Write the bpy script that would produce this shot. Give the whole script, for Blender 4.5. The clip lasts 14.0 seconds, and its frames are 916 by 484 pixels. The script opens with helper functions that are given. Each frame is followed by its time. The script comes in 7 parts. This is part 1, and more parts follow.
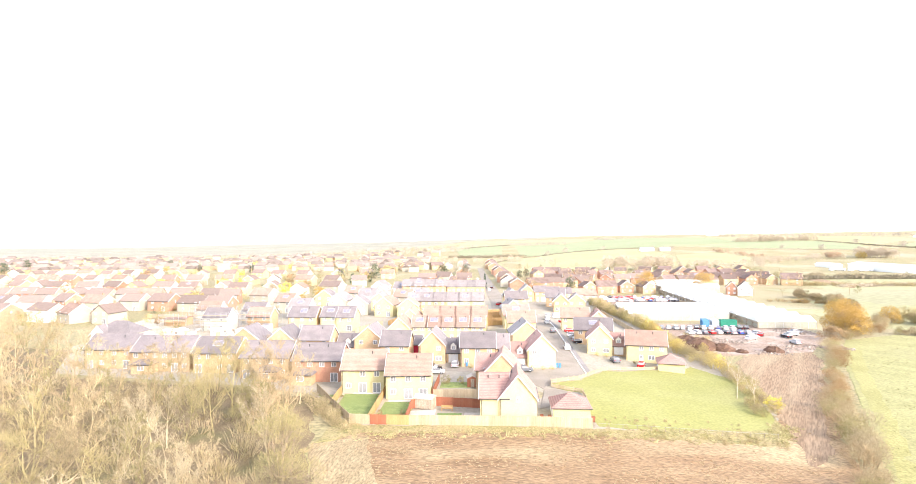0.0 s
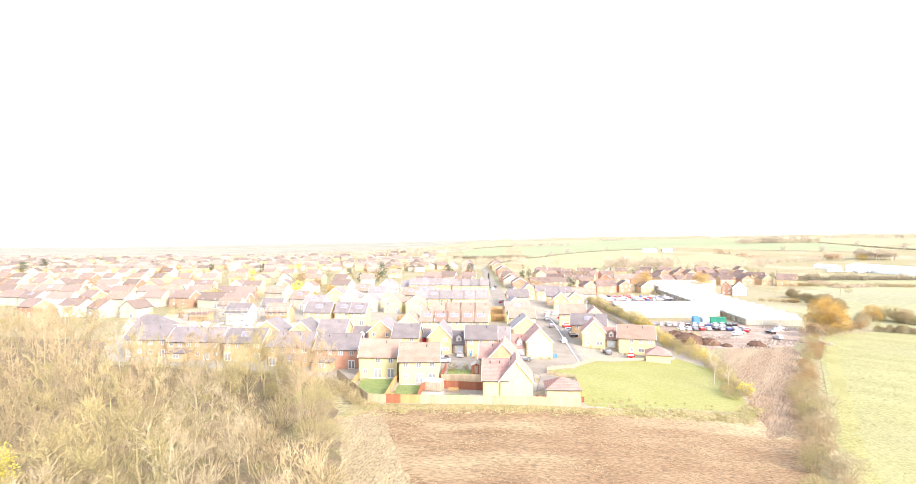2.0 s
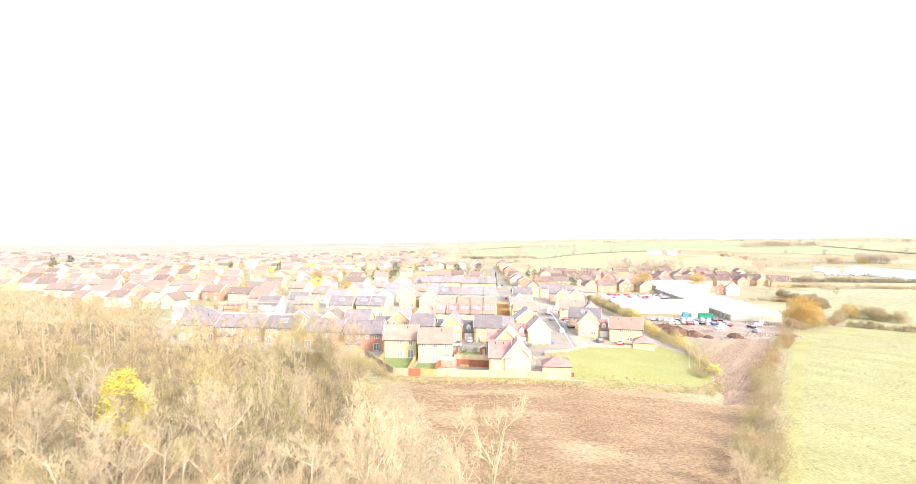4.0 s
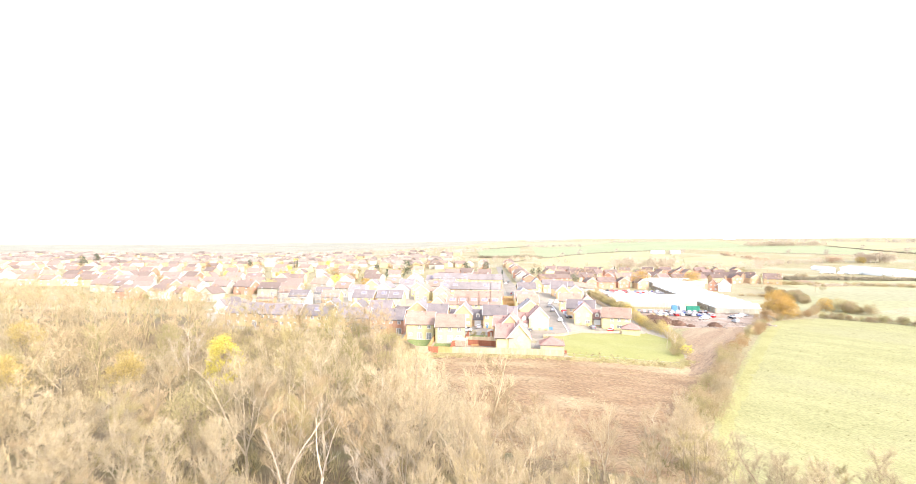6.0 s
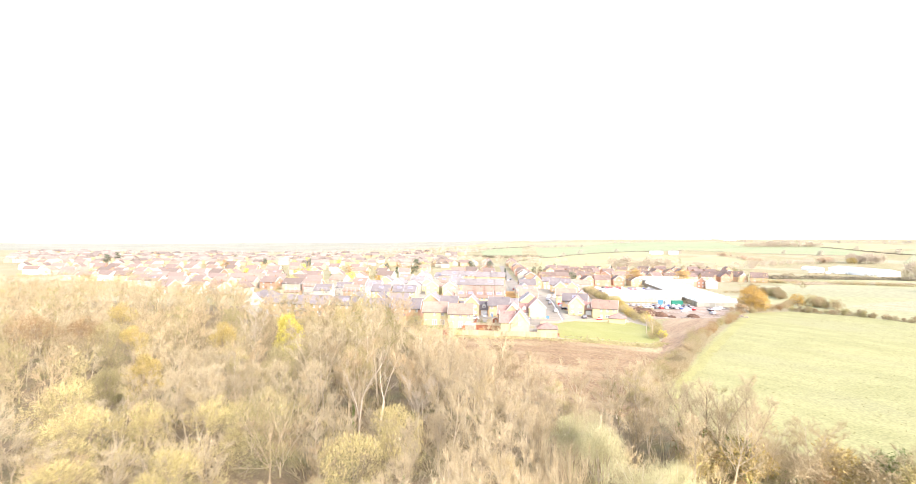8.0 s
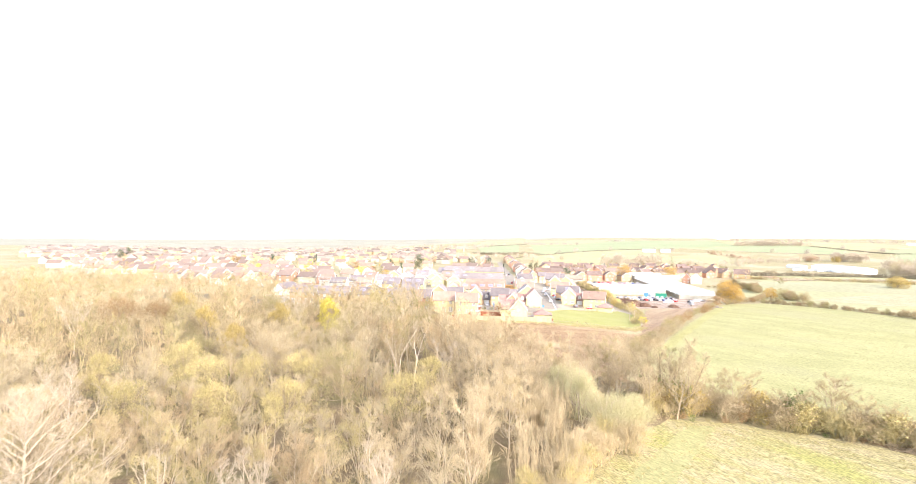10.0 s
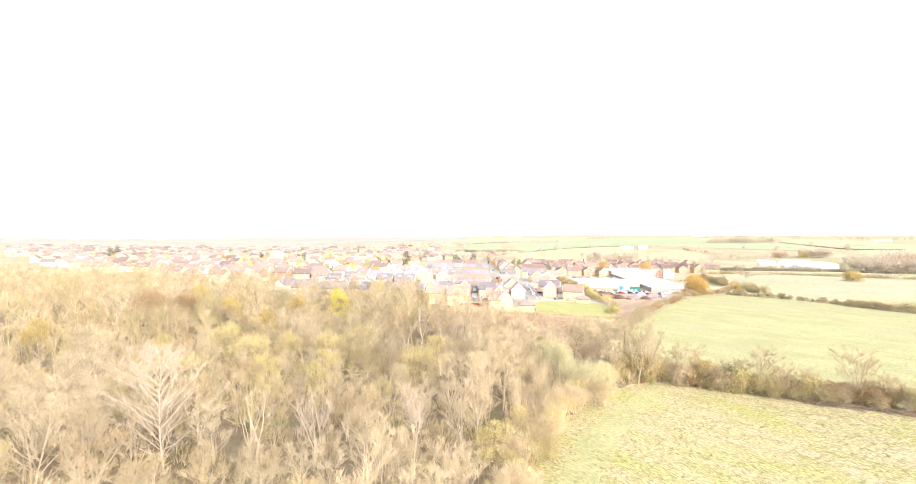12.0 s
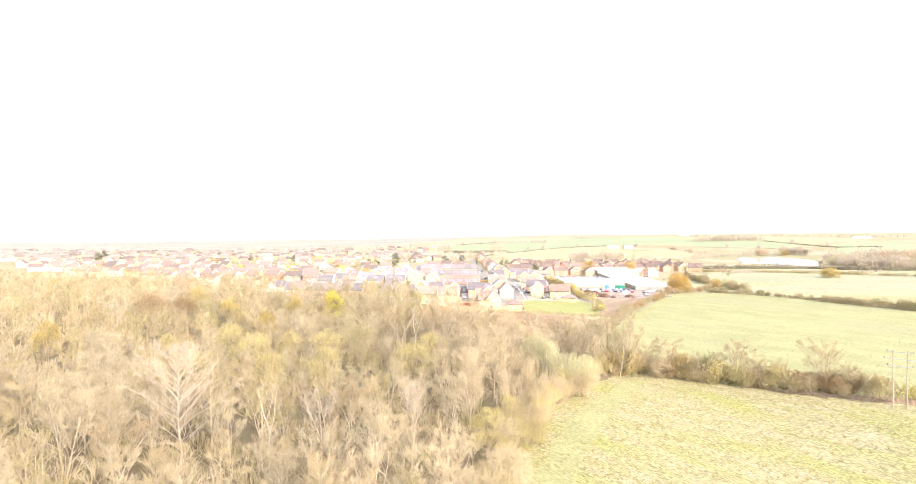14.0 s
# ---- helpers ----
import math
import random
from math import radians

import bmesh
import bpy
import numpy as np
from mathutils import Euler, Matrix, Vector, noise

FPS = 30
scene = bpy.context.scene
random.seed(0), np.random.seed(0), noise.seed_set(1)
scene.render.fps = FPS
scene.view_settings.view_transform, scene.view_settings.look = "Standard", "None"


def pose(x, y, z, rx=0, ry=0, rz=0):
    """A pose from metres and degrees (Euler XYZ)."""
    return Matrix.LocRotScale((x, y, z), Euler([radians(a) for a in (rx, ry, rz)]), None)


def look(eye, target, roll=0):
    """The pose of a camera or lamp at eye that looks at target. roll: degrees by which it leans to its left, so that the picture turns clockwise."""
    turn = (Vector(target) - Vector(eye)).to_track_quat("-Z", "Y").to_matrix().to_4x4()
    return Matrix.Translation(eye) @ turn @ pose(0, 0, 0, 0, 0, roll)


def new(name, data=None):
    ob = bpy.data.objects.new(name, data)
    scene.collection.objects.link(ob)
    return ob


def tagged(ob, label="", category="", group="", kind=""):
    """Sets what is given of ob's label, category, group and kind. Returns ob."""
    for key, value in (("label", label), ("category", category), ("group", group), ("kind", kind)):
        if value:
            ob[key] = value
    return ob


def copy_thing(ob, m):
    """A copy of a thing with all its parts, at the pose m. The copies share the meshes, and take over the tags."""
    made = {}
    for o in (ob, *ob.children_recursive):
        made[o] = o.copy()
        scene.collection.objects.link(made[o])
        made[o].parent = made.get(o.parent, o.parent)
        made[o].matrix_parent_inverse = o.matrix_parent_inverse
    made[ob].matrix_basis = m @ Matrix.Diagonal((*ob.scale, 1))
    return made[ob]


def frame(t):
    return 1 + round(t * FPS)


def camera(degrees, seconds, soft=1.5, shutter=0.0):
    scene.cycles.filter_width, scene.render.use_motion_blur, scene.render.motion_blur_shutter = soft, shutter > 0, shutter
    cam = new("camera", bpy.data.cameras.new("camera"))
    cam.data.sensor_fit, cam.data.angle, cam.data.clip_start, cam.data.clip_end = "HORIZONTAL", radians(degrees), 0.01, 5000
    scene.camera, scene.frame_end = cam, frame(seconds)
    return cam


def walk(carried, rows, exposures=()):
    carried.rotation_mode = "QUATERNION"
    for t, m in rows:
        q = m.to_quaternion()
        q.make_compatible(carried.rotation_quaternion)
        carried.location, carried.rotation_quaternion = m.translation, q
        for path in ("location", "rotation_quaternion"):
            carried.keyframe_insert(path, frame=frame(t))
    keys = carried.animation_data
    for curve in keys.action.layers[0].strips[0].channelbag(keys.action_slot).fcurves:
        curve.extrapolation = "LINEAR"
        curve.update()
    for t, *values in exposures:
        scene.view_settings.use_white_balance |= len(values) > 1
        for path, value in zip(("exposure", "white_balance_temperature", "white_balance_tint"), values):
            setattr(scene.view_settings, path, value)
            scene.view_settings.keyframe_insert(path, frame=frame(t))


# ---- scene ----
cam = camera(79.3, 14.0, soft=0.55, shutter=0.5)
PATH = [
    (0, (-1.695, -6.856, 32.359), (-1.851, -4.862, 32.345), -0.6),
    (0.5, (-1.563, -9.461, 32.409), (-1.726, -7.468, 32.397), -0.6),
    (1, (-1.396, -12.482, 32.468), (-1.567, -10.489, 32.457), -0.5),
    (1.5, (-1.148, -16.146, 32.538), (-1.321, -14.153, 32.526), -0.5),
    (2, (-0.93, -20.434, 32.592), (-1.102, -18.441, 32.58), -0.4),
    (2.5, (-0.744, -25.286, 32.636), (-0.916, -23.294, 32.626), -0.3),
    (3, (-0.549, -30.743, 32.655), (-0.728, -28.751, 32.645), -0.1),
    (5.5, (1.139, -62.287, 32.442), (0.914, -60.3, 32.434), -0.0),
    (6, (1.453, -69.145, 32.434), (1.227, -67.158, 32.424), 0.1),
    (6.5, (1.775, -76.431, 32.444), (1.548, -74.444, 32.434), 0.2),
    (7, (2.026, -83.966, 32.473), (1.797, -81.979, 32.463), 0.2),
    (7.5, (2.217, -91.654, 32.545), (1.986, -89.668, 32.534), 0.3),
    (8, (2.285, -99.594, 32.538), (2.049, -97.607, 32.528), 0.3),
    (8.5, (2.188, -107.498, 32.509), (1.95, -105.512, 32.497), 0.5),
    (9, (1.892, -114.857, 32.44), (1.651, -112.871, 32.425), 0.5),
    (11.5, (-0.145, -145.98, 32.34), (-0.313, -143.987, 32.316), 0.6),
    (12, (-0.756, -150.894, 32.446), (-0.912, -148.9, 32.42), 0.4),
    (12.5, (-1.23, -154.393, 32.589), (-1.378, -152.398, 32.564), 0.1),
    (13, (-1.433, -156.532, 32.722), (-1.57, -154.537, 32.699), -0.2),
    (13.5, (-1.303, -157.644, 32.841), (-1.426, -155.648, 32.82), -0.3),
    (14, (-1.066, -158.288, 32.95), (-1.178, -156.291, 32.927), -0.1),
]
walk(cam, [(t, look(e, a, r)) for t, e, a, r in PATH], exposures=[(0, 2.25, 6850, 15), (14, 2.25, 6850, 15)])

# ---- light: bright hazy November sky, weak low sun behind the camera ----
SUN_EL, SUN_AZ = radians(27), radians(135)
world = bpy.data.worlds.new("sky")
scene.world = world
world.use_nodes = True
nt = world.node_tree
sky = nt.nodes.new("ShaderNodeTexSky")
sky.sky_type = "NISHITA"
sky.sun_disc = False
sky.sun_elevation, sky.sun_rotation = SUN_EL, SUN_AZ
sky.air_density, sky.dust_density, sky.ozone_density = 1.0, 1.0, 1.0
haze = nt.nodes.new("ShaderNodeHueSaturation")
haze.inputs["Saturation"].default_value = 0.55
nt.links.new(sky.outputs[0], haze.inputs["Color"])
nt.links.new(haze.outputs[0], nt.nodes["Background"].inputs[0])
nt.nodes["Background"].inputs[1].default_value = 0.145
sun = new("sun", bpy.data.lights.new("sun", "SUN"))
sun.data.energy, sun.data.angle, sun.data.color = 1.0, radians(12), (1.0, 0.95, 0.87)
sun.matrix_world = look((200 * math.sin(SUN_AZ), 200 * math.cos(SUN_AZ), 200 * math.tan(SUN_EL)), (0, 0, 0))


# ---- materials ----
def mat(name, c1, c2, scale=0.5, fine=6.0, rough=0.85, bump=0.3, rnd=0.0, island=0.0, spread=0.12, stretch=(1, 1, 1), metal=0.0, world_space=False, bands=0.0, contrast=0.35, c3=None, grain=None):
    m = bpy.data.materials.new(name)
    m.use_nodes = True
    t = m.node_tree
    n, l = t.nodes, t.links
    b = n["Principled BSDF"]
    b.inputs["Roughness"].default_value = rough
    b.inputs["Metallic"].default_value = metal
    b.inputs["Specular IOR Level"].default_value = 0.25
    if world_space:
        co = n.new("ShaderNodeNewGeometry").outputs["Position"]
    else:
        co = n.new("ShaderNodeTexCoord").outputs["Object"]
    mp = n.new("ShaderNodeMapping")
    mp.inputs["Scale"].default_value = stretch
    if grain is not None:
        mp.vector_type = "TEXTURE"
        mp.inputs["Rotation"].default_value = (0, 0, radians(grain))
    l.new(co, mp.inputs["Vector"])
    na = n.new("ShaderNodeTexNoise")
    na.inputs["Scale"].default_value, na.inputs["Detail"].default_value = scale, 5
    nb = n.new("ShaderNodeTexNoise")
    nb.inputs["Scale"].default_value, nb.inputs["Detail"].default_value = fine, 3
    l.new(mp.outputs[0], na.inputs["Vector"])
    l.new(mp.outputs[0], nb.inputs["Vector"])
    ra = n.new("ShaderNodeMapRange")
    ra.inputs[1].default_value, ra.inputs[2].default_value = 0.5 - spread, 0.5 + spread
    l.new(na.outputs[0], ra.inputs[0])
    mix = n.new("ShaderNodeMix")
    mix.data_type = "RGBA"
    mix.inputs[6].default_value, mix.inputs[7].default_value = (*c1, 1), (*c2, 1)
    l.new(ra.outputs[0], mix.inputs[0])
    col = mix.outputs[2]
    if c3:
        nc = n.new("ShaderNodeTexNoise")
        nc.inputs["Scale"].default_value, nc.inputs["Detail"].default_value = scale * 0.23, 3
        l.new(mp.outputs[0], nc.inputs["Vector"])
        rc = n.new("ShaderNodeMapRange")
        rc.inputs[1].default_value, rc.inputs[2].default_value = 0.5, 0.66
        l.new(nc.outputs[0], rc.inputs[0])
        m3 = n.new("ShaderNodeMix")
        m3.data_type = "RGBA"
        l.new(rc.outputs[0], m3.inputs[0])
        l.new(col, m3.inputs[6])
        m3.inputs[7].default_value = (*c3, 1)
        col = m3.outputs[2]
    rb = n.new("ShaderNodeMapRange")
    rb.inputs[1].default_value, rb.inputs[2].default_value = 0.3, 0.7
    rb.inputs[3].default_value, rb.inputs[4].default_value = 1 - contrast, 1 + contrast
    l.new(nb.outputs[0], rb.inputs[0])
    val = rb.outputs[0]

    def times(a, lo, hi):
        r = n.new("ShaderNodeMapRange")
        r.inputs[3].default_value, r.inputs[4].default_value = lo, hi
        l.new(a, r.inputs[0])
        k = n.new("ShaderNodeMath")
        k.operation = "MULTIPLY"
        l.new(val, k.inputs[0])
        l.new(r.outputs[0], k.inputs[1])
        return k.outputs[0]

    if rnd:
        val = times(n.new("ShaderNodeObjectInfo").outputs["Random"], 1 - rnd, 1 + rnd)
    if island:
        val = times(n.new("ShaderNodeNewGeometry").outputs["Random Per Island"], 1 - island, 1 + island)
    if bands:
        wv = n.new("ShaderNodeTexWave")
        wv.bands_direction = "Z"
        wv.inputs["Scale"].default_value = bands
        wv.inputs["Distortion"].default_value = 0.4
        l.new(co, wv.inputs["Vector"])
        val = times(wv.outputs["Fac"], 0.82, 1.1)
    hs = n.new("ShaderNodeHueSaturation")
    l.new(val, hs.inputs["Value"])
    l.new(col, hs.inputs["Color"])
    l.new(hs.outputs[0], b.inputs["Base Color"])
    if bump:
        bp = n.new("ShaderNodeBump")
        bp.inputs["Strength"].default_value = bump
        bp.inputs["Distance"].default_value = 0.1
        l.new(nb.outputs[0], bp.inputs["Height"])
        l.new(bp.outputs[0], b.inputs["Normal"])
    return m


M_GROUND = mat("rough_grass", (0.34, 0.285, 0.165), (0.30, 0.27, 0.135), 0.05, 1.2, world_space=True, c3=(0.41, 0.35, 0.23))
M_PLOUGH = mat("ploughed_soil", (0.262, 0.166, 0.09), (0.318, 0.213, 0.12), 0.22, 2.8, stretch=(0.5, 1.2, 1), world_space=True, bump=0.6, contrast=0.4, c3=(0.42, 0.325, 0.19))
M_TRACK = mat("rutted_soil", (0.275, 0.185, 0.115), (0.335, 0.235, 0.15), 0.5, 2.2, grain=61, stretch=(6.0, 0.7, 1), world_space=True, bump=0.6, contrast=0.3, c3=(0.38, 0.29, 0.185))
M_PADDOCK = mat("paddock_grass", (0.31, 0.297, 0.132), (0.36, 0.338, 0.158), 0.12, 2.4, grain=-50, stretch=(1.9, 0.8, 1), world_space=True, contrast=0.25, c3=(0.33, 0.31, 0.155))
M_PALEGRASS = mat("tussock_grass", (0.375, 0.318, 0.178), (0.33, 0.29, 0.13), 0.3, 2.8, grain=-50, stretch=(1.9, 0.8, 1), world_space=True, bump=0.6, contrast=0.5, c3=(0.31, 0.295, 0.10))
M_GREEN = mat("mown_grass", (0.30, 0.295, 0.10), (0.325, 0.315, 0.12), 0.08, 2.0, world_space=True, contrast=0.14, c3=(0.37, 0.335, 0.145))
M_LAWN = mat("garden_lawn", (0.20, 0.255, 0.085), (0.25, 0.30, 0.11), 0.6, 4.0, world_space=True)
M_TURF = mat("artificial_turf", (0.15, 0.225, 0.07), (0.18, 0.26, 0.085), 1.0, 8.0, world_space=True, contrast=0.15)
# litter colour darkened to read as shade in the gaps between crowns
M_LITTER = mat("leaf_litter", (0.20, 0.148, 0.088), (0.255, 0.195, 0.115), 0.5, 5.0, world_space=True, bump=0.15, c3=(0.20, 0.175, 0.085))
M_VERGE = mat("rank_grass", (0.36, 0.29, 0.15), (0.28, 0.25, 0.105), 0.25, 2.5, world_space=True, c3=(0.38, 0.29, 0.16))
M_ROAD = mat("asphalt", (0.285, 0.245, 0.20), (0.34, 0.295, 0.245), 0.15, 4.0, world_space=True, contrast=0.12)
M_PAVE = mat("paving", (0.26, 0.235, 0.22), (0.31, 0.285, 0.265), 0.4, 4.0, world_space=True, contrast=0.15)
M_PATIO = mat("patio_slab", (0.48, 0.44, 0.38), (0.55, 0.50, 0.44), 0.7, 5.0, world_space=True, contrast=0.15)
M_YARD = mat("yard_dirt", (0.34, 0.25, 0.19), (0.44, 0.36, 0.30), 0.15, 2.0, world_space=True, c3=(0.25, 0.17, 0.12))
M_SAND = mat("builders_sand", (0.44, 0.38, 0.29), (0.52, 0.46, 0.37), 0.12, 2.0, world_space=True, c3=(0.36, 0.29, 0.21))
M_ESTATE = mat("estate_ground", (0.40, 0.35, 0.285), (0.36, 0.325, 0.25), 0.12, 1.5, world_space=True, contrast=0.14)
M_CROP = mat("winter_wheat", (0.285, 0.315, 0.175), (0.315, 0.34, 0.19), 0.01, 0.3, world_space=True, contrast=0.15)
M_FARGRASS = mat("far_pasture", (0.335, 0.325, 0.175), (0.38, 0.36, 0.20), 0.012, 0.3, world_space=True, contrast=0.15)
M_STUBBLE = mat("stubble_field", (0.355, 0.335, 0.205), (0.325, 0.31, 0.18), 0.015, 0.3, world_space=True, contrast=0.15)

BRICK = {
    "buff": mat("buff_brick", (0.58, 0.505, 0.28), (0.635, 0.55, 0.315), 0.7, 9, rnd=0.08, contrast=0.14, bump=0.2),
    "orange": mat("orange_brick", (0.505, 0.352, 0.212), (0.56, 0.40, 0.25), 0.7, 9, rnd=0.1, contrast=0.16, bump=0.2),
    "red": mat("red_brick", (0.43, 0.225, 0.155), (0.49, 0.275, 0.19), 0.7, 9, rnd=0.12, contrast=0.18, bump=0.2),
    "cream": mat("cream_render", (0.485, 0.44, 0.355), (0.44, 0.40, 0.32), 0.5, 7, rnd=0.12, contrast=0.08, bump=0.1),
    "white": mat("white_render", (0.70, 0.675, 0.61), (0.64, 0.61, 0.545), 0.5, 7, rnd=0.05, contrast=0.06, bump=0.1),
}
TILE = {
    "grey": mat("grey_roof_tile", (0.205, 0.178, 0.178), (0.245, 0.212, 0.21), 0.5, 6, rnd=0.15, bands=1.5, contrast=0.15, rough=0.6),
    "pink": mat("clay_pantile", (0.37, 0.222, 0.192), (0.42, 0.262, 0.226), 0.7, 6, rnd=0.1, bands=1.5, contrast=0.22),
    "tan": mat("tan_roof_tile", (0.325, 0.218, 0.17), (0.37, 0.256, 0.205), 0.5, 6, rnd=0.12, bands=1.5, contrast=0.2),
    "umber": mat("umber_roof_tile", (0.175, 0.125, 0.108), (0.235, 0.172, 0.15), 0.4, 6, rnd=0.2, bands=1.5, contrast=0.2),
    "brown": mat("brown_roof_tile", (0.245, 0.182, 0.155), (0.275, 0.21, 0.18), 0.8, 6, rnd=0.2, bands=1.5, contrast=0.12, spread=0.3),
    # the grey tile made paler for the far rows, haze put into the colour
    "grey_far": mat("hazed_grey_tile", (0.265, 0.232, 0.228), (0.30, 0.265, 0.26), 0.5, 6, rnd=0.12, bands=1.5, contrast=0.12),
}
M_WHITE = mat("white_upvc", (0.80, 0.80, 0.78), (0.75, 0.75, 0.74), 1.5, 8, rough=0.45, bump=0, contrast=0.04)
M_BLACK = mat("black_plastic", (0.07, 0.068, 0.068), (0.09, 0.088, 0.085), 2, 8, rough=0.5, bump=0, contrast=0.1)
# lighter base stands for the sky reflected in the panes
M_GLASS = mat("window_glass", (0.25, 0.25, 0.26), (0.33, 0.33, 0.34), 0.5, 3, rough=0.12, bump=0, contrast=0.1, rnd=0.3)
# base colour lifted to imitate the sky's glare on the panels
M_SOLAR = mat("solar_cell", (0.24, 0.23, 0.30), (0.29, 0.28, 0.35), 1.5, 6, rough=0.15, bump=0, contrast=0.1)
M_ALU = mat("aluminium", (0.62, 0.62, 0.63), (0.55, 0.55, 0.56), 2, 8, rough=0.4, bump=0, metal=0.6, contrast=0.05)
M_REDDOOR = mat("red_door_paint", (0.45, 0.02, 0.05), (0.40, 0.02, 0.04), 1, 6, rough=0.5, bump=0, contrast=0.06)
M_FENCE = mat("weathered_fence", (0.50, 0.40, 0.27), (0.42, 0.33, 0.22), 0.6, 5, stretch=(6, 6, 0.6), rnd=0.12, bump=0.3, contrast=0.2)
M_FENCE_RED = mat("red_cedar_stained_fence", (0.34, 0.13, 0.075), (0.29, 0.105, 0.06), 0.6, 5, stretch=(6, 6, 0.6), rnd=0.1, contrast=0.2)
M_FENCE_NEW = mat("new_orange_fence", (0.47, 0.30, 0.14), (0.42, 0.26, 0.115), 0.6, 5, stretch=(6, 6, 0.6), rnd=0.1, contrast=0.2)
M_TIMBER = mat("grey_timber", (0.34, 0.28, 0.21), (0.42, 0.35, 0.27), 0.8, 6, rnd=0.1, stretch=(4, 4, 0.6))
M_TYRE = mat("rubber", (0.025, 0.025, 0.025), (0.035, 0.035, 0.035), 3, 9, bump=0, contrast=0.1)
M_POLY = mat("greenhouse_glass_whitened", (0.80, 0.81, 0.80), (0.74, 0.76, 0.75), 0.1, 2, rough=0.3, bump=0, contrast=0.05)
M_GLAZING = mat("greenhouse_side_glass", (0.42, 0.40, 0.33), (0.49, 0.47, 0.39), 0.3, 2, rough=0.25, bump=0, contrast=0.1)
M_RUBBLE = mat("rubble", (0.29, 0.235, 0.195), (0.37, 0.31, 0.265), 0.8, 4, island=0.3, bump=0.5)
M_SOIL = mat("earth_mound", (0.12, 0.068, 0.045), (0.17, 0.10, 0.068), 0.6, 4, bump=0.9, contrast=0.4)
M_STEEL = mat("galvanised_steel", (0.5, 0.5, 0.5), (0.42, 0.42, 0.42), 2, 9, rough=0.45, metal=0.7, bump=0, contrast=0.1)

M_BARK = mat("bark", (0.29, 0.225, 0.155), (0.36, 0.285, 0.20), 1.2, 7, rnd=0.25, contrast=0.3)
M_PALEBARK = mat("pale_bark", (0.48, 0.40, 0.31), (0.55, 0.47, 0.37), 1.2, 7, rnd=0.1, contrast=0.15)
M_LIGHTBARK = mat("ash_bark", (0.40, 0.328, 0.232), (0.47, 0.392, 0.285), 1.2, 7, rnd=0.18, contrast=0.2)
# darker than the other twigs: shade under the trees put into the colour
M_BRAMBLE = mat("bramble_stems", (0.235, 0.18, 0.112), (0.29, 0.225, 0.14), 0.4, 3, island=0.25, contrast=0.1, bump=0)
M_PALETWIG = mat("bleached_twigs", (0.42, 0.345, 0.255), (0.48, 0.40, 0.30), 0.6, 4, rnd=0.1, island=0.15, contrast=0.08, bump=0)
TWIG = {
    "tan": mat("tan_twigs", (0.395, 0.312, 0.182), (0.458, 0.370, 0.219), 0.4, 3, rnd=0.14, island=0.2, contrast=0.08, bump=0),
    "grey": mat("grey_twigs", (0.401, 0.328, 0.208), (0.458, 0.380, 0.250), 0.4, 3, rnd=0.14, island=0.2, contrast=0.08, bump=0),
    "rust": mat("rust_twigs", (0.365, 0.273, 0.161), (0.416, 0.317, 0.193), 0.4, 3, rnd=0.14, island=0.2, contrast=0.08, bump=0),
    "pale": mat("pale_sapling_twigs", (0.455, 0.365, 0.23), (0.51, 0.415, 0.27), 0.4, 3, rnd=0.12, island=0.18, contrast=0.08, bump=0),
    "olive": mat("olive_twigs", (0.354, 0.291, 0.146), (0.416, 0.349, 0.177), 0.4, 3, rnd=0.14, island=0.2, contrast=0.08, bump=0),
}
LEAF = {
    "yellow": mat("yellow_leaves", (0.64, 0.545, 0.12), (0.57, 0.48, 0.11), 0.4, 2, rnd=0.12, island=0.35, bump=0, contrast=0.1),
    "willow": mat("willow_leaves", (0.47, 0.39, 0.18), (0.43, 0.355, 0.16), 0.4, 2, rnd=0.12, island=0.35, bump=0, contrast=0.1),
    "sage": mat("sage_leaves", (0.45, 0.415, 0.235), (0.52, 0.475, 0.28), 0.4, 2, rnd=0.1, island=0.2, bump=0, contrast=0.1),
    "orange": mat("orange_oak_leaves", (0.43, 0.275, 0.085), (0.49, 0.33, 0.105), 0.4, 2, rnd=0.12, island=0.4, bump=0, contrast=0.1),
    "gold": mat("golden_leaves", (0.44, 0.335, 0.125), (0.40, 0.305, 0.115), 0.4, 2, rnd=0.12, island=0.35, bump=0, contrast=0.1),
    "rust": mat("rust_leaves", (0.29, 0.19, 0.10), (0.34, 0.23, 0.12), 0.4, 2, rnd=0.12, island=0.2, bump=0, contrast=0.1),
    "brown": mat("withered_leaves", (0.32, 0.25, 0.145), (0.38, 0.30, 0.18), 0.4, 2, rnd=0.15, island=0.2, bump=0, contrast=0.1),
    "dark": mat("conifer_needles", (0.075, 0.10, 0.06), (0.10, 0.13, 0.08), 0.4, 2, rnd=0.2, island=0.4, bump=0, contrast=0.1),
    "green": mat("ivy_leaves", (0.15, 0.19, 0.06), (0.19, 0.23, 0.08), 0.4, 2, rnd=0.2, island=0.4, bump=0, contrast=0.1),
    "olive": mat("olive_leaves", (0.29, 0.25, 0.12), (0.35, 0.30, 0.15), 0.4, 2, rnd=0.15, island=0.2, bump=0, contrast=0.1),
}


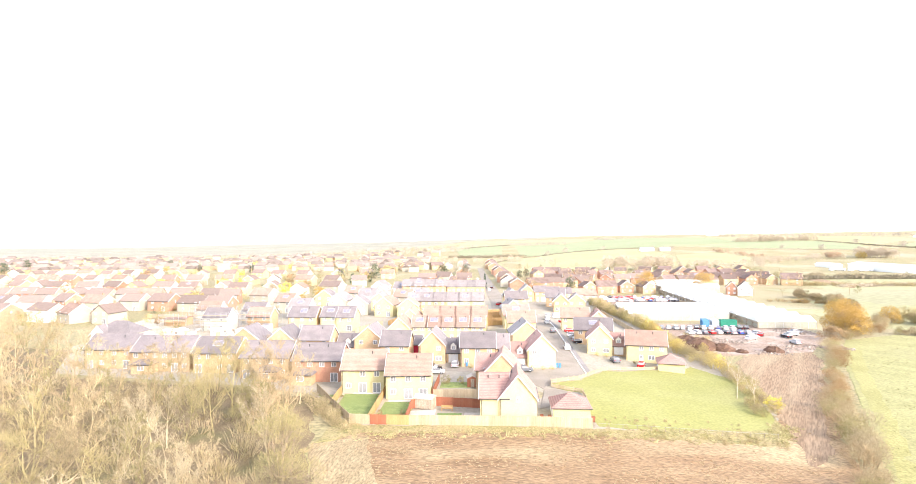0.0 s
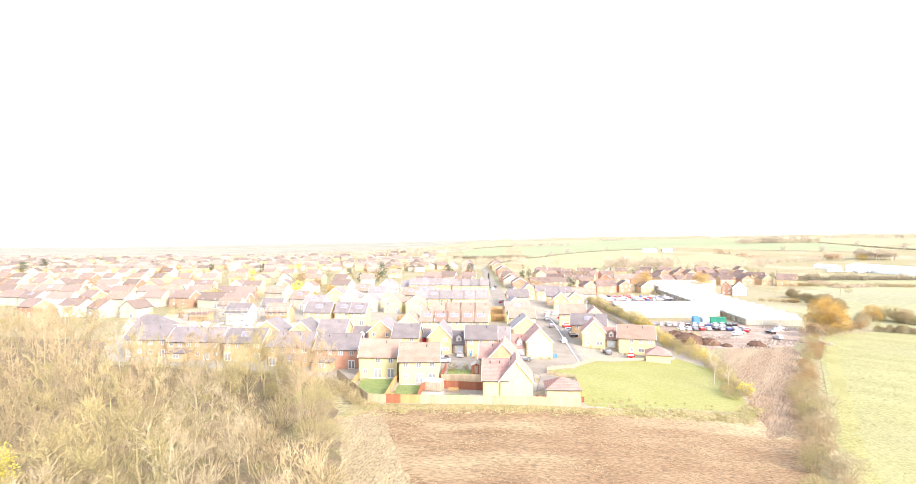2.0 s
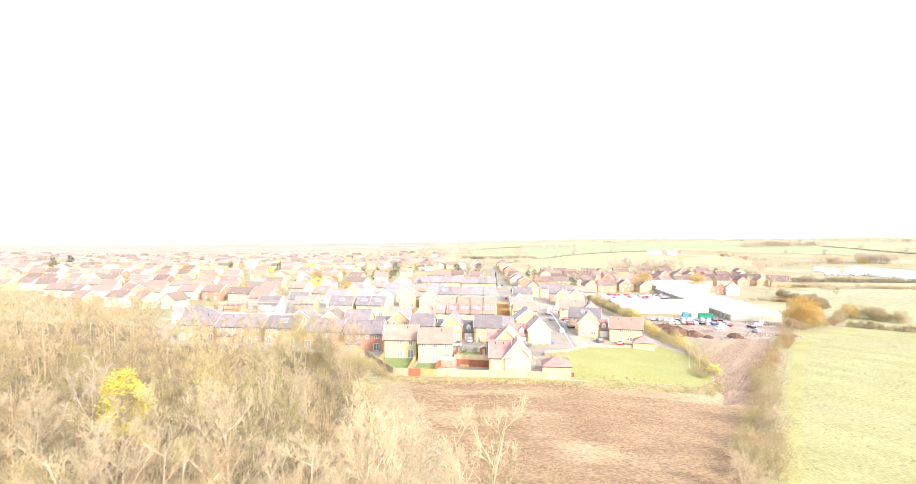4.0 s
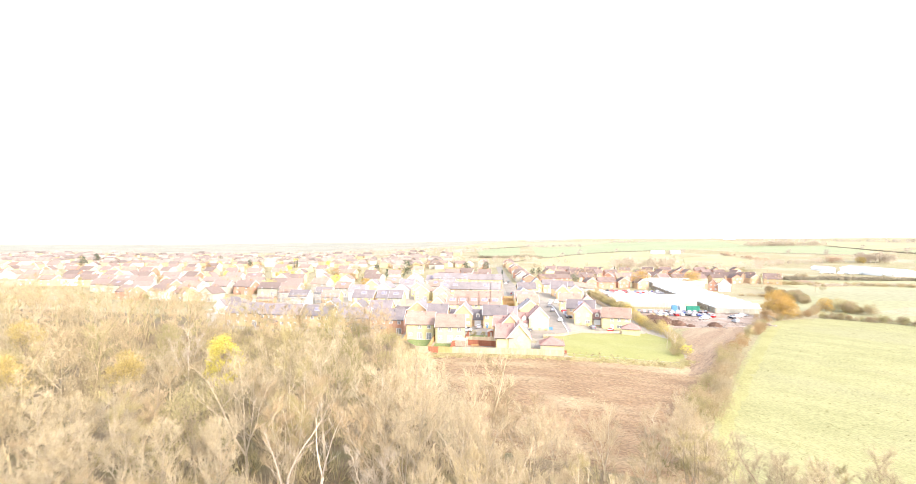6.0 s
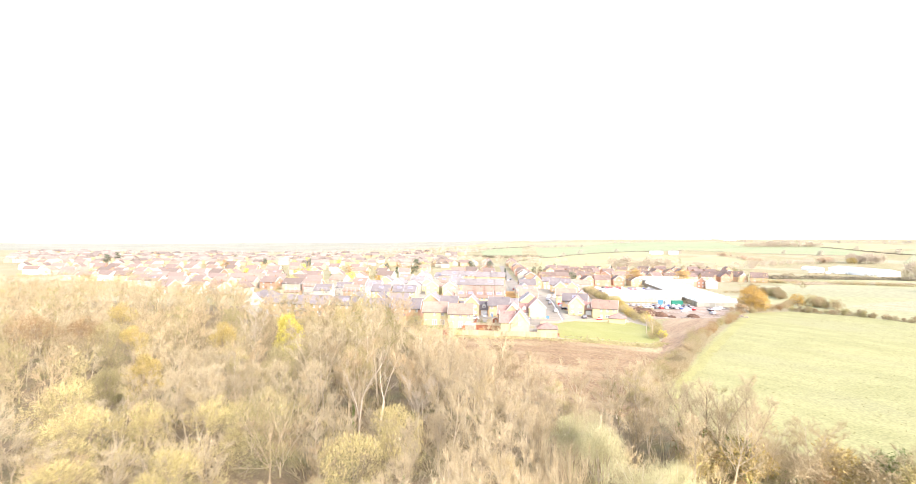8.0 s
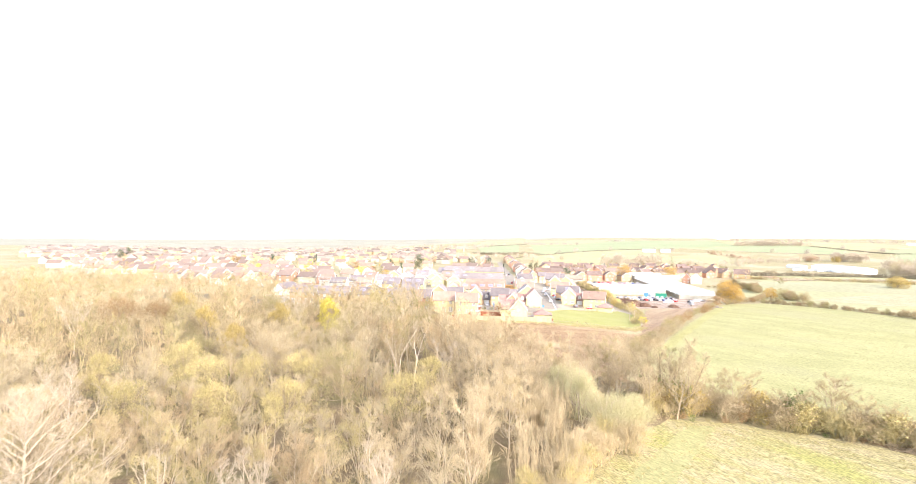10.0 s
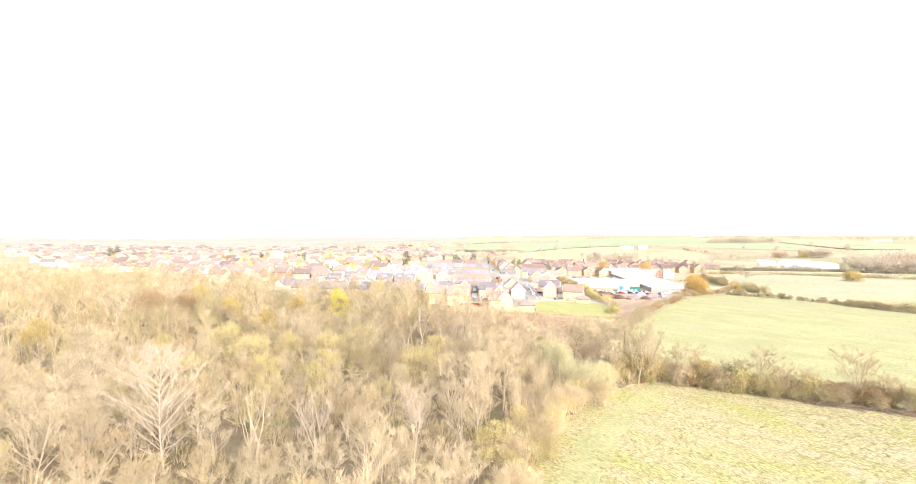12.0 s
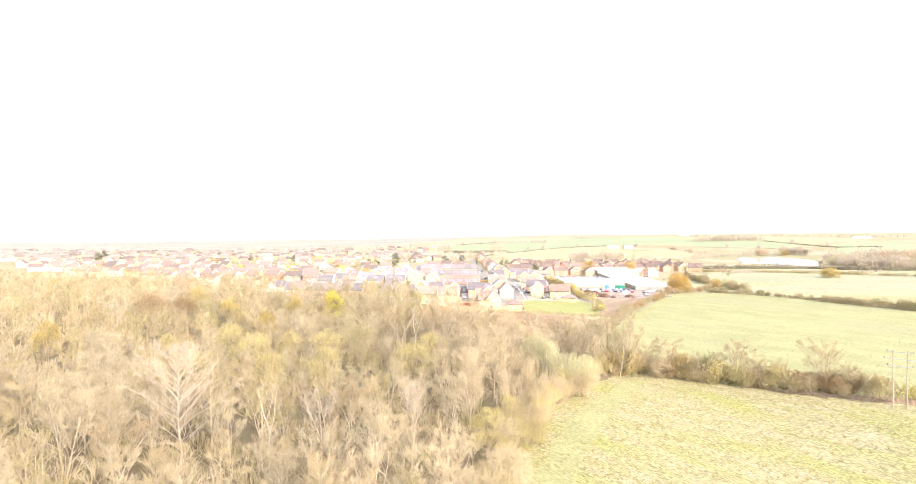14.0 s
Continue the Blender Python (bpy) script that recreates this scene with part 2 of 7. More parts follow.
# ---- geometry helpers ----
class Geo:
    """Collects the faces of one mesh."""

    def __init__(self):
        self.v, self.f = [], []

    def box(self, x0, x1, y0, y1, z0, z1):
        k = len(self.v)
        self.v += [(x0, y0, z0), (x1, y0, z0), (x1, y1, z0), (x0, y1, z0), (x0, y0, z1), (x1, y0, z1), (x1, y1, z1), (x0, y1, z1)]
        self.f += [(k, k + 3, k + 2, k + 1), (k + 4, k + 5, k + 6, k + 7), (k, k + 1, k + 5, k + 4), (k + 1, k + 2, k + 6, k + 5), (k + 2, k + 3, k + 7, k + 6), (k + 3, k, k + 4, k + 7)]
        return self

    def prism(self, profile, a, b, axis):
        """A profile of (across, z) drawn out from a to b along the axis."""
        k, n = len(self.v), len(profile)
        for s in (a, b):
            for p, z in profile:
                self.v.append((s, p, z) if axis == "x" else (p, s, z))
        for i in range(n):
            j = (i + 1) % n
            self.f.append((k + i, k + j, k + n + j, k + n + i))
        self.f += [tuple(range(k, k + n)), tuple(range(k + 2 * n - 1, k + n - 1, -1))]
        return self

    def tube(self, p, q, r0, r1, n=5):
        p, q = Vector(p), Vector(q)
        d = (q - p).normalized()
        u = d.orthogonal().normalized()
        w = d.cross(u)
        k = len(self.v)
        for c, r in ((p, r0), (q, r1)):
            for i in range(n):
                a = 2 * math.pi * i / n
                self.v.append(tuple(c + (u * math.cos(a) + w * math.sin(a)) * r))
        for i in range(n):
            j = (i + 1) % n
            self.f.append((k + i, k + j, k + n + j, k + n + i))
        self.f += [tuple(range(k + n - 1, k - 1, -1)), tuple(range(k + n, k + 2 * n))]
        return self

    def spike(self, p, q, r):
        """A thin three-sided shoot from p to q."""
        d = q - p
        u = d.cross(Vector((0.31, 0.22, 0.92)))
        if u.length < 1e-4:
            u = d.orthogonal()
        u = u.normalized() * r
        w = d.cross(u).normalized() * r
        k = len(self.v)
        self.v += [tuple(p + u), tuple(p - u * 0.5 + w * 0.87), tuple(p - u * 0.5 - w * 0.87), tuple(q)]
        self.f += [(k, k + 1, k + 3), (k + 1, k + 2, k + 3), (k + 2, k, k + 3)]

    def rod(self, p, q, r0, r1):
        """A three-sided tapering length of branch."""
        d = q - p
        u = d.cross(Vector((0.31, 0.22, 0.92)))
        if u.length < 1e-4:
            u = d.orthogonal()
        u.normalize()
        w = d.cross(u).normalized()
        k = len(self.v)
        for c, r in ((p, r0), (q, r1)):
            self.v += [tuple(c + u * r), tuple(c - u * r * 0.5 + w * r * 0.87), tuple(c - u * r * 0.5 - w * r * 0.87)]
        self.f += [(k, k + 1, k + 4, k + 3), (k + 1, k + 2, k + 5, k + 4), (k + 2, k, k + 3, k + 5)]

    def blade(self, p, q, r, rng):
        """A twig or narrow leaf from p to q, too fine to have sides."""
        d = q - p
        u = d.cross(Vector((rng.gauss(0, 1), rng.gauss(0, 1), rng.gauss(0, 1)))).normalized() * r
        k = len(self.v)
        self.v += [tuple(p + u), tuple(p - u), tuple(q)]
        self.f.append((k, k + 1, k + 2))

    def leaf(self, c, size, rng):
        n = Vector((rng.gauss(0, 1), rng.gauss(0, 1), rng.gauss(0.5, 1))).normalized()
        u = n.orthogonal().normalized()
        u.rotate(Matrix.Rotation(rng.uniform(0, 6.3), 3, n))
        w = n.cross(u)
        k = len(self.v)
        a, b = size * rng.uniform(0.7, 1.2), size * rng.uniform(0.45, 0.8)
        self.v += [tuple(c - u * a), tuple(c + w * b + n * b * 0.3), tuple(c + u * a), tuple(c - w * b + n * b * 0.3)]
        self.f += [(k, k + 1, k + 2), (k, k + 2, k + 3)]

    def mesh(self, name):
        me = bpy.data.meshes.new(name)
        me.from_pydata(self.v, [], self.f)
        me.update()
        return me


def part(name, geo, material, parent, label="", m=None):
    """Links a Geo or a mesh as one mesh object under a thing or a part."""
    me = geo.mesh(name) if isinstance(geo, Geo) else geo
    if not me.materials:
        me.materials.append(material)
    ob = new(name, me)
    ob.parent = parent
    if m is not None:
        ob.matrix_basis = m
    if label:
        tagged(ob, label)
    return ob


def thing(name, m, label, category, group="", kind=""):
    ob = new(name)
    ob.matrix_basis = m
    return tagged(ob, label, category, group, kind)


def solid(name, geo, material, m, label, category, group="", kind=""):
    """A thing of one mesh."""
    ob = part(name, geo, material, None, "", m)
    return tagged(ob, label, category, group, kind)


def many(name, shapes, places, material, label, category, kind="stuff", group=""):
    """Joins copies of a few triangle shapes at (index, x, y, z, turn, size) into one mesh object."""
    vs, fs, k = [], [], 0
    data = [(np.array(g.v, dtype=np.float32), np.array(g.f, dtype=np.int64)) for g in shapes]
    for i, x, y, z, a, s in places:
        v, f = data[i]
        c, d = math.cos(a), math.sin(a)
        w = np.empty_like(v)
        w[:, 0] = (v[:, 0] * c - v[:, 1] * d) * s + x
        w[:, 1] = (v[:, 0] * d + v[:, 1] * c) * s + y
        w[:, 2] = v[:, 2] * s + z
        vs.append(w)
        fs.append(f + k)
        k += len(v)
    v, f = np.concatenate(vs), np.concatenate(fs)
    me = bpy.data.meshes.new(name)
    me.vertices.add(len(v))
    me.vertices.foreach_set("co", v.ravel())
    me.loops.add(f.size)
    me.loops.foreach_set("vertex_index", f.ravel().astype(np.int32))
    me.polygons.add(len(f))
    me.polygons.foreach_set("loop_start", np.arange(0, f.size, 3, dtype=np.int32))
    me.update(calc_edges=True)
    me.validate()
    me.shade_flat()
    me.materials.append(material)
    return tagged(new(name, me), label, category, group, kind)


# ---- the lie of the land ----
def ease(a, b, v):
    v = min(1.0, max(0.0, (v - a) / (b - a)))
    return v * v * (3 - 2 * v)


def gz(x, y):
    """Height of the ground."""
    w = ease(480, 2000, y)
    east = ease(-250 - 1200 * w, 150 + 750 * w, x)
    z = -3.3 * ease(0, 60, x) - 0.6 * (1 - ease(85, 108, y))
    z += east * (31 * ease(480, 1600, y) + 9 * ease(1500, 3200, y)) - (1 - east) * 9 * ease(600, 2200, y)
    z += 9 * (1 - east) * ease(2300, 4700, y) + 14 * ease(1200, 3800, x) - 24 * ease(1400, 3600, -x)
    z -= 3 * ease(230, 420, x) * ease(430, 620, y) * (1 - ease(700, 1150, y))
    z += 2.0 * math.sin(x / 190 + y / 260) * ease(450, 900, y) * east
    return z


def sheet_lines(a, b, lo, hi, step, grow):
    out = list(np.arange(a, b + 0.1, step))
    s, v = step, b
    while v < hi:
        s *= grow
        v += s
        out.append(v)
    s, v = step, a
    while v > lo:
        s *= grow
        v -= s
        out.insert(0, v)
    return out


def ground_sheet():
    xs = sheet_lines(-300, 300, -4600, 4600, 6, 1.12)
    ys = sheet_lines(-180, 420, -420, 4650, 6, 1.1)
    g = Geo()
    g.v = [(x, y, gz(x, y)) for y in ys for x in xs]
    n = len(xs)
    g.f = [(j * n + i, j * n + i + 1, j * n + n + i + 1, j * n + n + i) for j in range(len(ys) - 1) for i in range(n - 1)]
    ob = solid("ground", g, M_GROUND, Matrix(), "rough autumn grass over gently rolling open country", "ground", kind="structure")
    for p in ob.data.polygons:
        p.use_smooth = True


def patch(name, pts, material, lift, step, label, category="ground", thick=0.0, ragged=0.0):
    """A stretch of ground inside an outline, laid on the land."""
    if ragged:
        out = []
        for (x0, y0), (x1, y1) in zip(pts, pts[1:] + pts[:1]):
            n = max(1, int(math.hypot(x1 - x0, y1 - y0) / 2.5))
            for i in range(n):
                x, y = x0 + (x1 - x0) * i / n, y0 + (y1 - y0) * i / n
                out.append((x + ragged * noise.noise(Vector((x / 3, y / 3, 2))), y + ragged * noise.noise(Vector((x / 3, y / 3, 7)))))
        pts = out
    bm = bmesh.new()
    bm.faces.new([bm.verts.new((x, y, 0)) for x, y in pts])
    for ax in (0, 1):
        lo, hi = min(p[ax] for p in pts), max(p[ax] for p in pts)
        for i in range(1, int((hi - lo) / step) + 1):
            co, no = [0, 0, 0], [0, 0, 0]
            co[ax], no[ax] = lo + i * step, 1
            bmesh.ops.bisect_plane(bm, geom=bm.verts[:] + bm.edges[:] + bm.faces[:], plane_co=co, plane_no=no, dist=1e-4)
    bmesh.ops.triangulate(bm, faces=bm.faces[:])
    if thick:
        ex = bmesh.ops.extrude_face_region(bm, geom=bm.faces[:])
        top = {v for v in ex["geom"] if isinstance(v, bmesh.types.BMVert)}
    else:
        bmesh.ops.inset_region(bm, faces=bm.faces[:], thickness=0.3, use_boundary=True, use_even_offset=False)
    rim = set() if thick else {v for e in bm.edges if e.is_boundary for v in e.verts}
    for v in bm.verts:
        v.co.z = gz(v.co.x, v.co.y) + lift - (0.25 if thick and v not in top else 0)
        if v in rim:
            v.co.z -= lift + 0.04
    bmesh.ops.recalc_face_normals(bm, faces=bm.faces[:])
    me = bpy.data.meshes.new(name)
    bm.to_mesh(me)
    bm.free()
    up = sum(p.normal.z * p.area for p in me.polygons)
    if up < 0 and not thick:
        me.flip_normals()
    return solid(name, me, material, Matrix(), label, category, kind="structure")


# ---- ground and roads ----
ground_sheet()
patch("wood_floor", [(-330, -170), (2, -170), (0, -86), (9, -53), (24, -27), (36, -14), (34, 8), (8, 14), (-8, 18), (-18, 40), (-30, 72), (-40, 104), (-58, 110), (-110, 118), (-130, 150), (-300, 170)], M_LITTER, 0.05, 10, "woodland floor of brown leaf litter and brambles", ragged=2.0)
patch("ploughed_field", [(-18, 40), (-8, 18), (8, 14), (28, 8), (30, 30), (37, 47), (47, 67), (54, 84), (69, 118), (90, 160), (92, 168), (70, 164), (62, 150), (58, 128), (51, 104), (46, 96.5), (33, 94), (14, 90), (-26, 87), (-32, 80), (-30, 72)], M_PLOUGH, 0.06, 7, "harrowed brown soil with streaks of pale stubble", "field", ragged=2.0)
M_STRAW = mat("straw_stubble", (0.385, 0.305, 0.18), (0.33, 0.25, 0.145), 0.3, 2.5, stretch=(1.6, 0.5, 1), world_space=True, contrast=0.4, bump=0.6, c3=(0.33, 0.25, 0.14))
patch("stubble_margin", [(-33, 80), (-30, 72), (-20, 42), (-9, 17), (-1, 15), (-9, 42), (-20, 70), (-24, 84)], M_STRAW, 0.10, 6, "pale strip of standing straw beside the wood", "field margin", ragged=1.0)
patch("farm_track", [(46, 80), (52, 88), (68, 120), (88, 155), (92, 168), (70, 164), (62, 150), (58, 128), (50, 100)], M_TRACK, 0.11, 7, "rutted reddish soil track with tyre marks", "track", ragged=2.0)
patch("upper_paddock", [(36, -12), (31, 15), (35, 33), (41, 49), (50, 67), (57, 83), (71, 111), (88, 145), (104, 174), (113, 188), (137, 199), (163, 182), (201, 119), (250, 20), (270, -20), (140, -30), (98, -28), (80, -25), (60, -17), (48, -13.5)], M_PADDOCK, 0.07, 8, "yellow-green grazed horse paddock with a few bare patches", "paddock", ragged=0.4)
patch("lower_paddock", [(0, -86), (9, -53), (24, -27), (30, -18.5), (42, -16.5), (52, -18.5), (62, -22.5), (84, -32), (130, -46), (130, -170), (2, -170)], M_PALEGRASS, 0.07, 8, "pale tussocky meadow grass", "meadow", ragged=0.6)
M_MARGIN = mat("yellow_margin_grass", (0.315, 0.296, 0.118), (0.36, 0.334, 0.142), 0.15, 2.5, world_space=True, contrast=0.25)
patch("paddock_margin", [(32, 15), (36, 33), (42, 48.5), (51, 66.5), (58, 82.5), (72, 110.5), (89, 144.5), (105, 173), (108.5, 171.5), (92.5, 143), (75.5, 109), (61, 81), (53.8, 65), (44.6, 47), (38.4, 31.5), (34, 15)], M_MARGIN, 0.095, 6, "strip of longer yellow grass along the paddock hedge", "paddock", ragged=0.8)
M_ROUGH = mat("rough_pasture", (0.36, 0.315, 0.185), (0.41, 0.35, 0.22), 0.12, 1.4, world_space=True, contrast=0.3)
patch("rough_pasture", [(172, 222), (202, 247), (245, 268), (300, 285), (345, 240), (260, 216), (206, 198)], M_ROUGH, 0.10, 10, "strip of rough tan grass in the pasture", "pasture", ragged=2.5)
patch("meadow_margin", [(3, -104), (5, -80), (13, -56), (27, -31), (33, -21), (38, -20), (32, -33), (20, -56), (11, -80), (9, -104)], M_PADDOCK, 0.095, 6, "smooth yellow-green grass along the wood edge", "meadow", ragged=1.2)
patch("earth_bank", [(64, -21), (80, -26.5), (98, -29.5), (130, -33), (135, -42), (98, -36), (80, -31.5), (66, -25)], M_TRACK, 0.13, 6, "bare brown earth path beside the hedge", "track", ragged=2.0)
patch("estate_ground", [(-135, 155), (-112, 121), (-60, 112), (-42, 106), (-29, 87), (14, 88), (47, 92), (52, 105), (58, 140), (58, 200), (46, 300), (-30, 330), (-120, 260)], M_ESTATE, 0.04, 8, "mixed drives, gravel and gardens of a new estate")
patch("public_green", [(14.5, 91), (46, 93), (51, 106), (56, 132), (49, 145.5), (28, 134), (23, 132.5), (16, 122), (9, 117), (9.5, 112.5), (15, 110.5), (14.5, 104)], M_GREEN, 0.09, 5, "sloping green of short yellowish grass", ragged=1.2)
patch("field_verge", [(-32, 80), (-26, 85), (14, 87), (47, 89.5), (51, 106), (46.5, 97), (14, 90), (-26, 89.3), (-32, 92)], M_VERGE, 0.12, 5, "strip of rank dead grass along the garden fence", "verge", ragged=1.2)
patch("road", [(7, 112), (0, 124), (-13, 126.5), (-24, 127), (-24, 130.6), (-12, 130.4), (8, 129.6), (11, 132), (11, 162), (9.5, 200), (3, 214), (-6, 222), (-5, 232), (4, 236), (12, 236), (16, 216), (17.5, 200), (18, 164), (18.5, 128), (15, 121), (9.5, 117)], M_ROAD, 0.10, 6, "pale worn asphalt estate road", "road")
patch("far_road", [(-6, 232), (4, 236), (2, 262), (-9.5, 405), (-21, 570), (-27, 570), (-16.5, 405), (-7, 262)], M_ROAD, 0.16, 12, "long straight pale village street", "road")
patch("pavement", [(18.5, 128), (18, 164), (17.5, 200), (16, 216), (17.4, 217), (18.7, 200), (19.3, 164), (19.8, 131)], M_PAVE, 0.20, 6, "dark asphalt footway with a kerb", "pavement", thick=0.3)
patch("pavement", [(11, 134), (11, 162), (9.5, 200), (8, 200), (9.2, 162), (9.2, 138)], M_PATIO, 0.20, 6, "pale footway with a kerb", "pavement", thick=0.3)
patch("kerb", [(18.3, 127.5), (17.8, 164), (17.3, 200), (15.8, 216), (16.1, 216.2), (17.6, 200), (18.1, 164), (18.6, 127.5)], M_WHITE, 0.21, 8, "pale concrete kerb along the road", "kerb", thick=0.3)
patch("kerb", [(11.0, 134), (11.0, 162), (9.5, 200), (9.8, 200), (11.3, 162), (11.3, 134)], M_PATIO, 0.21, 8, "pale concrete kerb along the road", "kerb", thick=0.3)
patch("parking_court", [(20.9, 165), (20.6, 200), (30, 262), (38, 262), (26, 200), (24, 178)], M_PAVE, 0.09, 6, "dark parking court beside the houses", "pavement")
patch("service_drive", [(5.2, 98.6), (7, 112), (9.4, 112.4), (14.4, 110.4), (14.3, 99.8), (7, 99.8)], M_ROAD, 0.13, 5, "paved private drive to the garage", "pavement")
patch("goods_yard", [(56, 160), (70, 163), (92, 168), (112, 196), (110, 212), (94, 222), (58, 224), (53, 200)], M_YARD, 0.10, 6, "churned dirt yard with rubble and parked cars", "yard")
patch("car_park", [(55, 262), (90, 264), (100, 320), (52, 330)], M_YARD, 0.10, 8, "dusty hard standing crowded with cars", "car park")
for n, pts, m in (
    ("garden_lawn", [(-40.3, 105.5), (-35.2, 105.8), (-34.6, 99.5)], M_LAWN),
    ("garden_lawn", [(-34.6, 106.2), (-27.3, 106.4), (-26, 91.5), (-28.4, 90.4), (-34.2, 99.6)], M_LAWN),
    ("garden_lawn", [(-25.2, 101.4), (-18.4, 101.6), (-19.5, 91), (-25.2, 90.6)], M_LAWN),
    ("garden_lawn", [(-15.5, 108.3), (-6.4, 108.1), (-6.6, 105.2), (-15, 104.5)], M_LAWN),
    ("garden_lawn", [(-15.5, 116.4), (-8.6, 116.6), (-8.6, 112), (-15.4, 111.6)], M_LAWN),
    ("artificial_lawn", [(-14, 95.5), (-9.2, 95.7), (-9.2, 91.4), (-14, 91.2)], M_TURF),
):
    patch(n, pts, m, 0.13, 4, "bright green artificial turf" if m is M_TURF else "short vivid green back-garden lawn", "lawn")
patch("patio", [(-19.2, 96.5), (-14.2, 97.5), (-14.2, 91.2), (-19.2, 91)], M_PATIO, 0.14, 4, "pale concrete slab patio", "patio")
patch("patio", [(-9, 96), (-5.6, 96), (-5.6, 91.4), (-9, 91.4)], M_PATIO, 0.14, 4, "pinkish stone patio", "patio")
patch("patio", [(-33, 107.2), (-27, 107.3), (-27, 106.5), (-33, 106.4)], M_PATIO, 0.15, 4, "narrow strip of pale paving slabs", "patio")
patch("patio", [(-24.6, 102.6), (-17, 103), (-17, 101.8), (-24.6, 101.6)], M_PATIO, 0.15, 4, "narrow strip of pale paving slabs", "patio")

patch("building_site", [(-140, 168), (-112, 166), (-82, 172), (-80, 204), (-110, 216), (-150, 212)], M_SAND, 0.09, 6, "pale dusty building site with stacked materials", "building site", ragged=2.0)
# far fields
def field(x0, y0, x1, y1, skew, m, label):
    patch("far_field", [(x0, y0), (x1, y0 + skew), (x1 + 60, y1 + skew), (x0 - 20, y1)], m, 0.06, 14, label, "field", ragged=2.5)


def far_patch(pts, m, label):
    patch("far_field", pts, m, 0.3, 45, label, "field", ragged=4.0)


HEDGE_LINE = [(-11, 652), (34, 808), (87, 919), (146, 992), (203, 1025), (259, 1037)]
far_patch([(0, 520), (60, 540), (160, 600), (198, 640), (260, 870)] + HEDGE_LINE[::-1], M_FARGRASS, "light yellow-green pasture on a rising slope")
far_patch([(-60, 800), (30, 830), (87, 925), (146, 998), (203, 1031), (259, 1043), (331, 1072), (478, 1165), (520, 1500), (390, 2300), (252, 1503), (140, 1268), (12, 1280), (-95, 1130)], M_CROP, "green winter wheat field on the hillside")
far_patch([(-100, 1136), (12, 1286), (140, 1274), (246, 1506), (384, 2300), (-131, 2100)], M_STUBBLE, "pale stubble field on the hill")
far_patch([(335, 1066), (441, 981), (518, 946), (573, 918), (637, 1027), (624, 1166), (483, 1160)], M_CROP, "green winter wheat field below a copse")
far_patch([(645, 1175), (655, 1045), (900, 1215), (1000, 1900), (560, 2000), (526, 1500), (486, 1172)], M_FARGRASS, "pale green field above a copse")
far_patch([(655, 982), (674, 947), (564, 796), (640, 780), (900, 900), (900, 1205)], M_CROP, "green winter wheat field beyond the warehouse")
far_patch([(262, 859), (350, 933), (358, 805), (316, 727), (204, 640)], M_FARGRASS, "light yellow-green pasture below a row of trees")
far_patch([(-320, 1355), (-120, 1422), (-105, 1700), (-420, 1700)], M_FARGRASS, "pale green field beyond the town")
far_patch([(235, 442), (228, 374), (244, 396), (250, 455)], M_TRACK, "strip of bare reddish soil between pastures")
field(150, 205, 330, 270, -20, M_FARGRASS, "light yellow pasture behind a hedge")
patch("far_field", [(140, 215), (182, 165), (290, 20), (620, 60), (560, 470), (300, 500), (215, 470), (205, 330), (160, 300)], M_FARGRASS, 0.04, 14, "light yellow-green rough pasture", "field")
field(190, 285, 420, 372, -30, M_STUBBLE, "pale rough meadow")
field(220, 385, 480, 470, -30, M_FARGRASS, "light yellow-green pasture")
field(215, 120, 420, 190, -60, M_PADDOCK, "yellow-green pasture behind a hedge")
field(-900, 1250, -420, 1500, 0, M_STUBBLE, "pale field beyond the town")

# greyed field tone imitates the haze along the horizon
M_PLAIN = mat("hazed_far_fields", (0.285, 0.27, 0.20), (0.335, 0.315, 0.245), 0.004, 0.05, world_space=True, contrast=0.1, bump=0)
patch("far_plain", [(-4300, 1350), (-330, 1150), (-160, 1500), (-150, 2250), (300, 3000), (300, 4600), (-4300, 4600)], M_PLAIN, 0.8, 150, "fields on the horizon in a haze-greyed tone", "fields")

# ---- houses ----
WINDOWS = {}


def lattice(xs, zs, y0, y1):
    """One solid frame: a grid of bars whose inner fields are open."""
    g = Geo()
    nx, nz = len(xs), len(zs)
    g.v = [(x, y, z) for y in (y0, y1) for z in zs for x in xs]
    cell = {(i, j) for i in range(nx - 1) for j in range(nz - 1) if i % 2 == 0 or j % 2 == 0}
    at = lambda i, j, k: k * nx * nz + j * nx + i
    for i, j in cell:
        g.f.append((at(i, j, 0), at(i + 1, j, 0), at(i + 1, j + 1, 0), at(i, j + 1, 0)))
        g.f.append((at(i, j + 1, 1), at(i + 1, j + 1, 1), at(i + 1, j, 1), at(i, j, 1)))
        for di, dj, a, b in ((-1, 0, (i, j + 1), (i, j)), (1, 0, (i + 1, j), (i + 1, j + 1)), (0, -1, (i, j), (i + 1, j)), (0, 1, (i + 1, j + 1), (i, j + 1))):
            if (i + di, j + dj) not in cell:
                g.f.append((at(*a, 0), at(*a, 1), at(*b, 1), at(*b, 0)))
    return g




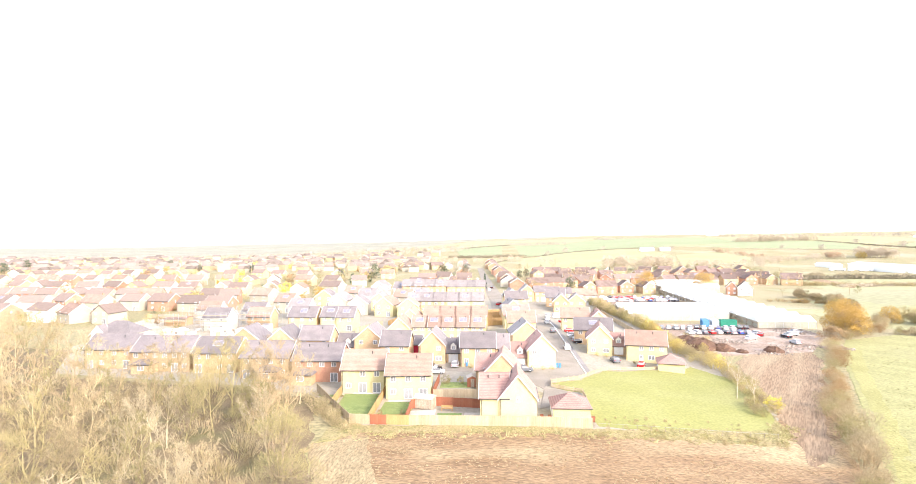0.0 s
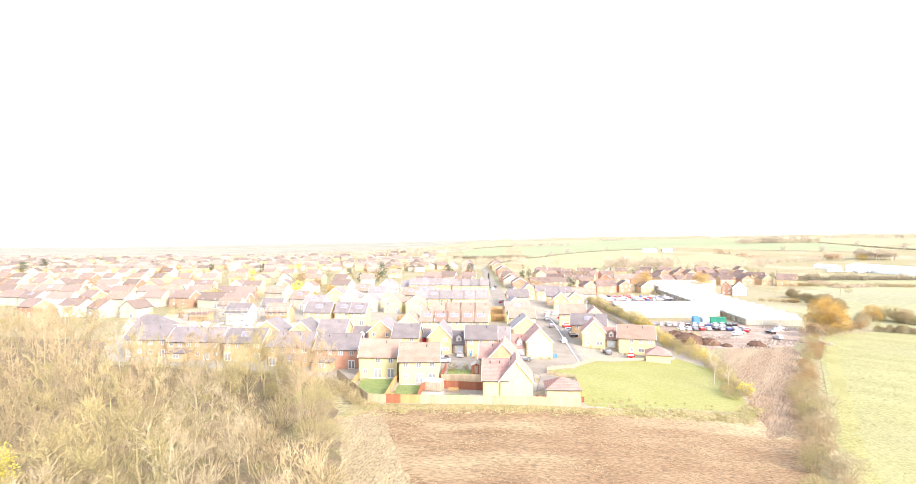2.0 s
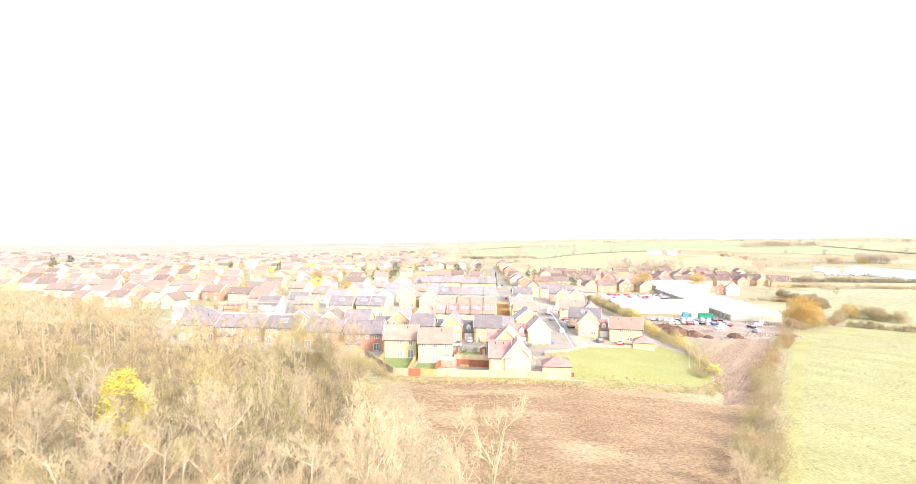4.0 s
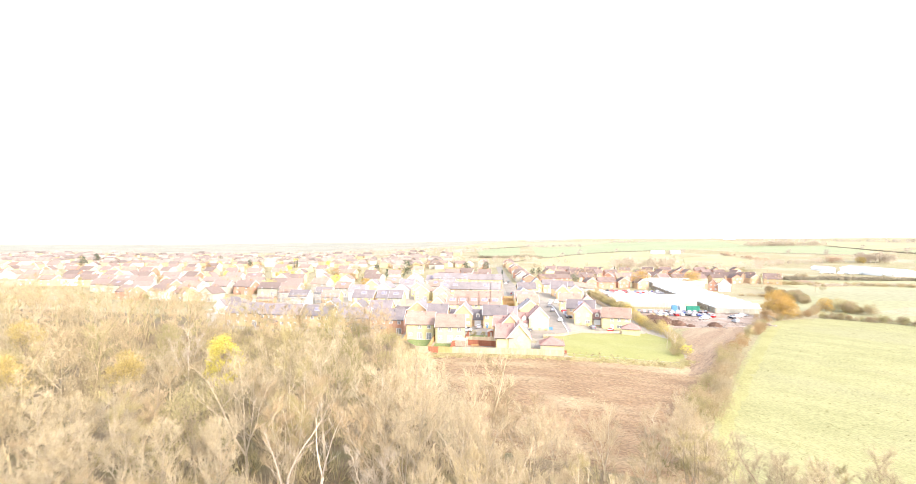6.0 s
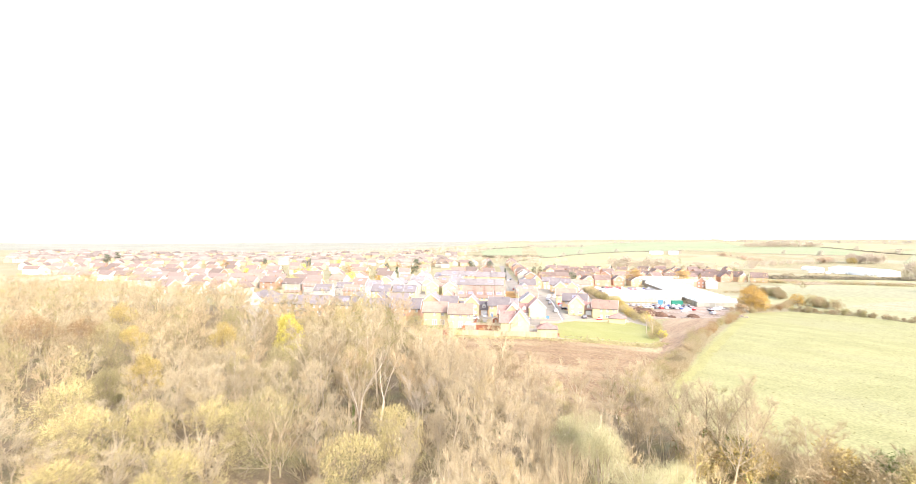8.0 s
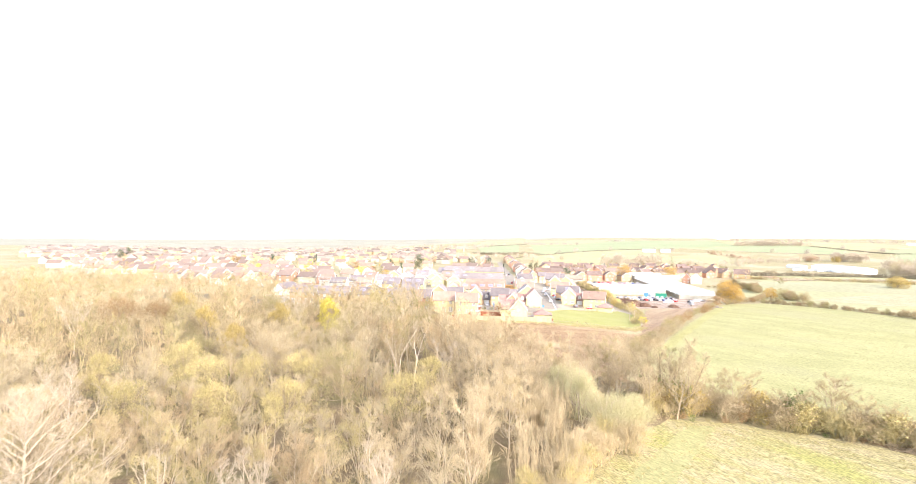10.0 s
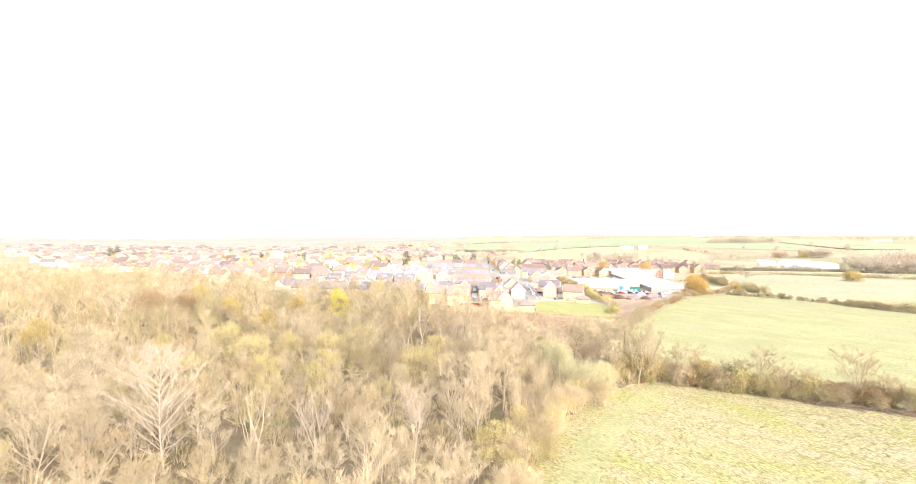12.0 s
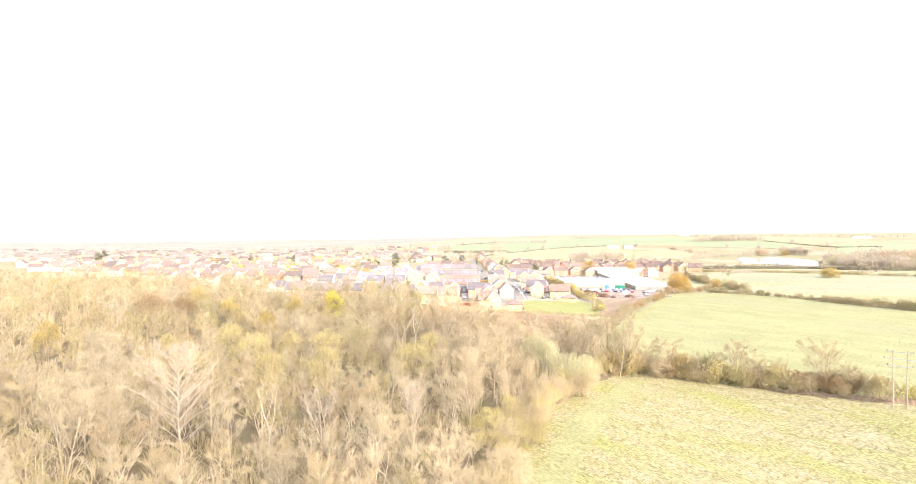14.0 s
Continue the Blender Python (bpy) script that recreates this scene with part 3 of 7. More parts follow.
def ribbed(w, h, n):
    """A door leaf with raised horizontal panels, in one piece."""
    prof = [(0.02, 0), (0.02, h)]
    for i in range(n, 0, -1):
        a, b = (i - 1) * h / n, i * h / n
        prof += [(-0.04, b), (-0.04, b - 0.05), (-0.08, b - 0.07), (-0.08, a + 0.07), (-0.04, a + 0.05)]
    prof.append((-0.04, 0))
    return Geo().prism(prof, -w / 2, w / 2, "x")


def window(parent, x, y, z, turn, w, h, kind="w", panes=True):
    """One white window or door unit, its foot at z."""
    key = (round(w, 2), round(h, 2), kind)
    if key not in WINDOWS:
        fr, gl = Geo(), Geo()
        t = 0.1
        if kind == "G":
            fr = ribbed(w, h, 5)
        elif kind == "D":
            fr.box(-w / 2, w / 2, -0.06, 0.02, 0, h)
            gl.box(-w * 0.3, w * 0.3, -0.075, -0.06, h * 0.62, h * 0.9)
        else:
            fr = lattice([-w / 2, -w / 2 + t, -t / 2, t / 2, w / 2 - t, w / 2], [0, t, h - t, h], -0.05, 0.03)
            gl.box(-w / 2 + t, w / 2 - t, -0.015, 0.02, t, h - t)
        WINDOWS[key] = (fr.mesh("frame"), gl.mesh("pane") if gl.v else None)
    fr, gl = WINDOWS[key]
    name = {"G": "garage_door", "D": "front_door", "d": "patio_door", "R": "garage_door"}.get(kind, "window")
    ob = part(name, fr, M_REDDOOR if kind == "R" else M_WHITE, parent, "", pose(x, y, z, 0, 0, turn))
    if gl and panes:
        part("pane", gl, M_GLASS, ob)
    return ob


SIZES = {"w": (1.15, 1.15, 0.95), "n": (0.6, 1.05, 1.0), "W": (1.7, 1.2, 0.9), "d": (1.7, 2.1, 0.05), "D": (1.0, 2.1, 0.05), "G": (2.5, 2.15, 0.05)}


def openings(parent, spec, w, d, eaves, cx, cy, turn, panes=True):
    """Rows of windows and doors on one face, upper row first."""
    rows = spec.split("|")
    for r, row in enumerate(rows):
        base = (len(rows) - 1 - r) * 2.5
        n = len(row)
        for i, c in enumerate(row):
            if c == ".":
                continue
            sw, sh, sill = SIZES[c]
            along = (i + 0.5) / n * w - w / 2
            a = radians(turn)
            px, py = cx + along * math.cos(a) + d / 2 * math.sin(a), cy + along * math.sin(a) - d / 2 * math.cos(a)
            window(parent, px, py, min(base + sill, eaves + 1 - sh), turn, sw, sh, c, panes)


def hip_roof(lx, ly, w, d, z, rise, ov=0.35):
    g = Geo()
    a, b = w / 2 + ov, d / 2 + ov
    r = max(0.02, abs(a - b))
    top = [(-r, 0), (r, 0)] if a > b else [(0, -r), (0, r)]
    g.v = [(lx + sx * a, ly + sy * b, z + h) for h in (-0.12, 0.0) for sx, sy in ((-1, -1), (1, -1), (1, 1), (-1, 1))]
    g.v += [(lx + p, ly + q, z + rise) for p, q in top]
    g.f = [(3, 2, 1, 0), (0, 1, 5, 4), (1, 2, 6, 5), (2, 3, 7, 6), (3, 0, 4, 7)]
    g.f += [(4, 5, 9, 8), (5, 6, 9), (6, 7, 8, 9), (7, 4, 8)] if a > b else [(4, 5, 8), (5, 6, 9, 8), (6, 7, 9), (7, 4, 8, 9)]
    return g


def wing(h, lx, ly, w, d, eaves, rise, axis="x", wall="buff", roof="grey", front="", back="", left="", right="", hip=False, verge=True, solar=0, vents=1, ov=0.3, panes=True, chimney=False, plain=False):
    """Walls, roof and openings of one block of a house."""
    half = (d if axis == "x" else w) / 2
    run = (w if axis == "x" else d) / 2
    c0, s0 = (ly, lx) if axis == "x" else (lx, ly)
    sl = rise / half
    g = Geo()
    if hip:
        g.box(lx - w / 2, lx + w / 2, ly - d / 2, ly + d / 2, -0.6, eaves)
        part("wall", g, BRICK[wall], h)
        part("roof", hip_roof(lx, ly, w, d, eaves, rise), TILE[roof], h)
        part("gutter", Geo().box(lx - w / 2 - 0.42, lx + w / 2 + 0.42, ly - d / 2 - 0.46, ly - d / 2 - 0.36, eaves - 0.16, eaves - 0.04), M_BLACK, h)
    else:
        g.prism([(c0 - half, -0.6), (c0 + half, -0.6), (c0 + half, eaves), (c0, eaves + rise), (c0 - half, eaves)], s0 - run, s0 + run, axis)
        part("wall", g, BRICK[wall], h)
        o, t = 0.35, 0.16
        e = eaves - o * sl
        prof = [(c0 - half - o, e + 0.03), (c0, eaves + rise + 0.03), (c0 + half + o, e + 0.03), (c0 + half + o, e + 0.03 + t), (c0, eaves + rise + 0.06 + t), (c0 - half - o, e + 0.03 + t)]
        part("roof", Geo().prism(prof, s0 - run - ov, s0 + run + ov, axis), TILE[roof], h)
        rz = eaves + rise + 0.05 + t
        if not plain:
            part("ridge", Geo().prism([(c0 - 0.16, rz - 0.12), (c0 + 0.16, rz - 0.12), (c0, rz + 0.07)], s0 - run - ov - 0.02, s0 + run + ov + 0.02, axis), TILE[roof], h)
        if verge:
            for s in (-1, 1):
                a = s0 + s * (run + ov + 0.01)
                lo = 0.3
                p2 = [(c0 - half - o, e - lo + 0.25), (c0, eaves + rise - lo + 0.2), (c0 + half + o, e - lo + 0.25), (c0 + half + o, e + t + 0.04), (c0, eaves + rise + t + 0.07), (c0 - half - o, e + t + 0.04)]
                part("bargeboard", Geo().prism(p2, min(a, a + s * 0.06), max(a, a + s * 0.06), axis), M_WHITE, h)
        for s in () if plain else (-1, 1):
            q = c0 + s * (half + o + 0.06)
            part("gutter", Geo().prism([(q - 0.06, e), (q + 0.06, e), (q + 0.07, e + 0.13), (q - 0.07, e + 0.13)], s0 - run - ov + 0.05, s0 + run + ov - 0.05, axis), M_BLACK if wall != "white" else M_WHITE, h)
        pitch = math.degrees(math.atan(sl))
        if solar and axis == "x":
            for i in range(solar):
                px = lx + (i + 0.5) / solar * w - w / 2
                py, pz = ly - half * 0.45, eaves + rise * 0.55 + t + 0.12
                pan = part("solar_panel", Geo().box(-1.25, 1.25, -0.95, 0.95, 0, 0.05), M_ALU, h, "pale framed solar panel", pose(px, py, pz, pitch))
                cells = Geo()
                for k in range(2):
                    cells.box(-1.17 + k * 1.19, -0.02 + k * 1.19, -0.87, 0.87, 0.05, 0.056)
                part("glass", cells, M_SOLAR, pan)
        for i in range(vents):
            px = s0 + run * (0.35 - 0.8 * i)
            p0 = (px, c0 - half * 0.25) if axis == "x" else (c0 - half * 0.3, px)
            pz = eaves + rise * 0.7
            part("vent_pipe", Geo().tube((p0[0], p0[1], pz), (p0[0], p0[1], pz + 0.95), 0.09, 0.09, 6), M_BLACK, h)
        if chimney:
            px = s0 + run * 0.55
            q = (px, c0) if axis == "x" else (c0, px)
            ch = Geo().box(q[0] - 0.4, q[0] + 0.4, q[1] - 0.3, q[1] + 0.3, eaves + rise - 0.5, eaves + rise + 1.0)
            ch.box(q[0] - 0.46, q[0] + 0.46, q[1] - 0.36, q[1] + 0.36, eaves + rise + 1.0, eaves + rise + 1.12)
            part("chimney", ch, BRICK["red"], h)
    for spec, ww, dd, turn in ((front, w, d, 0), (right, d, w, 90), (back, w, d, 180), (left, d, w, 270)):
        if spec:
            openings(h, spec, ww, dd, eaves, lx, ly, turn, panes)
    if not hip and not plain:
        part("downpipe", Geo().tube((lx - w / 2 + 0.25, ly - d / 2 - 0.07, 0), (lx - w / 2 + 0.25, ly - d / 2 - 0.07, eaves - 0.15), 0.05, 0.05, 5), M_BLACK, h)


WORDS = {"buff": "yellow buff-brick", "orange": "orange-brick", "red": "red-brick", "cream": "cream-rendered", "white": "white-rendered"}
ROOFS = {"grey": "dark grey tiled", "pink": "pinkish clay-pantiled", "tan": "tan tiled", "brown": "brown tiled", "umber": "dark brown tiled", "grey_far": "haze-lightened grey tiled"}


def house(x, y, turn, w, d, eaves=4.9, rise=3.1, note="", name="house", group="", **kw):
    wall, roof = kw.get("wall", "buff"), kw.get("roof", "grey")
    extra = (" " + note) if note else (" with solar panels" if kw.get("solar") else " and white windows")
    h = thing(name, pose(x, y, gz(x, y), 0, 0, turn), f"{WORDS[wall]} house with {ROOFS[roof]} roof{extra}", "house" if name == "house" else name.replace("_", " "), group)
    wing(h, 0, 0, w, d, eaves, rise, **kw)
    return h


def dormer(h, lx, ly, z, roof="grey"):
    """A little white gabled dormer standing on a lower roof."""
    d = part("dormer", Geo().prism([(lx - 0.75, z), (lx + 0.75, z), (lx + 0.75, z + 1.2), (lx, z + 1.95), (lx - 0.75, z + 1.2)], ly - 0.1, ly + 1.8, "y"), BRICK["white"], h, "white gabled dormer")
    part("dormer_roof", Geo().prism([(lx - 0.95, z + 1.02), (lx, z + 1.97), (lx + 0.95, z + 1.02), (lx + 0.95, z + 1.14), (lx, z + 2.1), (lx - 0.95, z + 1.14)], ly - 0.22, ly + 1.9, "y"), TILE[roof], d)
    window(d, lx, ly - 0.1, z + 0.15, 0, 0.8, 0.95, "w")


E2 = "estate houses"
# front row
a = house(-31.2, 111.5, 1.5, 9, 8.2, 4.9, 3.3, "and white patio doors", group=E2, wall="buff", roof="tan", front=".ww|wdd", back="www|wDw", right="n|n")
b = house(-21.0, 107.4, 4, 9, 8.2, 4.9, 3.3, "beside a lawn", group=E2, wall="buff", roof="tan", front="www|wdd", back="www|wDw", right="|n")
r = house(-44, 120, 1, 11, 9, 4.9, 3.1, "and a rear extension", group=E2, wall="red", roof="grey", front="wwww|w..d", back="www|DwD", vents=2)
wing(r, -2.6, -6.0, 5, 3.2, 2.4, 1.1, hip=True, wall="orange", roof="grey", front="W")
r = house(-57.2, 122.5, 1, 11.5, 9, 4.9, 3.1, "and a rear extension", group=E2, wall="orange", roof="grey", front="wwww|d..w", right="n|", vents=2)
wing(r, 1.5, -6.0, 5, 3.2, 2.4, 1.1, hip=True, wall="orange", roof="grey", front="W")
house(-72, 127.5, 0, 10.8, 9, 4.9, 3.1, group=E2, wall="orange", roof="grey", front="wwww|d.wd", solar=1)
r = house(-86.5, 128.5, 0, 15, 9, 4.9, 3.1, "behind bare trees", group=E2, wall="orange", roof="grey", front="wwwwww|dw.wdw", vents=2)
wing(r, -3, -6.0, 5, 3.2, 2.4, 1.1, hip=True, wall="orange", roof="grey", front="W")
house(-102, 131, 0, 13, 9, 4.9, 3.1, "behind bare trees", group=E2, wall="orange", roof="grey", front="wwww|dwwd")
r = house(-124, 162, -3, 13.5, 9, 3.4, 3.6, "with a hipped roof", group=E2, wall="cream", roof="grey", front="www", hip=True)
wing(r, -3.5, -4.2, 5, 3, 3.4, 2.6, axis="y", wall="white", roof="grey", front="w")
c = house(1.0, 95.4, 0, 6.6, 8.6, 4.3, 4.0, "and a broad white verge", group=E2, wall="buff", roof="pink", axis="y", front="n|", right="|w")
wing(c, -4.2, 0.2, 5.0, 8.4, 4.3, 3.3, wall="buff", roof="pink", left="w|w", vents=2)
c2 = house(-1.6, 112.5, -3, 7, 9, 4.5, 3.7, "with white verges", group=E2, wall="orange", roof="pink", axis="y", left="ww|wD", front="|")
wing(c2, -3.5, 1.5, 4.5, 6, 4.2, 2.8, wall="orange", roof="pink", front="w|w")
# second row
p = house(-73, 145, 2, 9, 9, 4.8, 3.4, "with white verges", group=E2, wall="orange", roof="grey", axis="y", front=".w.|w.w")
p = house(-62, 144, 0, 8, 9, 4.8, 3.4, "with a link garage", group=E2, wall="orange", roof="grey", axis="y", front="ww|wD")
wing(p, -6, 0, 4.5, 6.5, 2.6, 2.8, wall="orange", roof="grey", front="G")
dormer(p, -6, -2.6, 2.9)
house(-53.3, 145.5, 0, 8.6, 8.6, 4.8, 3.2, group=E2, wall="orange", roof="grey", front="w.w|wDw", right="n|n")
p = house(-38.3, 147, -2, 8, 9, 4.8, 3.4, "with a link garage", group=E2, wall="orange", roof="grey", axis="y", front="ww|w.w")
wing(p, -6.6, 0, 5.4, 6.5, 2.6, 2.8, wall="orange", roof="grey", front="G")
dormer(p, -6.2, -2.6, 2.9)
house(-29.6, 138.5, 0, 7.4, 8.4, 4.7, 3.1, group=E2, wall="orange", roof="grey", front="ww|wD", right="n|")
g = house(-26.6, 150.5, 0, 4, 6, 2.5, 1.9, "and a red door", name="garage", wall="orange", roof="grey", vents=0)
gd = ribbed(2.4, 2.1, 4)
part("garage_door", gd, M_REDDOOR, g, "red panelled garage door", pose(0, -3, 0.05))
p = house(-19.7, 139, 0, 6.6, 9, 4.9, 3.5, "with a link garage", group=E2, wall="orange", roof="grey", axis="y", front=".w|.W", left="n|n")
wing(p, 5.3, 0.5, 4.2, 7, 2.7, 3.0, wall="orange", roof="grey", front="G")
dormer(p, 5.3, -2.4, 3.2)
p = house(-7.9, 135.6, 1, 8.6, 8.2, 4.9, 3.1, "with a white porch", group=E2, wall="orange", roof="grey", front="www|w.D", left="n|")
wing(p, 6.0, 0.3, 3.6, 7.2, 4.6, 2.9, wall="orange", roof="grey", front="w|.")
part("porch", Geo().box(1.9, 4.0, -5.0, -4.1, 2.3, 2.5).box(1.95, 2.1, -5.0, -4.85, 0, 2.3).box(3.8, 3.95, -5.0, -4.85, 0, 2.3), M_WHITE, p, "white flat porch canopy")
f = house(7.7, 135.6, 5, 7, 8.6, 4.6, 3.5, "with a link garage", group=E2, wall="buff", roof="pink", axis="y", front="ww|wW", right="|n")
wing(f, -5.2, 0.5, 4.0, 7, 2.6, 3.0, wall="orange", roof="pink", front="G")
dormer(f, -5.2, -2.4, 3.1, "pink")
house(4.8, 156, 6, 8.5, 9, 4.9, 3.4, "with white verges", group=E2, wall="orange", roof="grey", axis="y", front=".w|ww", right="n|n")
e = house(26.5, 157, -8, 7, 9, 4.9, 3.4, "with a link garage", group=E2, wall="buff", roof="pink", axis="y", front="ww|wW", left="nn|n.")
wing(e, 5.3, 0.6, 4.0, 7, 2.6, 3.0, wall="orange", roof="pink", front="G")
dormer(e, 5.3, -2.3, 3.1, "pink")
house(27, 171, -8, 11.5, 8.5, 4.9, 3.1, group=E2, wall="orange", roof="grey", front="w.w|w.w", left="n|n", solar=1)
house(38.4, 151.5, -12, 10.6, 8.2, 4.9, 3.2, "and a white front door", group=E2, wall="buff", roof="tan", front=".www|.DW.", left="|", vents=2)
# third row
house(-72.7, 189, 0, 10, 9, 4.9, 3.1, group=E2, wall="orange", roof="grey", front="www|wdw", right="n|n", solar=1)
for i in range(2):
    house(-63 + 6.1 * i, 189.5 - i, 0, 6.1, 9, 4.9, 3.1, group=E2, wall="buff", roof="grey", front="ww|.d", solar=1)
t = house(-33.5, 166.5, 0, 6.5, 9.5, 4.7, 3.2, "with white verges", group=E2, wall="buff", roof="tan", axis="y", front=".w.|.w.")
for i in range(5):
    house(-27.8 + 4.6 * i, 169.5, 0, 4.6, 8.5, 4.6, 2.9, group=E2, wall="buff", roof="tan", front="ww|wD", solar=1, verge=i in (0, 4))
t = house(-33.5, 187, 0, 6.5, 9, 4.8, 3.2, "with white verges", group=E2, wall="buff", roof="tan", axis="y", front="w.")
for i in range(4):
    house(-26.6 + 5.6 * i, 191, 0, 5.6, 8.5, 4.8, 3.1, group=E2, wall="buff", roof="tan", front="ww|wD", verge=False)
house(4.5, 178, 4, 9, 8, 4.8, 3.1, group=E2, wall="buff", roof="tan", front="ww|ww", right="n|n")
house(3.2, 195, 4, 9, 8, 4.8, 3.1, group=E2, wall="buff", roof="pink", front="ww|ww", right="n|n", solar=1)
house(2.0, 212, 10, 8, 9, 4.8, 3.4, "with white verges", group=E2, wall="orange", roof="grey", axis="y", front="ww|ww")
house(4.5, 247, 8, 10, 8, 4.8, 3.1, group=E2, wall="orange", roof="grey", front="www|wDw")
house(2.6, 258, 8, 7, 9, 4.8, 3.4, "with white verges", group=E2, wall="buff", roof="grey", axis="y", front="ww|ww")
house(24.6, 196, -6, 10, 8, 4.9, 3.1, group=E2, wall="buff", roof="tan", front="w.w|wDw", left="n|n")
house(32, 192, -6, 7.5, 9, 4.9, 3.3, "with white verges", group=E2, wall="buff", roof="pink", axis="y", front="ww|ww")
house(25, 246, -6, 7, 9, 4.9, 3.3, "with white verges", group=E2, wall="orange", roof="grey", axis="y", front="ww|wD")
house(32.5, 252, -6, 8, 9, 4.9, 3.3, "with white verges", group=E2, wall="orange", roof="grey", axis="y", front="ww|wD")
house(24, 262, -6, 9, 8, 4.9, 3.3, group=E2, wall="orange", roof="grey", front="ww|wD")
house(11, 282, 4, 7, 9, 5.0, 3.4, "with white verges", group=E2, wall="orange", roof="grey", axis="y", front="ww|wD")
for i in range(5):
    house(18 + 6.4 * i, 284 + 0.4 * i, 4, 6.4, 8.5, 5.0, 2.6, group=E2, wall="orange" if i < 3 else "cream", roof="grey" if i < 3 else "tan", front="ww|DG", verge=False)
for i in range(3):
    house(-40 + 5.6 * i, 236, 0, 5.6, 9, 5.2, 3.2, group=E2, wall="orange", roof="grey_far", front="ww|wD", solar=1 if i < 2 else 0, verge=False)
    house(-23 + 5.4 * i, 236, 0, 5.4, 9, 5.2, 3.2, group=E2, wall="buff", roof="grey_far", front="ww|wD", solar=1 if i == 1 else 0, verge=False)
for i in range(4):
    house(-53 + 6 * i, 296, 0, 6, 9, 6.6, 3.0, group=E2, wall="orange", roof="grey_far", front="ww|ww|wD", solar=1 if i % 2 else 0, verge=False)
    house(-29 + 5.2 * i, 298, 0, 5.2, 9, 6.0, 3.0, group=E2, wall="orange", roof="grey_far", front="ww|ww", verge=False)
rng = random.Random(5)
for x, y, ax, wl in ((-84, 216, "x", "white"), (-75, 241, "y", "cream"), (-63, 228, "y", "cream"), (-57, 243, "y", "buff"), (-48, 255, "x", "cream"), (-87, 257, "y", "orange"), (-67, 262, "x", "white"), (-50, 224, "y", "buff"), (-40, 219, "y", "buff"), (-66, 285, "y", "cream"), (-57, 300, "x", "white"), (-78, 276, "x", "cream"), (-98, 236, "x", "cream"), (-42, 262, "x", "buff"), (-72, 312, "y", "white")):
    house(x, y, rng.uniform(-12, 6), 8.5, 9, 4.9, 3.2, group=E2, wall=wl, roof=rng.choice(["grey_far", "tan", "grey_far"]), axis=ax, front="ww|wd", solar=1 if ax == "x" else 0, panes=True)
# garages
for x, y, tn, w in ((10.6, 96.3, 0, 6.6), (42, 140.8, -12, 6.4)):
    g = house(x, y, tn, w, 6.4, 2.35, 1.9, "and a hipped roof", name="garage", wall="buff", roof="pink", hip=True)
    for s in (-1, 1):
        window(g, -w / 2, s * 1.5, 0.05, 270, 2.3, 2.1, "G")
    part("ridge", Geo().tube((-0.3, 0, 4.27), (0.3, 0, 4.27), 0.1, 0.1, 6), TILE["pink"], g)

# older houses, row by row
OLD = "older estate houses"


def old_row(x0, y0, x1, y1, n, seed, walls, roofs, turn=0.0, gable=0.2, w=10.5, eaves=4.8, group=OLD, far=False):
    rn = random.Random(seed)
    for i in range(n):
        k = (i + 0.5) / n
        x, y = x0 + (x1 - x0) * k + rn.uniform(-2.5, 2.5), y0 + (y1 - y0) * k + rn.uniform(-4.5, 4.5)
        wl, rf = rn.choice(walls), rn.choice(roofs)
        ax = "y" if rn.random() < gable else "x"
        house(x, y, turn + rn.choice((-14, -3, 4, 12)) + rn.uniform(-4, 4), w * rn.uniform(0.9, 1.25) if ax == "x" else 8.5, 9, eaves - rn.uniform(0, 0.6), rn.uniform(2.6, 3.2), group=group, wall=wl, roof=rf, axis=ax, front=rn.choice(["ww|wd", "www|dw", "w.w|Wd"]), right="n|" if ax == "x" and y < 300 else "", solar=1 if rn.random() < 0.1 and ax == "x" else 0, vents=0, verge=rn.random() < 0.6, panes=y < 300, chimney=rn.random() < 0.35, plain=y > 300)


PALE = ["cream", "cream", "buff", "cream", "orange", "cream", "white", "red"]
BRN = ["brown", "brown", "tan", "brown"]
old_row(-215, 205, -150, 208, 4, 11, PALE, BRN, -14)
old_row(-262, 244, -120, 238, 9, 12, PALE, BRN, -6, gable=0.05)
old_row(-345, 280, -118, 270, 15, 14, PALE, BRN, 2, gable=0.1)
old_row(-430, 335, -95, 315, 19, 16, PALE, BRN, 4, gable=0.1)
old_row(-500, 396, -90, 372, 20, 18, PALE, BRN, 5)
old_row(-570, 470, -80, 436, 21, 20, PALE, BRN, 4)
UMB = ["umber", "umber", "brown"]
RED = ["red", "red", "orange", "cream"]
old_row(-60, 345, -20, 350, 3, 21, RED, UMB, 0)
old_row(-64, 392, -24, 392, 3, 22, RED, UMB, 0)
old_row(6, 330, 0, 420, 5, 23, RED, UMB, 84, group="village street houses")
old_row(-2, 440, -16, 620, 9, 24, RED, UMB, 84, group="village street houses")
old_row(-34, 450, -44, 620, 8, 25, RED, UMB, 84, group="village street houses")
old_row(15, 345, 60, 400, 5, 26, RED, UMB, 30, group="village houses")
old_row(20, 440, 90, 470, 6, 27, RED, UMB, 10, group="village houses")
old_row(48, 350, 96, 352, 4, 28, ["red", "orange"], UMB, 0, gable=0.5, group="village houses")
old_row(108, 398, 196, 408, 6, 29, ["red", "orange"], ["umber"], 20, gable=0.4, group="village houses")
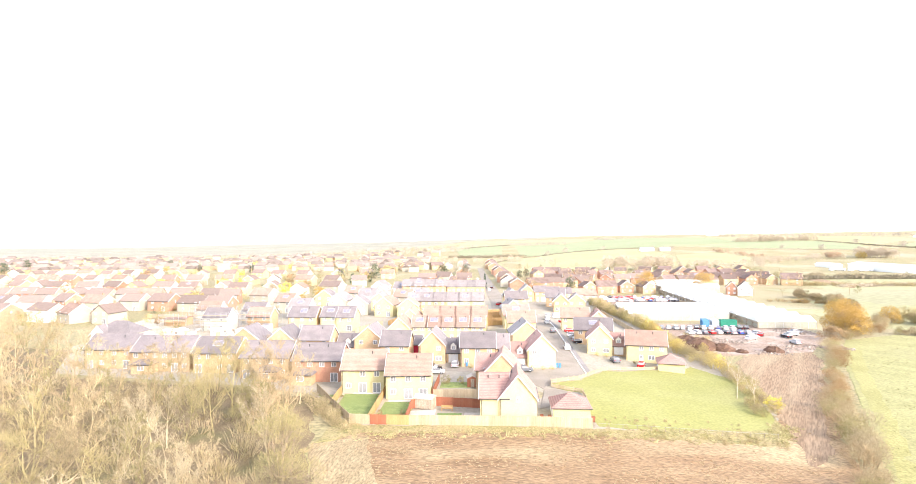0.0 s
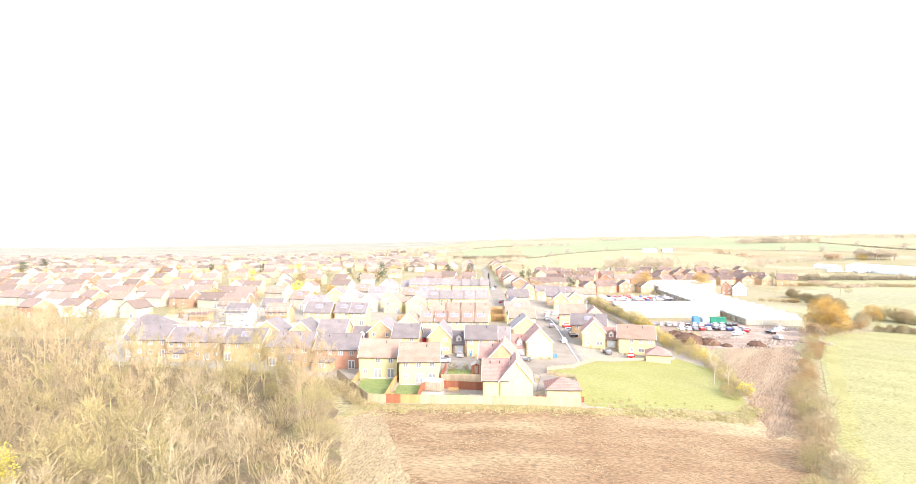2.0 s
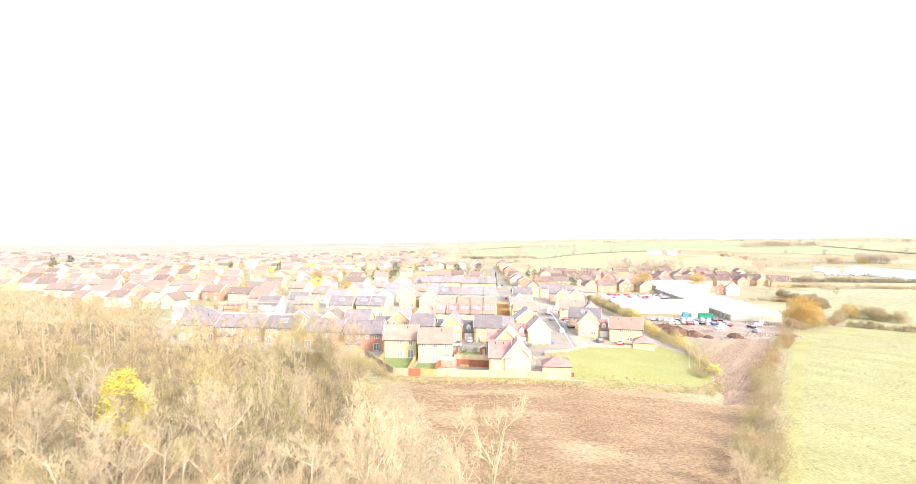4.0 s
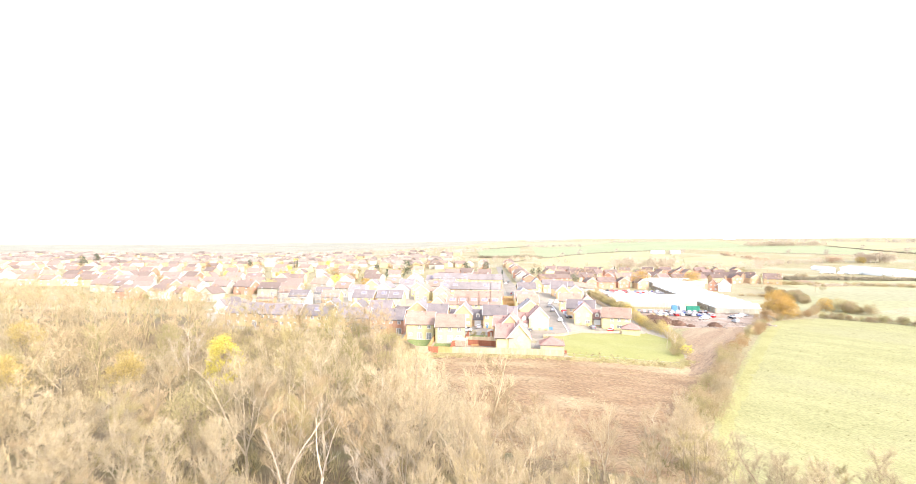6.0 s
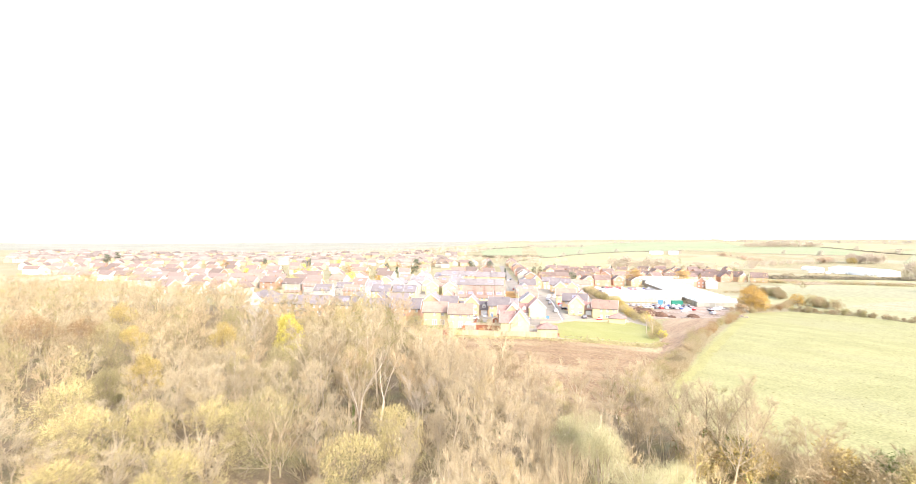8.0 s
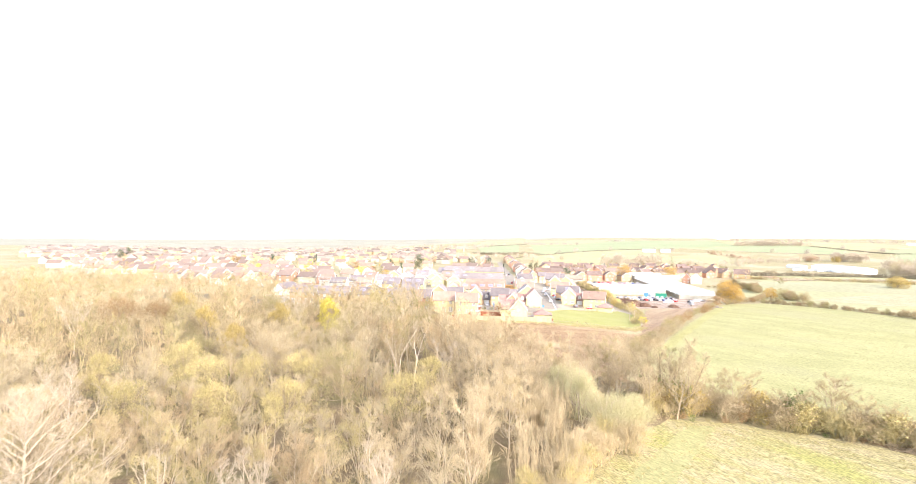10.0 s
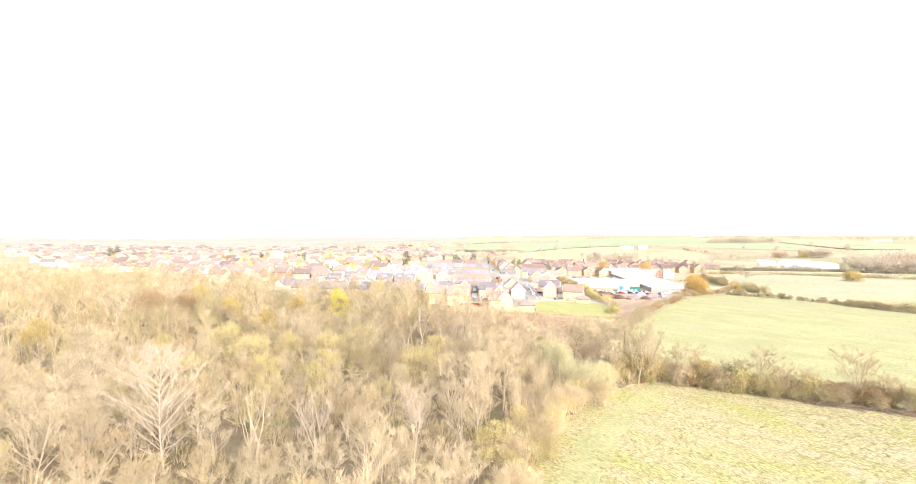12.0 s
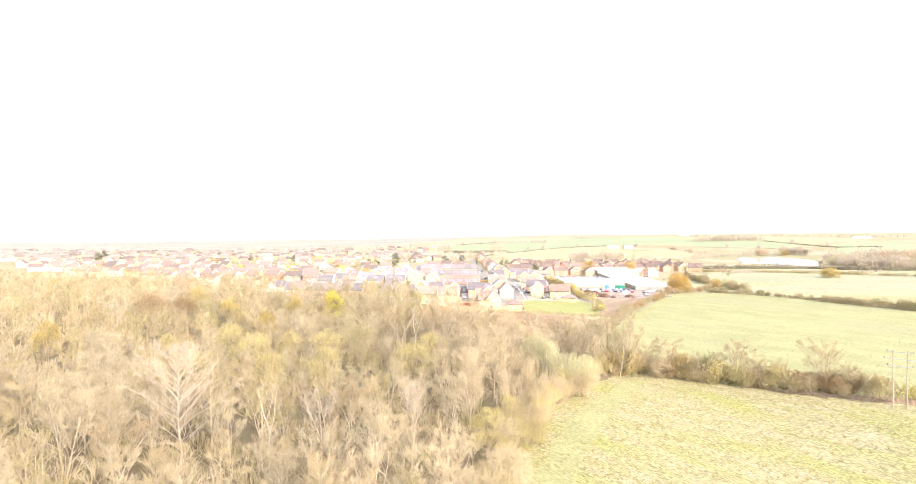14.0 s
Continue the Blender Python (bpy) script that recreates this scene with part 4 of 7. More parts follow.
old_row(100, 430, 205, 436, 8, 30, ["red", "orange"], ["umber"], -25, gable=0.4, group="village houses")
old_row(110, 470, 210, 480, 7, 31, ["red", "orange"], ["umber"], 15, gable=0.4, group="village houses")
old_row(125, 520, 225, 520, 6, 32, ["red", "orange"], ["umber"], -10, gable=0.4, group="village houses")
old_row(30, 410, 110, 418, 6, 33, RED, UMB, -8, gable=0.4, group="village houses")
old_row(25, 500, 115, 505, 7, 34, RED, UMB, 6, gable=0.3, group="village houses")
old_row(-110, 560, -50, 566, 5, 35, RED, UMB, 6, gable=0.3, group="village houses")
w = house(142, 333, -20, 8, 9, 4.8, 3.6, "with white gable front", group="village houses", wall="white", roof="umber", axis="y", front="ww|ww")
wing(w, -7, 1, 6, 8, 4.8, 3.2, axis="y", wall="red", roof="umber", front="ww|ww")
house(203, 402, -20, 13, 9, 4.6, 3.8, "and cross gable", group="village houses", wall="orange", roof="umber", front="ww|ww", chimney=True)

# far town: too small to tell apart
hs = Geo()
hs.v = [(-5, -4, 0), (5, -4, 0), (5, 4, 0), (-5, 4, 0), (-5, -4, 4.8), (5, -4, 4.8), (5, 4, 4.8), (-5, 4, 4.8)]
hs.f = [(0, 1, 5), (0, 5, 4), (1, 2, 6), (1, 6, 5), (2, 3, 7), (2, 7, 6), (3, 0, 4), (3, 4, 7)]
rf = Geo()
rf.v = [(-5.3, -4.4, 4.6), (5.3, -4.4, 4.6), (5.3, 4.4, 4.6), (-5.3, 4.4, 4.6), (-5.3, 0, 7.6), (5.3, 0, 7.6)]
rf.f = [(0, 1, 5), (0, 5, 4), (2, 3, 4), (2, 4, 5), (1, 2, 5), (3, 0, 4)]
rn = random.Random(8)
spots = []
for _ in range(420):
    y = 520 + 420 * rn.random() ** 1.3
    x = rn.uniform(-0.95 * (y + 150), -60 - 0.12 * (y - 500))
    spots.append((0, x, y, gz(x, y) - 0.2, rn.choice([0, 1.57]) + rn.uniform(-0.3, 0.3), rn.uniform(0.85, 1.25)))
half = len(spots) // 2
many("distant_town_walls", [hs], spots[:half], BRICK["cream"], "cream walls of distant town houses", "houses", group="distant town")
many("distant_town_walls", [hs], spots[half:], BRICK["orange"], "brick walls of distant town houses", "houses", group="distant town")
# brown tile lightened for the distant houses, standing in for haze
M_FARROOF = mat("hazed_roof_tile", (0.25, 0.20, 0.172), (0.29, 0.236, 0.205), 0.05, 3, island=0.3, contrast=0.15, bump=0)
many("distant_town_roofs", [rf], spots, M_FARROOF, "brown roofs of distant town houses", "roofs", group="distant town")

# ---- sheds, glasshouses, yard ----
def warehouse(x, y, turn, w, d, h):
    t = thing("warehouse", pose(x, y, gz(x, y), 0, 0, turn), "long white flat-roofed industrial warehouse with loading doors", "warehouse")
    part("wall", Geo().box(-w / 2, w / 2, -d / 2, d / 2, -1, h), M_WHITE, t)
    part("roof", Geo().prism([(-d / 2 - 0.6, h + 0.02), (d / 2 + 0.6, h + 0.02), (0, h + 2.2)], -w / 2 - 0.6, w / 2 + 0.6, "x"), M_POLY, t)
    for i in range(7):
        part("loading_door", Geo().box(-2.2, 2.2, -0.1, 0.05, 0, 4.5), M_STEEL, t, "grey roller door", pose(-w / 2 + (i + 0.5) * w / 7, -d / 2, 0))


warehouse(381, 572, 95, 84, 22, 6.0)
warehouse(362, 640, 95, 34, 8, 3.2)


def glasshouse(x0, x1, y0, y1, eaves, span, label):
    """Ridge-and-furrow glasshouse, ridges across."""
    z = gz((x0 + x1) / 2, (y0 + y1) / 2)
    t = thing("glasshouse", pose(x0, y0, z), label, "greenhouse")
    n = round((y1 - y0) / span)
    s = (y1 - y0) / n
    w = x1 - x0
    part("wall", Geo().box(0.05, w - 0.05, 0.05, y1 - y0 - 0.05, -0.5, eaves), M_GLAZING, t, "tan-grey side glazing")
    for i in range(n):
        r = part("roof_bay", Geo().prism([(i * s, eaves + 0.01), ((i + 1) * s, eaves + 0.01), ((i + 0.5) * s, eaves + s * 0.2)], -0.1, w + 0.1, "x"), M_POLY, t)
        part("ridge_bar", Geo().box(-0.12, w + 0.12, (i + 0.5) * s - 0.06, (i + 0.5) * s + 0.06, eaves + s * 0.2 - 0.05, eaves + s * 0.2 + 0.08), M_ALU, r)
    m = int(w / 3)
    for i in range(m + 1):
        part("glazing_post", Geo().box(i * w / m - 0.05, i * w / m + 0.05, -0.03, 0.05, 0, eaves), M_ALU, t)
    m = int((y1 - y0) / 5)
    for i in range(m + 1):
        part("vent_post", Geo().box(-0.5, 0.05, i * (y1 - y0) / m - 0.1, i * (y1 - y0) / m + 0.1, 0, eaves - 0.3), M_TIMBER, t, "weathered timber post")
    for z in (0.7, 1.7, eaves - 0.4):
        part("vent_rail", Geo().box(-0.5, -0.35, 0, y1 - y0, z, z + 0.18), M_TIMBER, t, "weathered timber rail")


glasshouse(96, 117, 212, 345, 2.5, 9.5, "long whitewashed glasshouse with many low ridged bays")
glasshouse(52, 93, 232, 262, 3.0, 7.5, "whitewashed glasshouse beside the car yard")
glasshouse(100, 135, 352, 395, 3.2, 8.5, "whitewashed glasshouse before the brick houses")


def container(x, y, turn, m, label):
    t = thing("shipping_container", pose(x, y, gz(x, y) + 0.1, 0, 0, turn), label, "container")
    g = Geo().box(-3, 3, -1.2, 1.2, 0.15, 2.6)
    part("body", g, m, t)
    for s in (-1, 1):
        rb = Geo()
        for i in range(20):
            rb.box(-2.9 + i * 0.3, -2.75 + i * 0.3, s * 1.2 - 0.03, s * 1.2 + 0.03, 0.25, 2.5)
        part("corrugation", rb, m, t)
    part("base_frame", Geo().box(-3.03, 3.03, -1.22, 1.22, 0, 0.15), M_BLACK, t)


M_CGREEN = mat("green_container_paint", (0.03, 0.22, 0.15), (0.04, 0.26, 0.18), 0.6, 5, contrast=0.15, bump=0.1)
M_CBLUE = mat("blue_container_paint", (0.09, 0.24, 0.42), (0.11, 0.28, 0.46), 0.6, 5, contrast=0.15, bump=0.1)
container(86.3, 216.5, -2, M_CGREEN, "green steel shipping container in the yard")
container(77.7, 217, 80, M_CBLUE, "blue steel shipping container in the yard")
container(81.3, 217.5, 85, M_WHITE, "white steel shipping container in the yard")

PAINT = {}
for nm, c in (("white", (0.78, 0.78, 0.78)), ("silver", (0.45, 0.46, 0.48)), ("black", (0.03, 0.03, 0.035)), ("red", (0.42, 0.03, 0.03)), ("blue", (0.05, 0.09, 0.28)), ("grey", (0.16, 0.17, 0.19))):
    PAINT[nm] = mat(nm + "_car_paint", c, tuple(v * 0.93 for v in c), 1, 6, rough=0.25, bump=0, contrast=0.03)
M_LAMP = mat("lamp_glass", (0.75, 0.75, 0.72), (0.7, 0.7, 0.7), 2, 6, rough=0.15, bump=0, contrast=0.03)
M_TAIL = mat("tail_lamp_red", (0.4, 0.02, 0.02), (0.35, 0.02, 0.02), 2, 6, rough=0.2, bump=0, contrast=0.03)


def build_car(col, m):
    t = thing("car", m, f"parked {col} hatchback car", "car", "parked cars")
    prof = [(-2.1, 0.3), (2.1, 0.3), (2.12, 0.62), (1.95, 0.84), (1.0, 0.95), (-1.95, 0.98), (-2.12, 0.7)]
    body = Geo().prism([(p, z) for p, z in prof], -0.86, 0.86, "y")
    part("body", body, PAINT[col], t)
    cab = Geo()
    k = [(-1.9, 0.96, 0.8), (1.05, 0.93, 0.8), (0.25, 1.42, 0.62), (-1.45, 1.45, 0.62)]
    cab.v = [(x, s * y, z) for s in (-1, 1) for x, z, y in k]
    cab.f = [(0, 1, 2, 3), (7, 6, 5, 4), (1, 5, 6, 2), (0, 3, 7, 4)]
    part("glazing", cab, M_GLASS, t, "dark tinted glass")
    part("roof", Geo().box(-1.48, 0.3, -0.64, 0.64, 1.42, 1.5), PAINT[col], t)
    for x in (-1.3, 1.35):
        for s in (-1, 1):
            wh = part("wheel", Geo().tube((x, s * 0.72, 0.32), (x, s * 0.9, 0.32), 0.32, 0.32, 10), M_TYRE, t)
            part("rim", Geo().tube((x, s * 0.9, 0.32), (x, s * 0.92, 0.32), 0.2, 0.18, 8), M_ALU, wh)
    for s in (-1, 1):
        part("headlight", Geo().box(2.0, 2.13, s * 0.62 - 0.16, s * 0.62 + 0.16, 0.6, 0.74), M_LAMP, t)
        part("tail_light", Geo().box(-2.14, -2.02, s * 0.68 - 0.12, s * 0.68 + 0.12, 0.68, 0.86), M_TAIL, t)
    return t


CARS = {}


def car(x, y, turn, col, lift=0.12):
    m = pose(x, y, gz(x, y) + lift, 0, 0, turn)
    if col in CARS:
        return copy_thing(CARS[col], m)
    CARS[col] = build_car(col, m)
    return CARS[col]


rn = random.Random(3)
cols = ["white", "silver", "black", "red", "blue", "grey", "white", "silver"]
for i in range(13):
    car(59 + 2.6 * i, 209 + rn.uniform(-0.6, 0.6), 80 + rn.uniform(-8, 8), rn.choice(cols))
for i in range(10):
    car(66 + 2.5 * i, 199 + rn.uniform(-0.6, 0.6), 100 + rn.uniform(-10, 10), rn.choice(cols))
for x, y, a, cl in ((82.5, 188, 30, "white"), (84.5, 191, 20, "white"), (96, 192, 100, "black"), (93.5, 181, 95, "silver"), (100, 196, 20, "white"), (104, 201, 10, "silver"), (89, 195, 60, "red")):
    car(x, y, a, cl)
for i in range(33):
    car(57 + 3.6 * (i % 11) + rn.uniform(-0.5, 0.5), 300 + 9 * (i // 11) + rn.uniform(-2, 2), rn.choice([85, 5]) + rn.uniform(-8, 8), rn.choice(cols))
for x, y, a, cl in ((0.6, 130.2, 8, "red"), (3.5, 127.0, 4, "grey"), (10.8, 150, 88, "grey"), (11.2, 154.5, 90, "black"), (17.2, 157, 92, "white"), (22.5, 168, 10, "black"), (22.6, 172, 8, "grey"), (22.4, 176, 10, "silver"), (22.2, 180, 8, "white"), (22.0, 188, 8, "red"), (15.8, 186, 90, "grey"), (15.4, 205, 92, "white"), (16.2, 214, 92, "silver"), (17.0, 223, 92, "white"), (21, 222, 10, "white"), (21.5, 228, 10, "silver"), (22.4, 210, 8, "red"), (9.5, 190, 85, "black"), (-3, 258, 70, "red"), (5.5, 273, 5, "white"), (10, 273, 5, "white"), (28.6, 144.6, 95, "grey"), (34.6, 141.0, 70, "red"), (-13.5, 131.4, 88, "silver"), (-18.5, 127.3, 5, "black"), (-17.6, 123.9, 5, "white"), (-9, 330, 86, "white"), (-14, 352, 86, "grey"), (-13, 380, 86, "silver"), (-8, 345, 86, "black"), (-20, 420, 86, "white"), (-12, 300, 86, "silver")):
    car(x, y, a, cl, 0.14)

def van(x, y, turn, m):
    t = thing("van", m or pose(x, y, gz(x, y) + 0.05, 0, 0, turn), "parked white delivery van before the warehouse", "van", "parked vans")
    part("body", Geo().prism([(-2.9, 0.4), (1.4, 0.4), (1.4, 2.6), (-2.8, 2.6)], -1.0, 1.0, "y"), PAINT["white"], t)
    part("cab", Geo().prism([(1.4, 0.4), (2.9, 0.4), (2.9, 1.2), (2.2, 1.4), (1.7, 2.2), (1.4, 2.3)], -0.98, 0.98, "y"), PAINT["white"], t)
    part("windscreen", Geo().prism([(2.21, 1.45), (2.25, 1.45), (1.77, 2.15), (1.73, 2.15)], -0.85, 0.85, "y"), M_GLASS, t)
    for wx in (-1.9, 1.9):
        for q in (-1, 1):
            part("wheel", Geo().tube((wx, q * 0.82, 0.38), (wx, q * 1.02, 0.38), 0.38, 0.38, 10), M_TYRE, t)
    return t


rn = random.Random(12)
first = van(326, 572, 80, None)
for i in range(11):
    x, y = 331 + 3.6 * i + rn.uniform(-1, 1), 574 + rn.uniform(-5, 8)
    copy_thing(first, pose(x, y, gz(x, y) + 0.05, 0, 0, rn.choice((80, 95, 10)) + rn.uniform(-8, 8)))

# rubble and soil heaps
def lump(seed, r, h, n=9):
    rn = random.Random(seed)
    g = Geo()
    rings = 5
    for j in range(rings):
        q = 1 - j / rings
        for i in range(n):
            a = 2 * math.pi * i / n
            k = r * q * rn.uniform(0.8, 1.15)
            g.v.append((k * math.cos(a), k * math.sin(a), -0.3 if j == 0 else h * (1 - q * q) * rn.uniform(0.8, 1.15)))
    g.v.append((0, 0, h))
    for j in range(rings - 1):
        for i in range(n):
            a, b = j * n + i, j * n + (i + 1) % n
            g.f += [(a, b, b + n), (a, b + n, a + n)]
    k = (rings - 1) * n
    g.f += [(k + i, k + (i + 1) % n, rings * n) for i in range(n)]
    return g


for i, (x, y, r, h) in enumerate(((61, 174, 6.5, 3.0), (66.5, 170.5, 4.0, 2.0), (58.5, 180, 5, 2.8), (80.6, 168, 3.2, 1.7), (71, 167, 2.2, 0.9), (66.5, 169, 2.4, 1.0))):
    solid("earth_mound", lump(i, r, h, 14), M_SOIL, pose(x, y, gz(x, y) + 0.1), "dark brown mound of dug soil", "mound", "earth mounds")
stones = [lump(20 + i, 0.5, 0.5, 5) for i in range(3)]
for j, (x0, x1, y0, y1, n) in enumerate(((62, 80, 181, 188, 150), (84, 106, 170, 178, 130), (98, 110, 198, 208, 110), (58, 66, 184, 194, 70), (74, 84, 163, 168, 60))):
    rn = random.Random(40 + j)
    pl = []
    for _ in range(n):
        x, y = rn.uniform(x0, x1), rn.uniform(y0, y1)
        pl.append((rn.randrange(3), x, y, gz(x, y) + 0.15, rn.uniform(0, 6), rn.uniform(0.3, 1.1)))
    many("rubble", stones, pl, M_RUBBLE, "scattered broken pale rubble and stones", "rubble")


# ---- fences ----
def fence(pts, m, label, height=1.8, bay=1.83, close=True, name="fence"):
    """Fence of posts and panels along a line, or of posts and two rails."""
    t = thing(name, Matrix(), label, "fence", "garden fences")
    meshes = {}
    for (x0, y0), (x1, y1) in zip(pts, pts[1:]):
        ln = math.hypot(x1 - x0, y1 - y0)
        n = max(1, round(ln / bay))
        a = math.degrees(math.atan2(y1 - y0, x1 - x0))
        s = round(ln / n, 2)
        if s not in meshes:
            pg, ps = Geo(), Geo().box(-0.05, 0.05, -0.05, 0.05, -0.4, height + 0.08)
            if close:
                k = 9
                edge = [(0.06 + q * (s - 0.12) / k, -0.02 - 0.018 * (q % 2)) for q in range(k + 1)]
                rim = edge + [(x, y + 0.045) for x, y in reversed(edge)]
                n2 = len(rim)
                pg.v = [(x, y, z) for z in (0.05, height) for x, y in rim]
                pg.f = [(q, (q + 1) % n2, n2 + (q + 1) % n2, n2 + q) for q in range(n2)]
                pg.f += [(q, q + 1, n2 - 2 - q, n2 - 1 - q)[::-1] for q in range(k)] + [(n2 + q, n2 + q + 1, 2 * n2 - 2 - q, 2 * n2 - 1 - q) for q in range(k)]
            else:
                xs = [0.05] + [0.05 + (s - 0.1) * q / 15 for q in range(1, 15)] + [s - 0.05]
                pg = lattice(xs, [0.15, 0.4, height - 0.35, height - 0.2], -0.03, 0.03)
            meshes[s] = (pg.mesh("panel"), ps.mesh("post"))
        for i in range(n):
            x, y = x0 + (x1 - x0) * i / n, y0 + (y1 - y0) * i / n
            q = pose(x, y, gz(x, y) + 0.05, 0, 0, a)
            part("panel", meshes[s][0], m, t, "", q)
            part("post", meshes[s][1], m, t, "", q)
    return t


fence([(-41, 107.5), (-34.8, 98), (-29, 89.6), (-25.2, 89.3)], M_FENCE, "weathered pale timber fence behind back gardens")
fence([(-25.2, 89.3), (-22.2, 89.3)], M_FENCE_RED, "red-stained timber fence section")
fence([(-22.2, 89.3), (-18.2, 89.3)], M_FENCE_NEW, "orange-stained timber fence section")
fence([(-18.2, 89.3), (4.8, 89.6), (13.8, 90)], M_FENCE, "weathered pale timber fence along the field")
fence([(-34.8, 98.2), (-35.3, 106.5)], M_FENCE_NEW, "new yellow timber fence between gardens")
fence([(-25.6, 89.6), (-26, 106.5)], M_FENCE_NEW, "new yellow timber fence between gardens")
fence([(-18.9, 90), (-19.2, 97.5), (-15.2, 99.4), (-5.6, 98.4)], M_FENCE_RED, "red-stained timber garden fence")
fence([(-15.7, 104), (-6, 104.6)], M_FENCE, "weathered timber fence between gardens")
fence([(-15.9, 103.5), (-15.9, 117)], M_FENCE_RED, "red-brown timber garden fence")
for i in range(5):
    fence([(-8.5, 196 + 8 * i), (-1.5, 197 + 8 * i)], M_FENCE_NEW, "orange timber fence across back gardens")
fence([(-8.5, 196), (-8.5, 228)], M_FENCE_NEW, "orange timber fence along back gardens")
fence([(-44, 196), (-40, 214), (-36, 214)], M_FENCE_NEW, "orange timber garden fence")
fence([(-52, 180), (-46, 196)], M_FENCE, "weathered pale timber garden fence")
fence([(36, 160), (46, 190), (42, 262)], M_FENCE, "weathered fence behind the houses")
fence([(9, 117), (16, 122), (23, 132.5), (28, 134.2), (36, 138), (47, 145)], M_FENCE, "low pale picket fence round the green", 1.05, 1.8, False)
fence([(9, 117), (8.9, 113.4), (11.5, 112), (15, 110.6), (15, 104)], M_FENCE, "low pale picket fence round the green", 1.05, 1.8, False)
wf = thing("wire_fence", Matrix(), "sagging post and wire fence in long grass", "fence")
for i in range(14):
    x, y = 14.2 + 2.45 * i, 90.5 + 0.19 * i
    part("post", Geo().tube((x, y, gz(x, y) - 0.3), (x, y, gz(x, y) + 1.05), 0.05, 0.045, 6), M_TIMBER, wf)
    if i:
        part("wire", Geo().tube((x - 2.45, y - 0.19, gz(x - 2.45, y) + 0.95), (x, y, gz(x, y) + 0.95), 0.02, 0.02, 3), M_STEEL, wf)
fence([(96, 226), (94.4, 262), (93.8, 300)], M_FENCE, "pale timber railing beside the glasshouse", 1.3, 2.4, False)
fence([(-150, 214), (-118, 214)], M_FENCE, "pale fence round the building site")
# ---- trees ----
def bare_tree(seed, h, spread, limbs=7, sec=9, twig=14, trunk=0.13, low=0.3, tw=0.02):
    """Trunk that forks into limbs under a domed crown of fine shoots; both as Geo."""
    rn = random.Random(seed)
    bark, crown = Geo(), Geo()
    lean = Vector((rn.uniform(-0.06, 0.06), rn.uniform(-0.06, 0.06), 1))
    top = lean * h * (low + 0.28)
    bark.tube(Vector((0, 0, -0.5)), top * 0.5, trunk, trunk * 0.8, 6)
    bark.tube(top * 0.5, top, trunk * 0.8, trunk * 0.45, 5)
    for i in range(limbs):
        q = 0.12 if i == 0 else rn.uniform(0.45, 1.0)
        a = i * 2.4 + rn.uniform(-0.4, 0.4)
        out = Vector((math.cos(a), math.sin(a), 0))
        end = out * spread * q + Vector((0, 0, h * (1.0 - 0.36 * q * q) * rn.uniform(0.92, 1.04)))
        o = top * rn.uniform(low / (low + 0.28), 1.0)
        m1 = o.lerp(end, 0.35) + out * spread * 0.1
        m2 = o.lerp(end, 0.7) + out * spread * 0.08
        path = [o, m1, m2, end]
        r = trunk * rn.uniform(0.4, 0.55)
        for k in range(3):
            bark.tube(path[k], path[k + 1], r * (1 - 0.3 * k), r * (0.7 - 0.3 * k) + 0.008, 4)
        for j in range(sec):
            f = 0.22 + 0.78 * (j + rn.random()) / sec
            k = min(2, int(f * 3))
            b = path[k].lerp(path[k + 1], f * 3 - k)
            d = (path[k + 1] - path[k]).normalized()
            d3 = (d * 0.6 + out * 0.25 + Vector((rn.gauss(0, 0.65), rn.gauss(0, 0.65), rn.uniform(-0.1, 0.45)))).normalized()
            c = b + d3 * spread * rn.uniform(0.25, 0.42) * (1.25 - 0.5 * f)
            bark.spike(b, c, max(0.018, r * 0.3))
            for _ in range(twig):
                g = b.lerp(c, rn.uniform(0.15, 1))
                d4 = (d3 * 0.5 + Vector((rn.gauss(0, 0.7), rn.gauss(0, 0.7), rn.uniform(-0.3, 0.8)))).normalized()
                crown.blade(g, g + d4 * rn.uniform(0.45, 1.1) * (0.55 + spread * 0.1), tw * rn.uniform(0.6, 1.15), rn)
    return bark, crown


def wander(g, p, d, length, segs, r0, r1, lift, rn, shake=0.13):
    """A branch that bends as it grows; its points and directions."""
    pts = [(p, d)]
    for k in range(segs):
        d = (d + Vector((rn.gauss(0, shake), rn.gauss(0, shake), lift + rn.gauss(0, shake)))).normalized()
        q = p + d * length / segs
        a, b = r0 + (r1 - r0) * k / segs, r0 + (r1 - r0) * (k + 1) / segs
        g.rod(p, q, a, b)
        p = q
        pts.append((p, d))
    return pts


def along(pts, f):
    k = min(len(pts) - 2, int(f * (len(pts) - 1)))
    u = f * (len(pts) - 1) - k
    return pts[k][0].lerp(pts[k + 1][0], u), pts[k + 1][1]


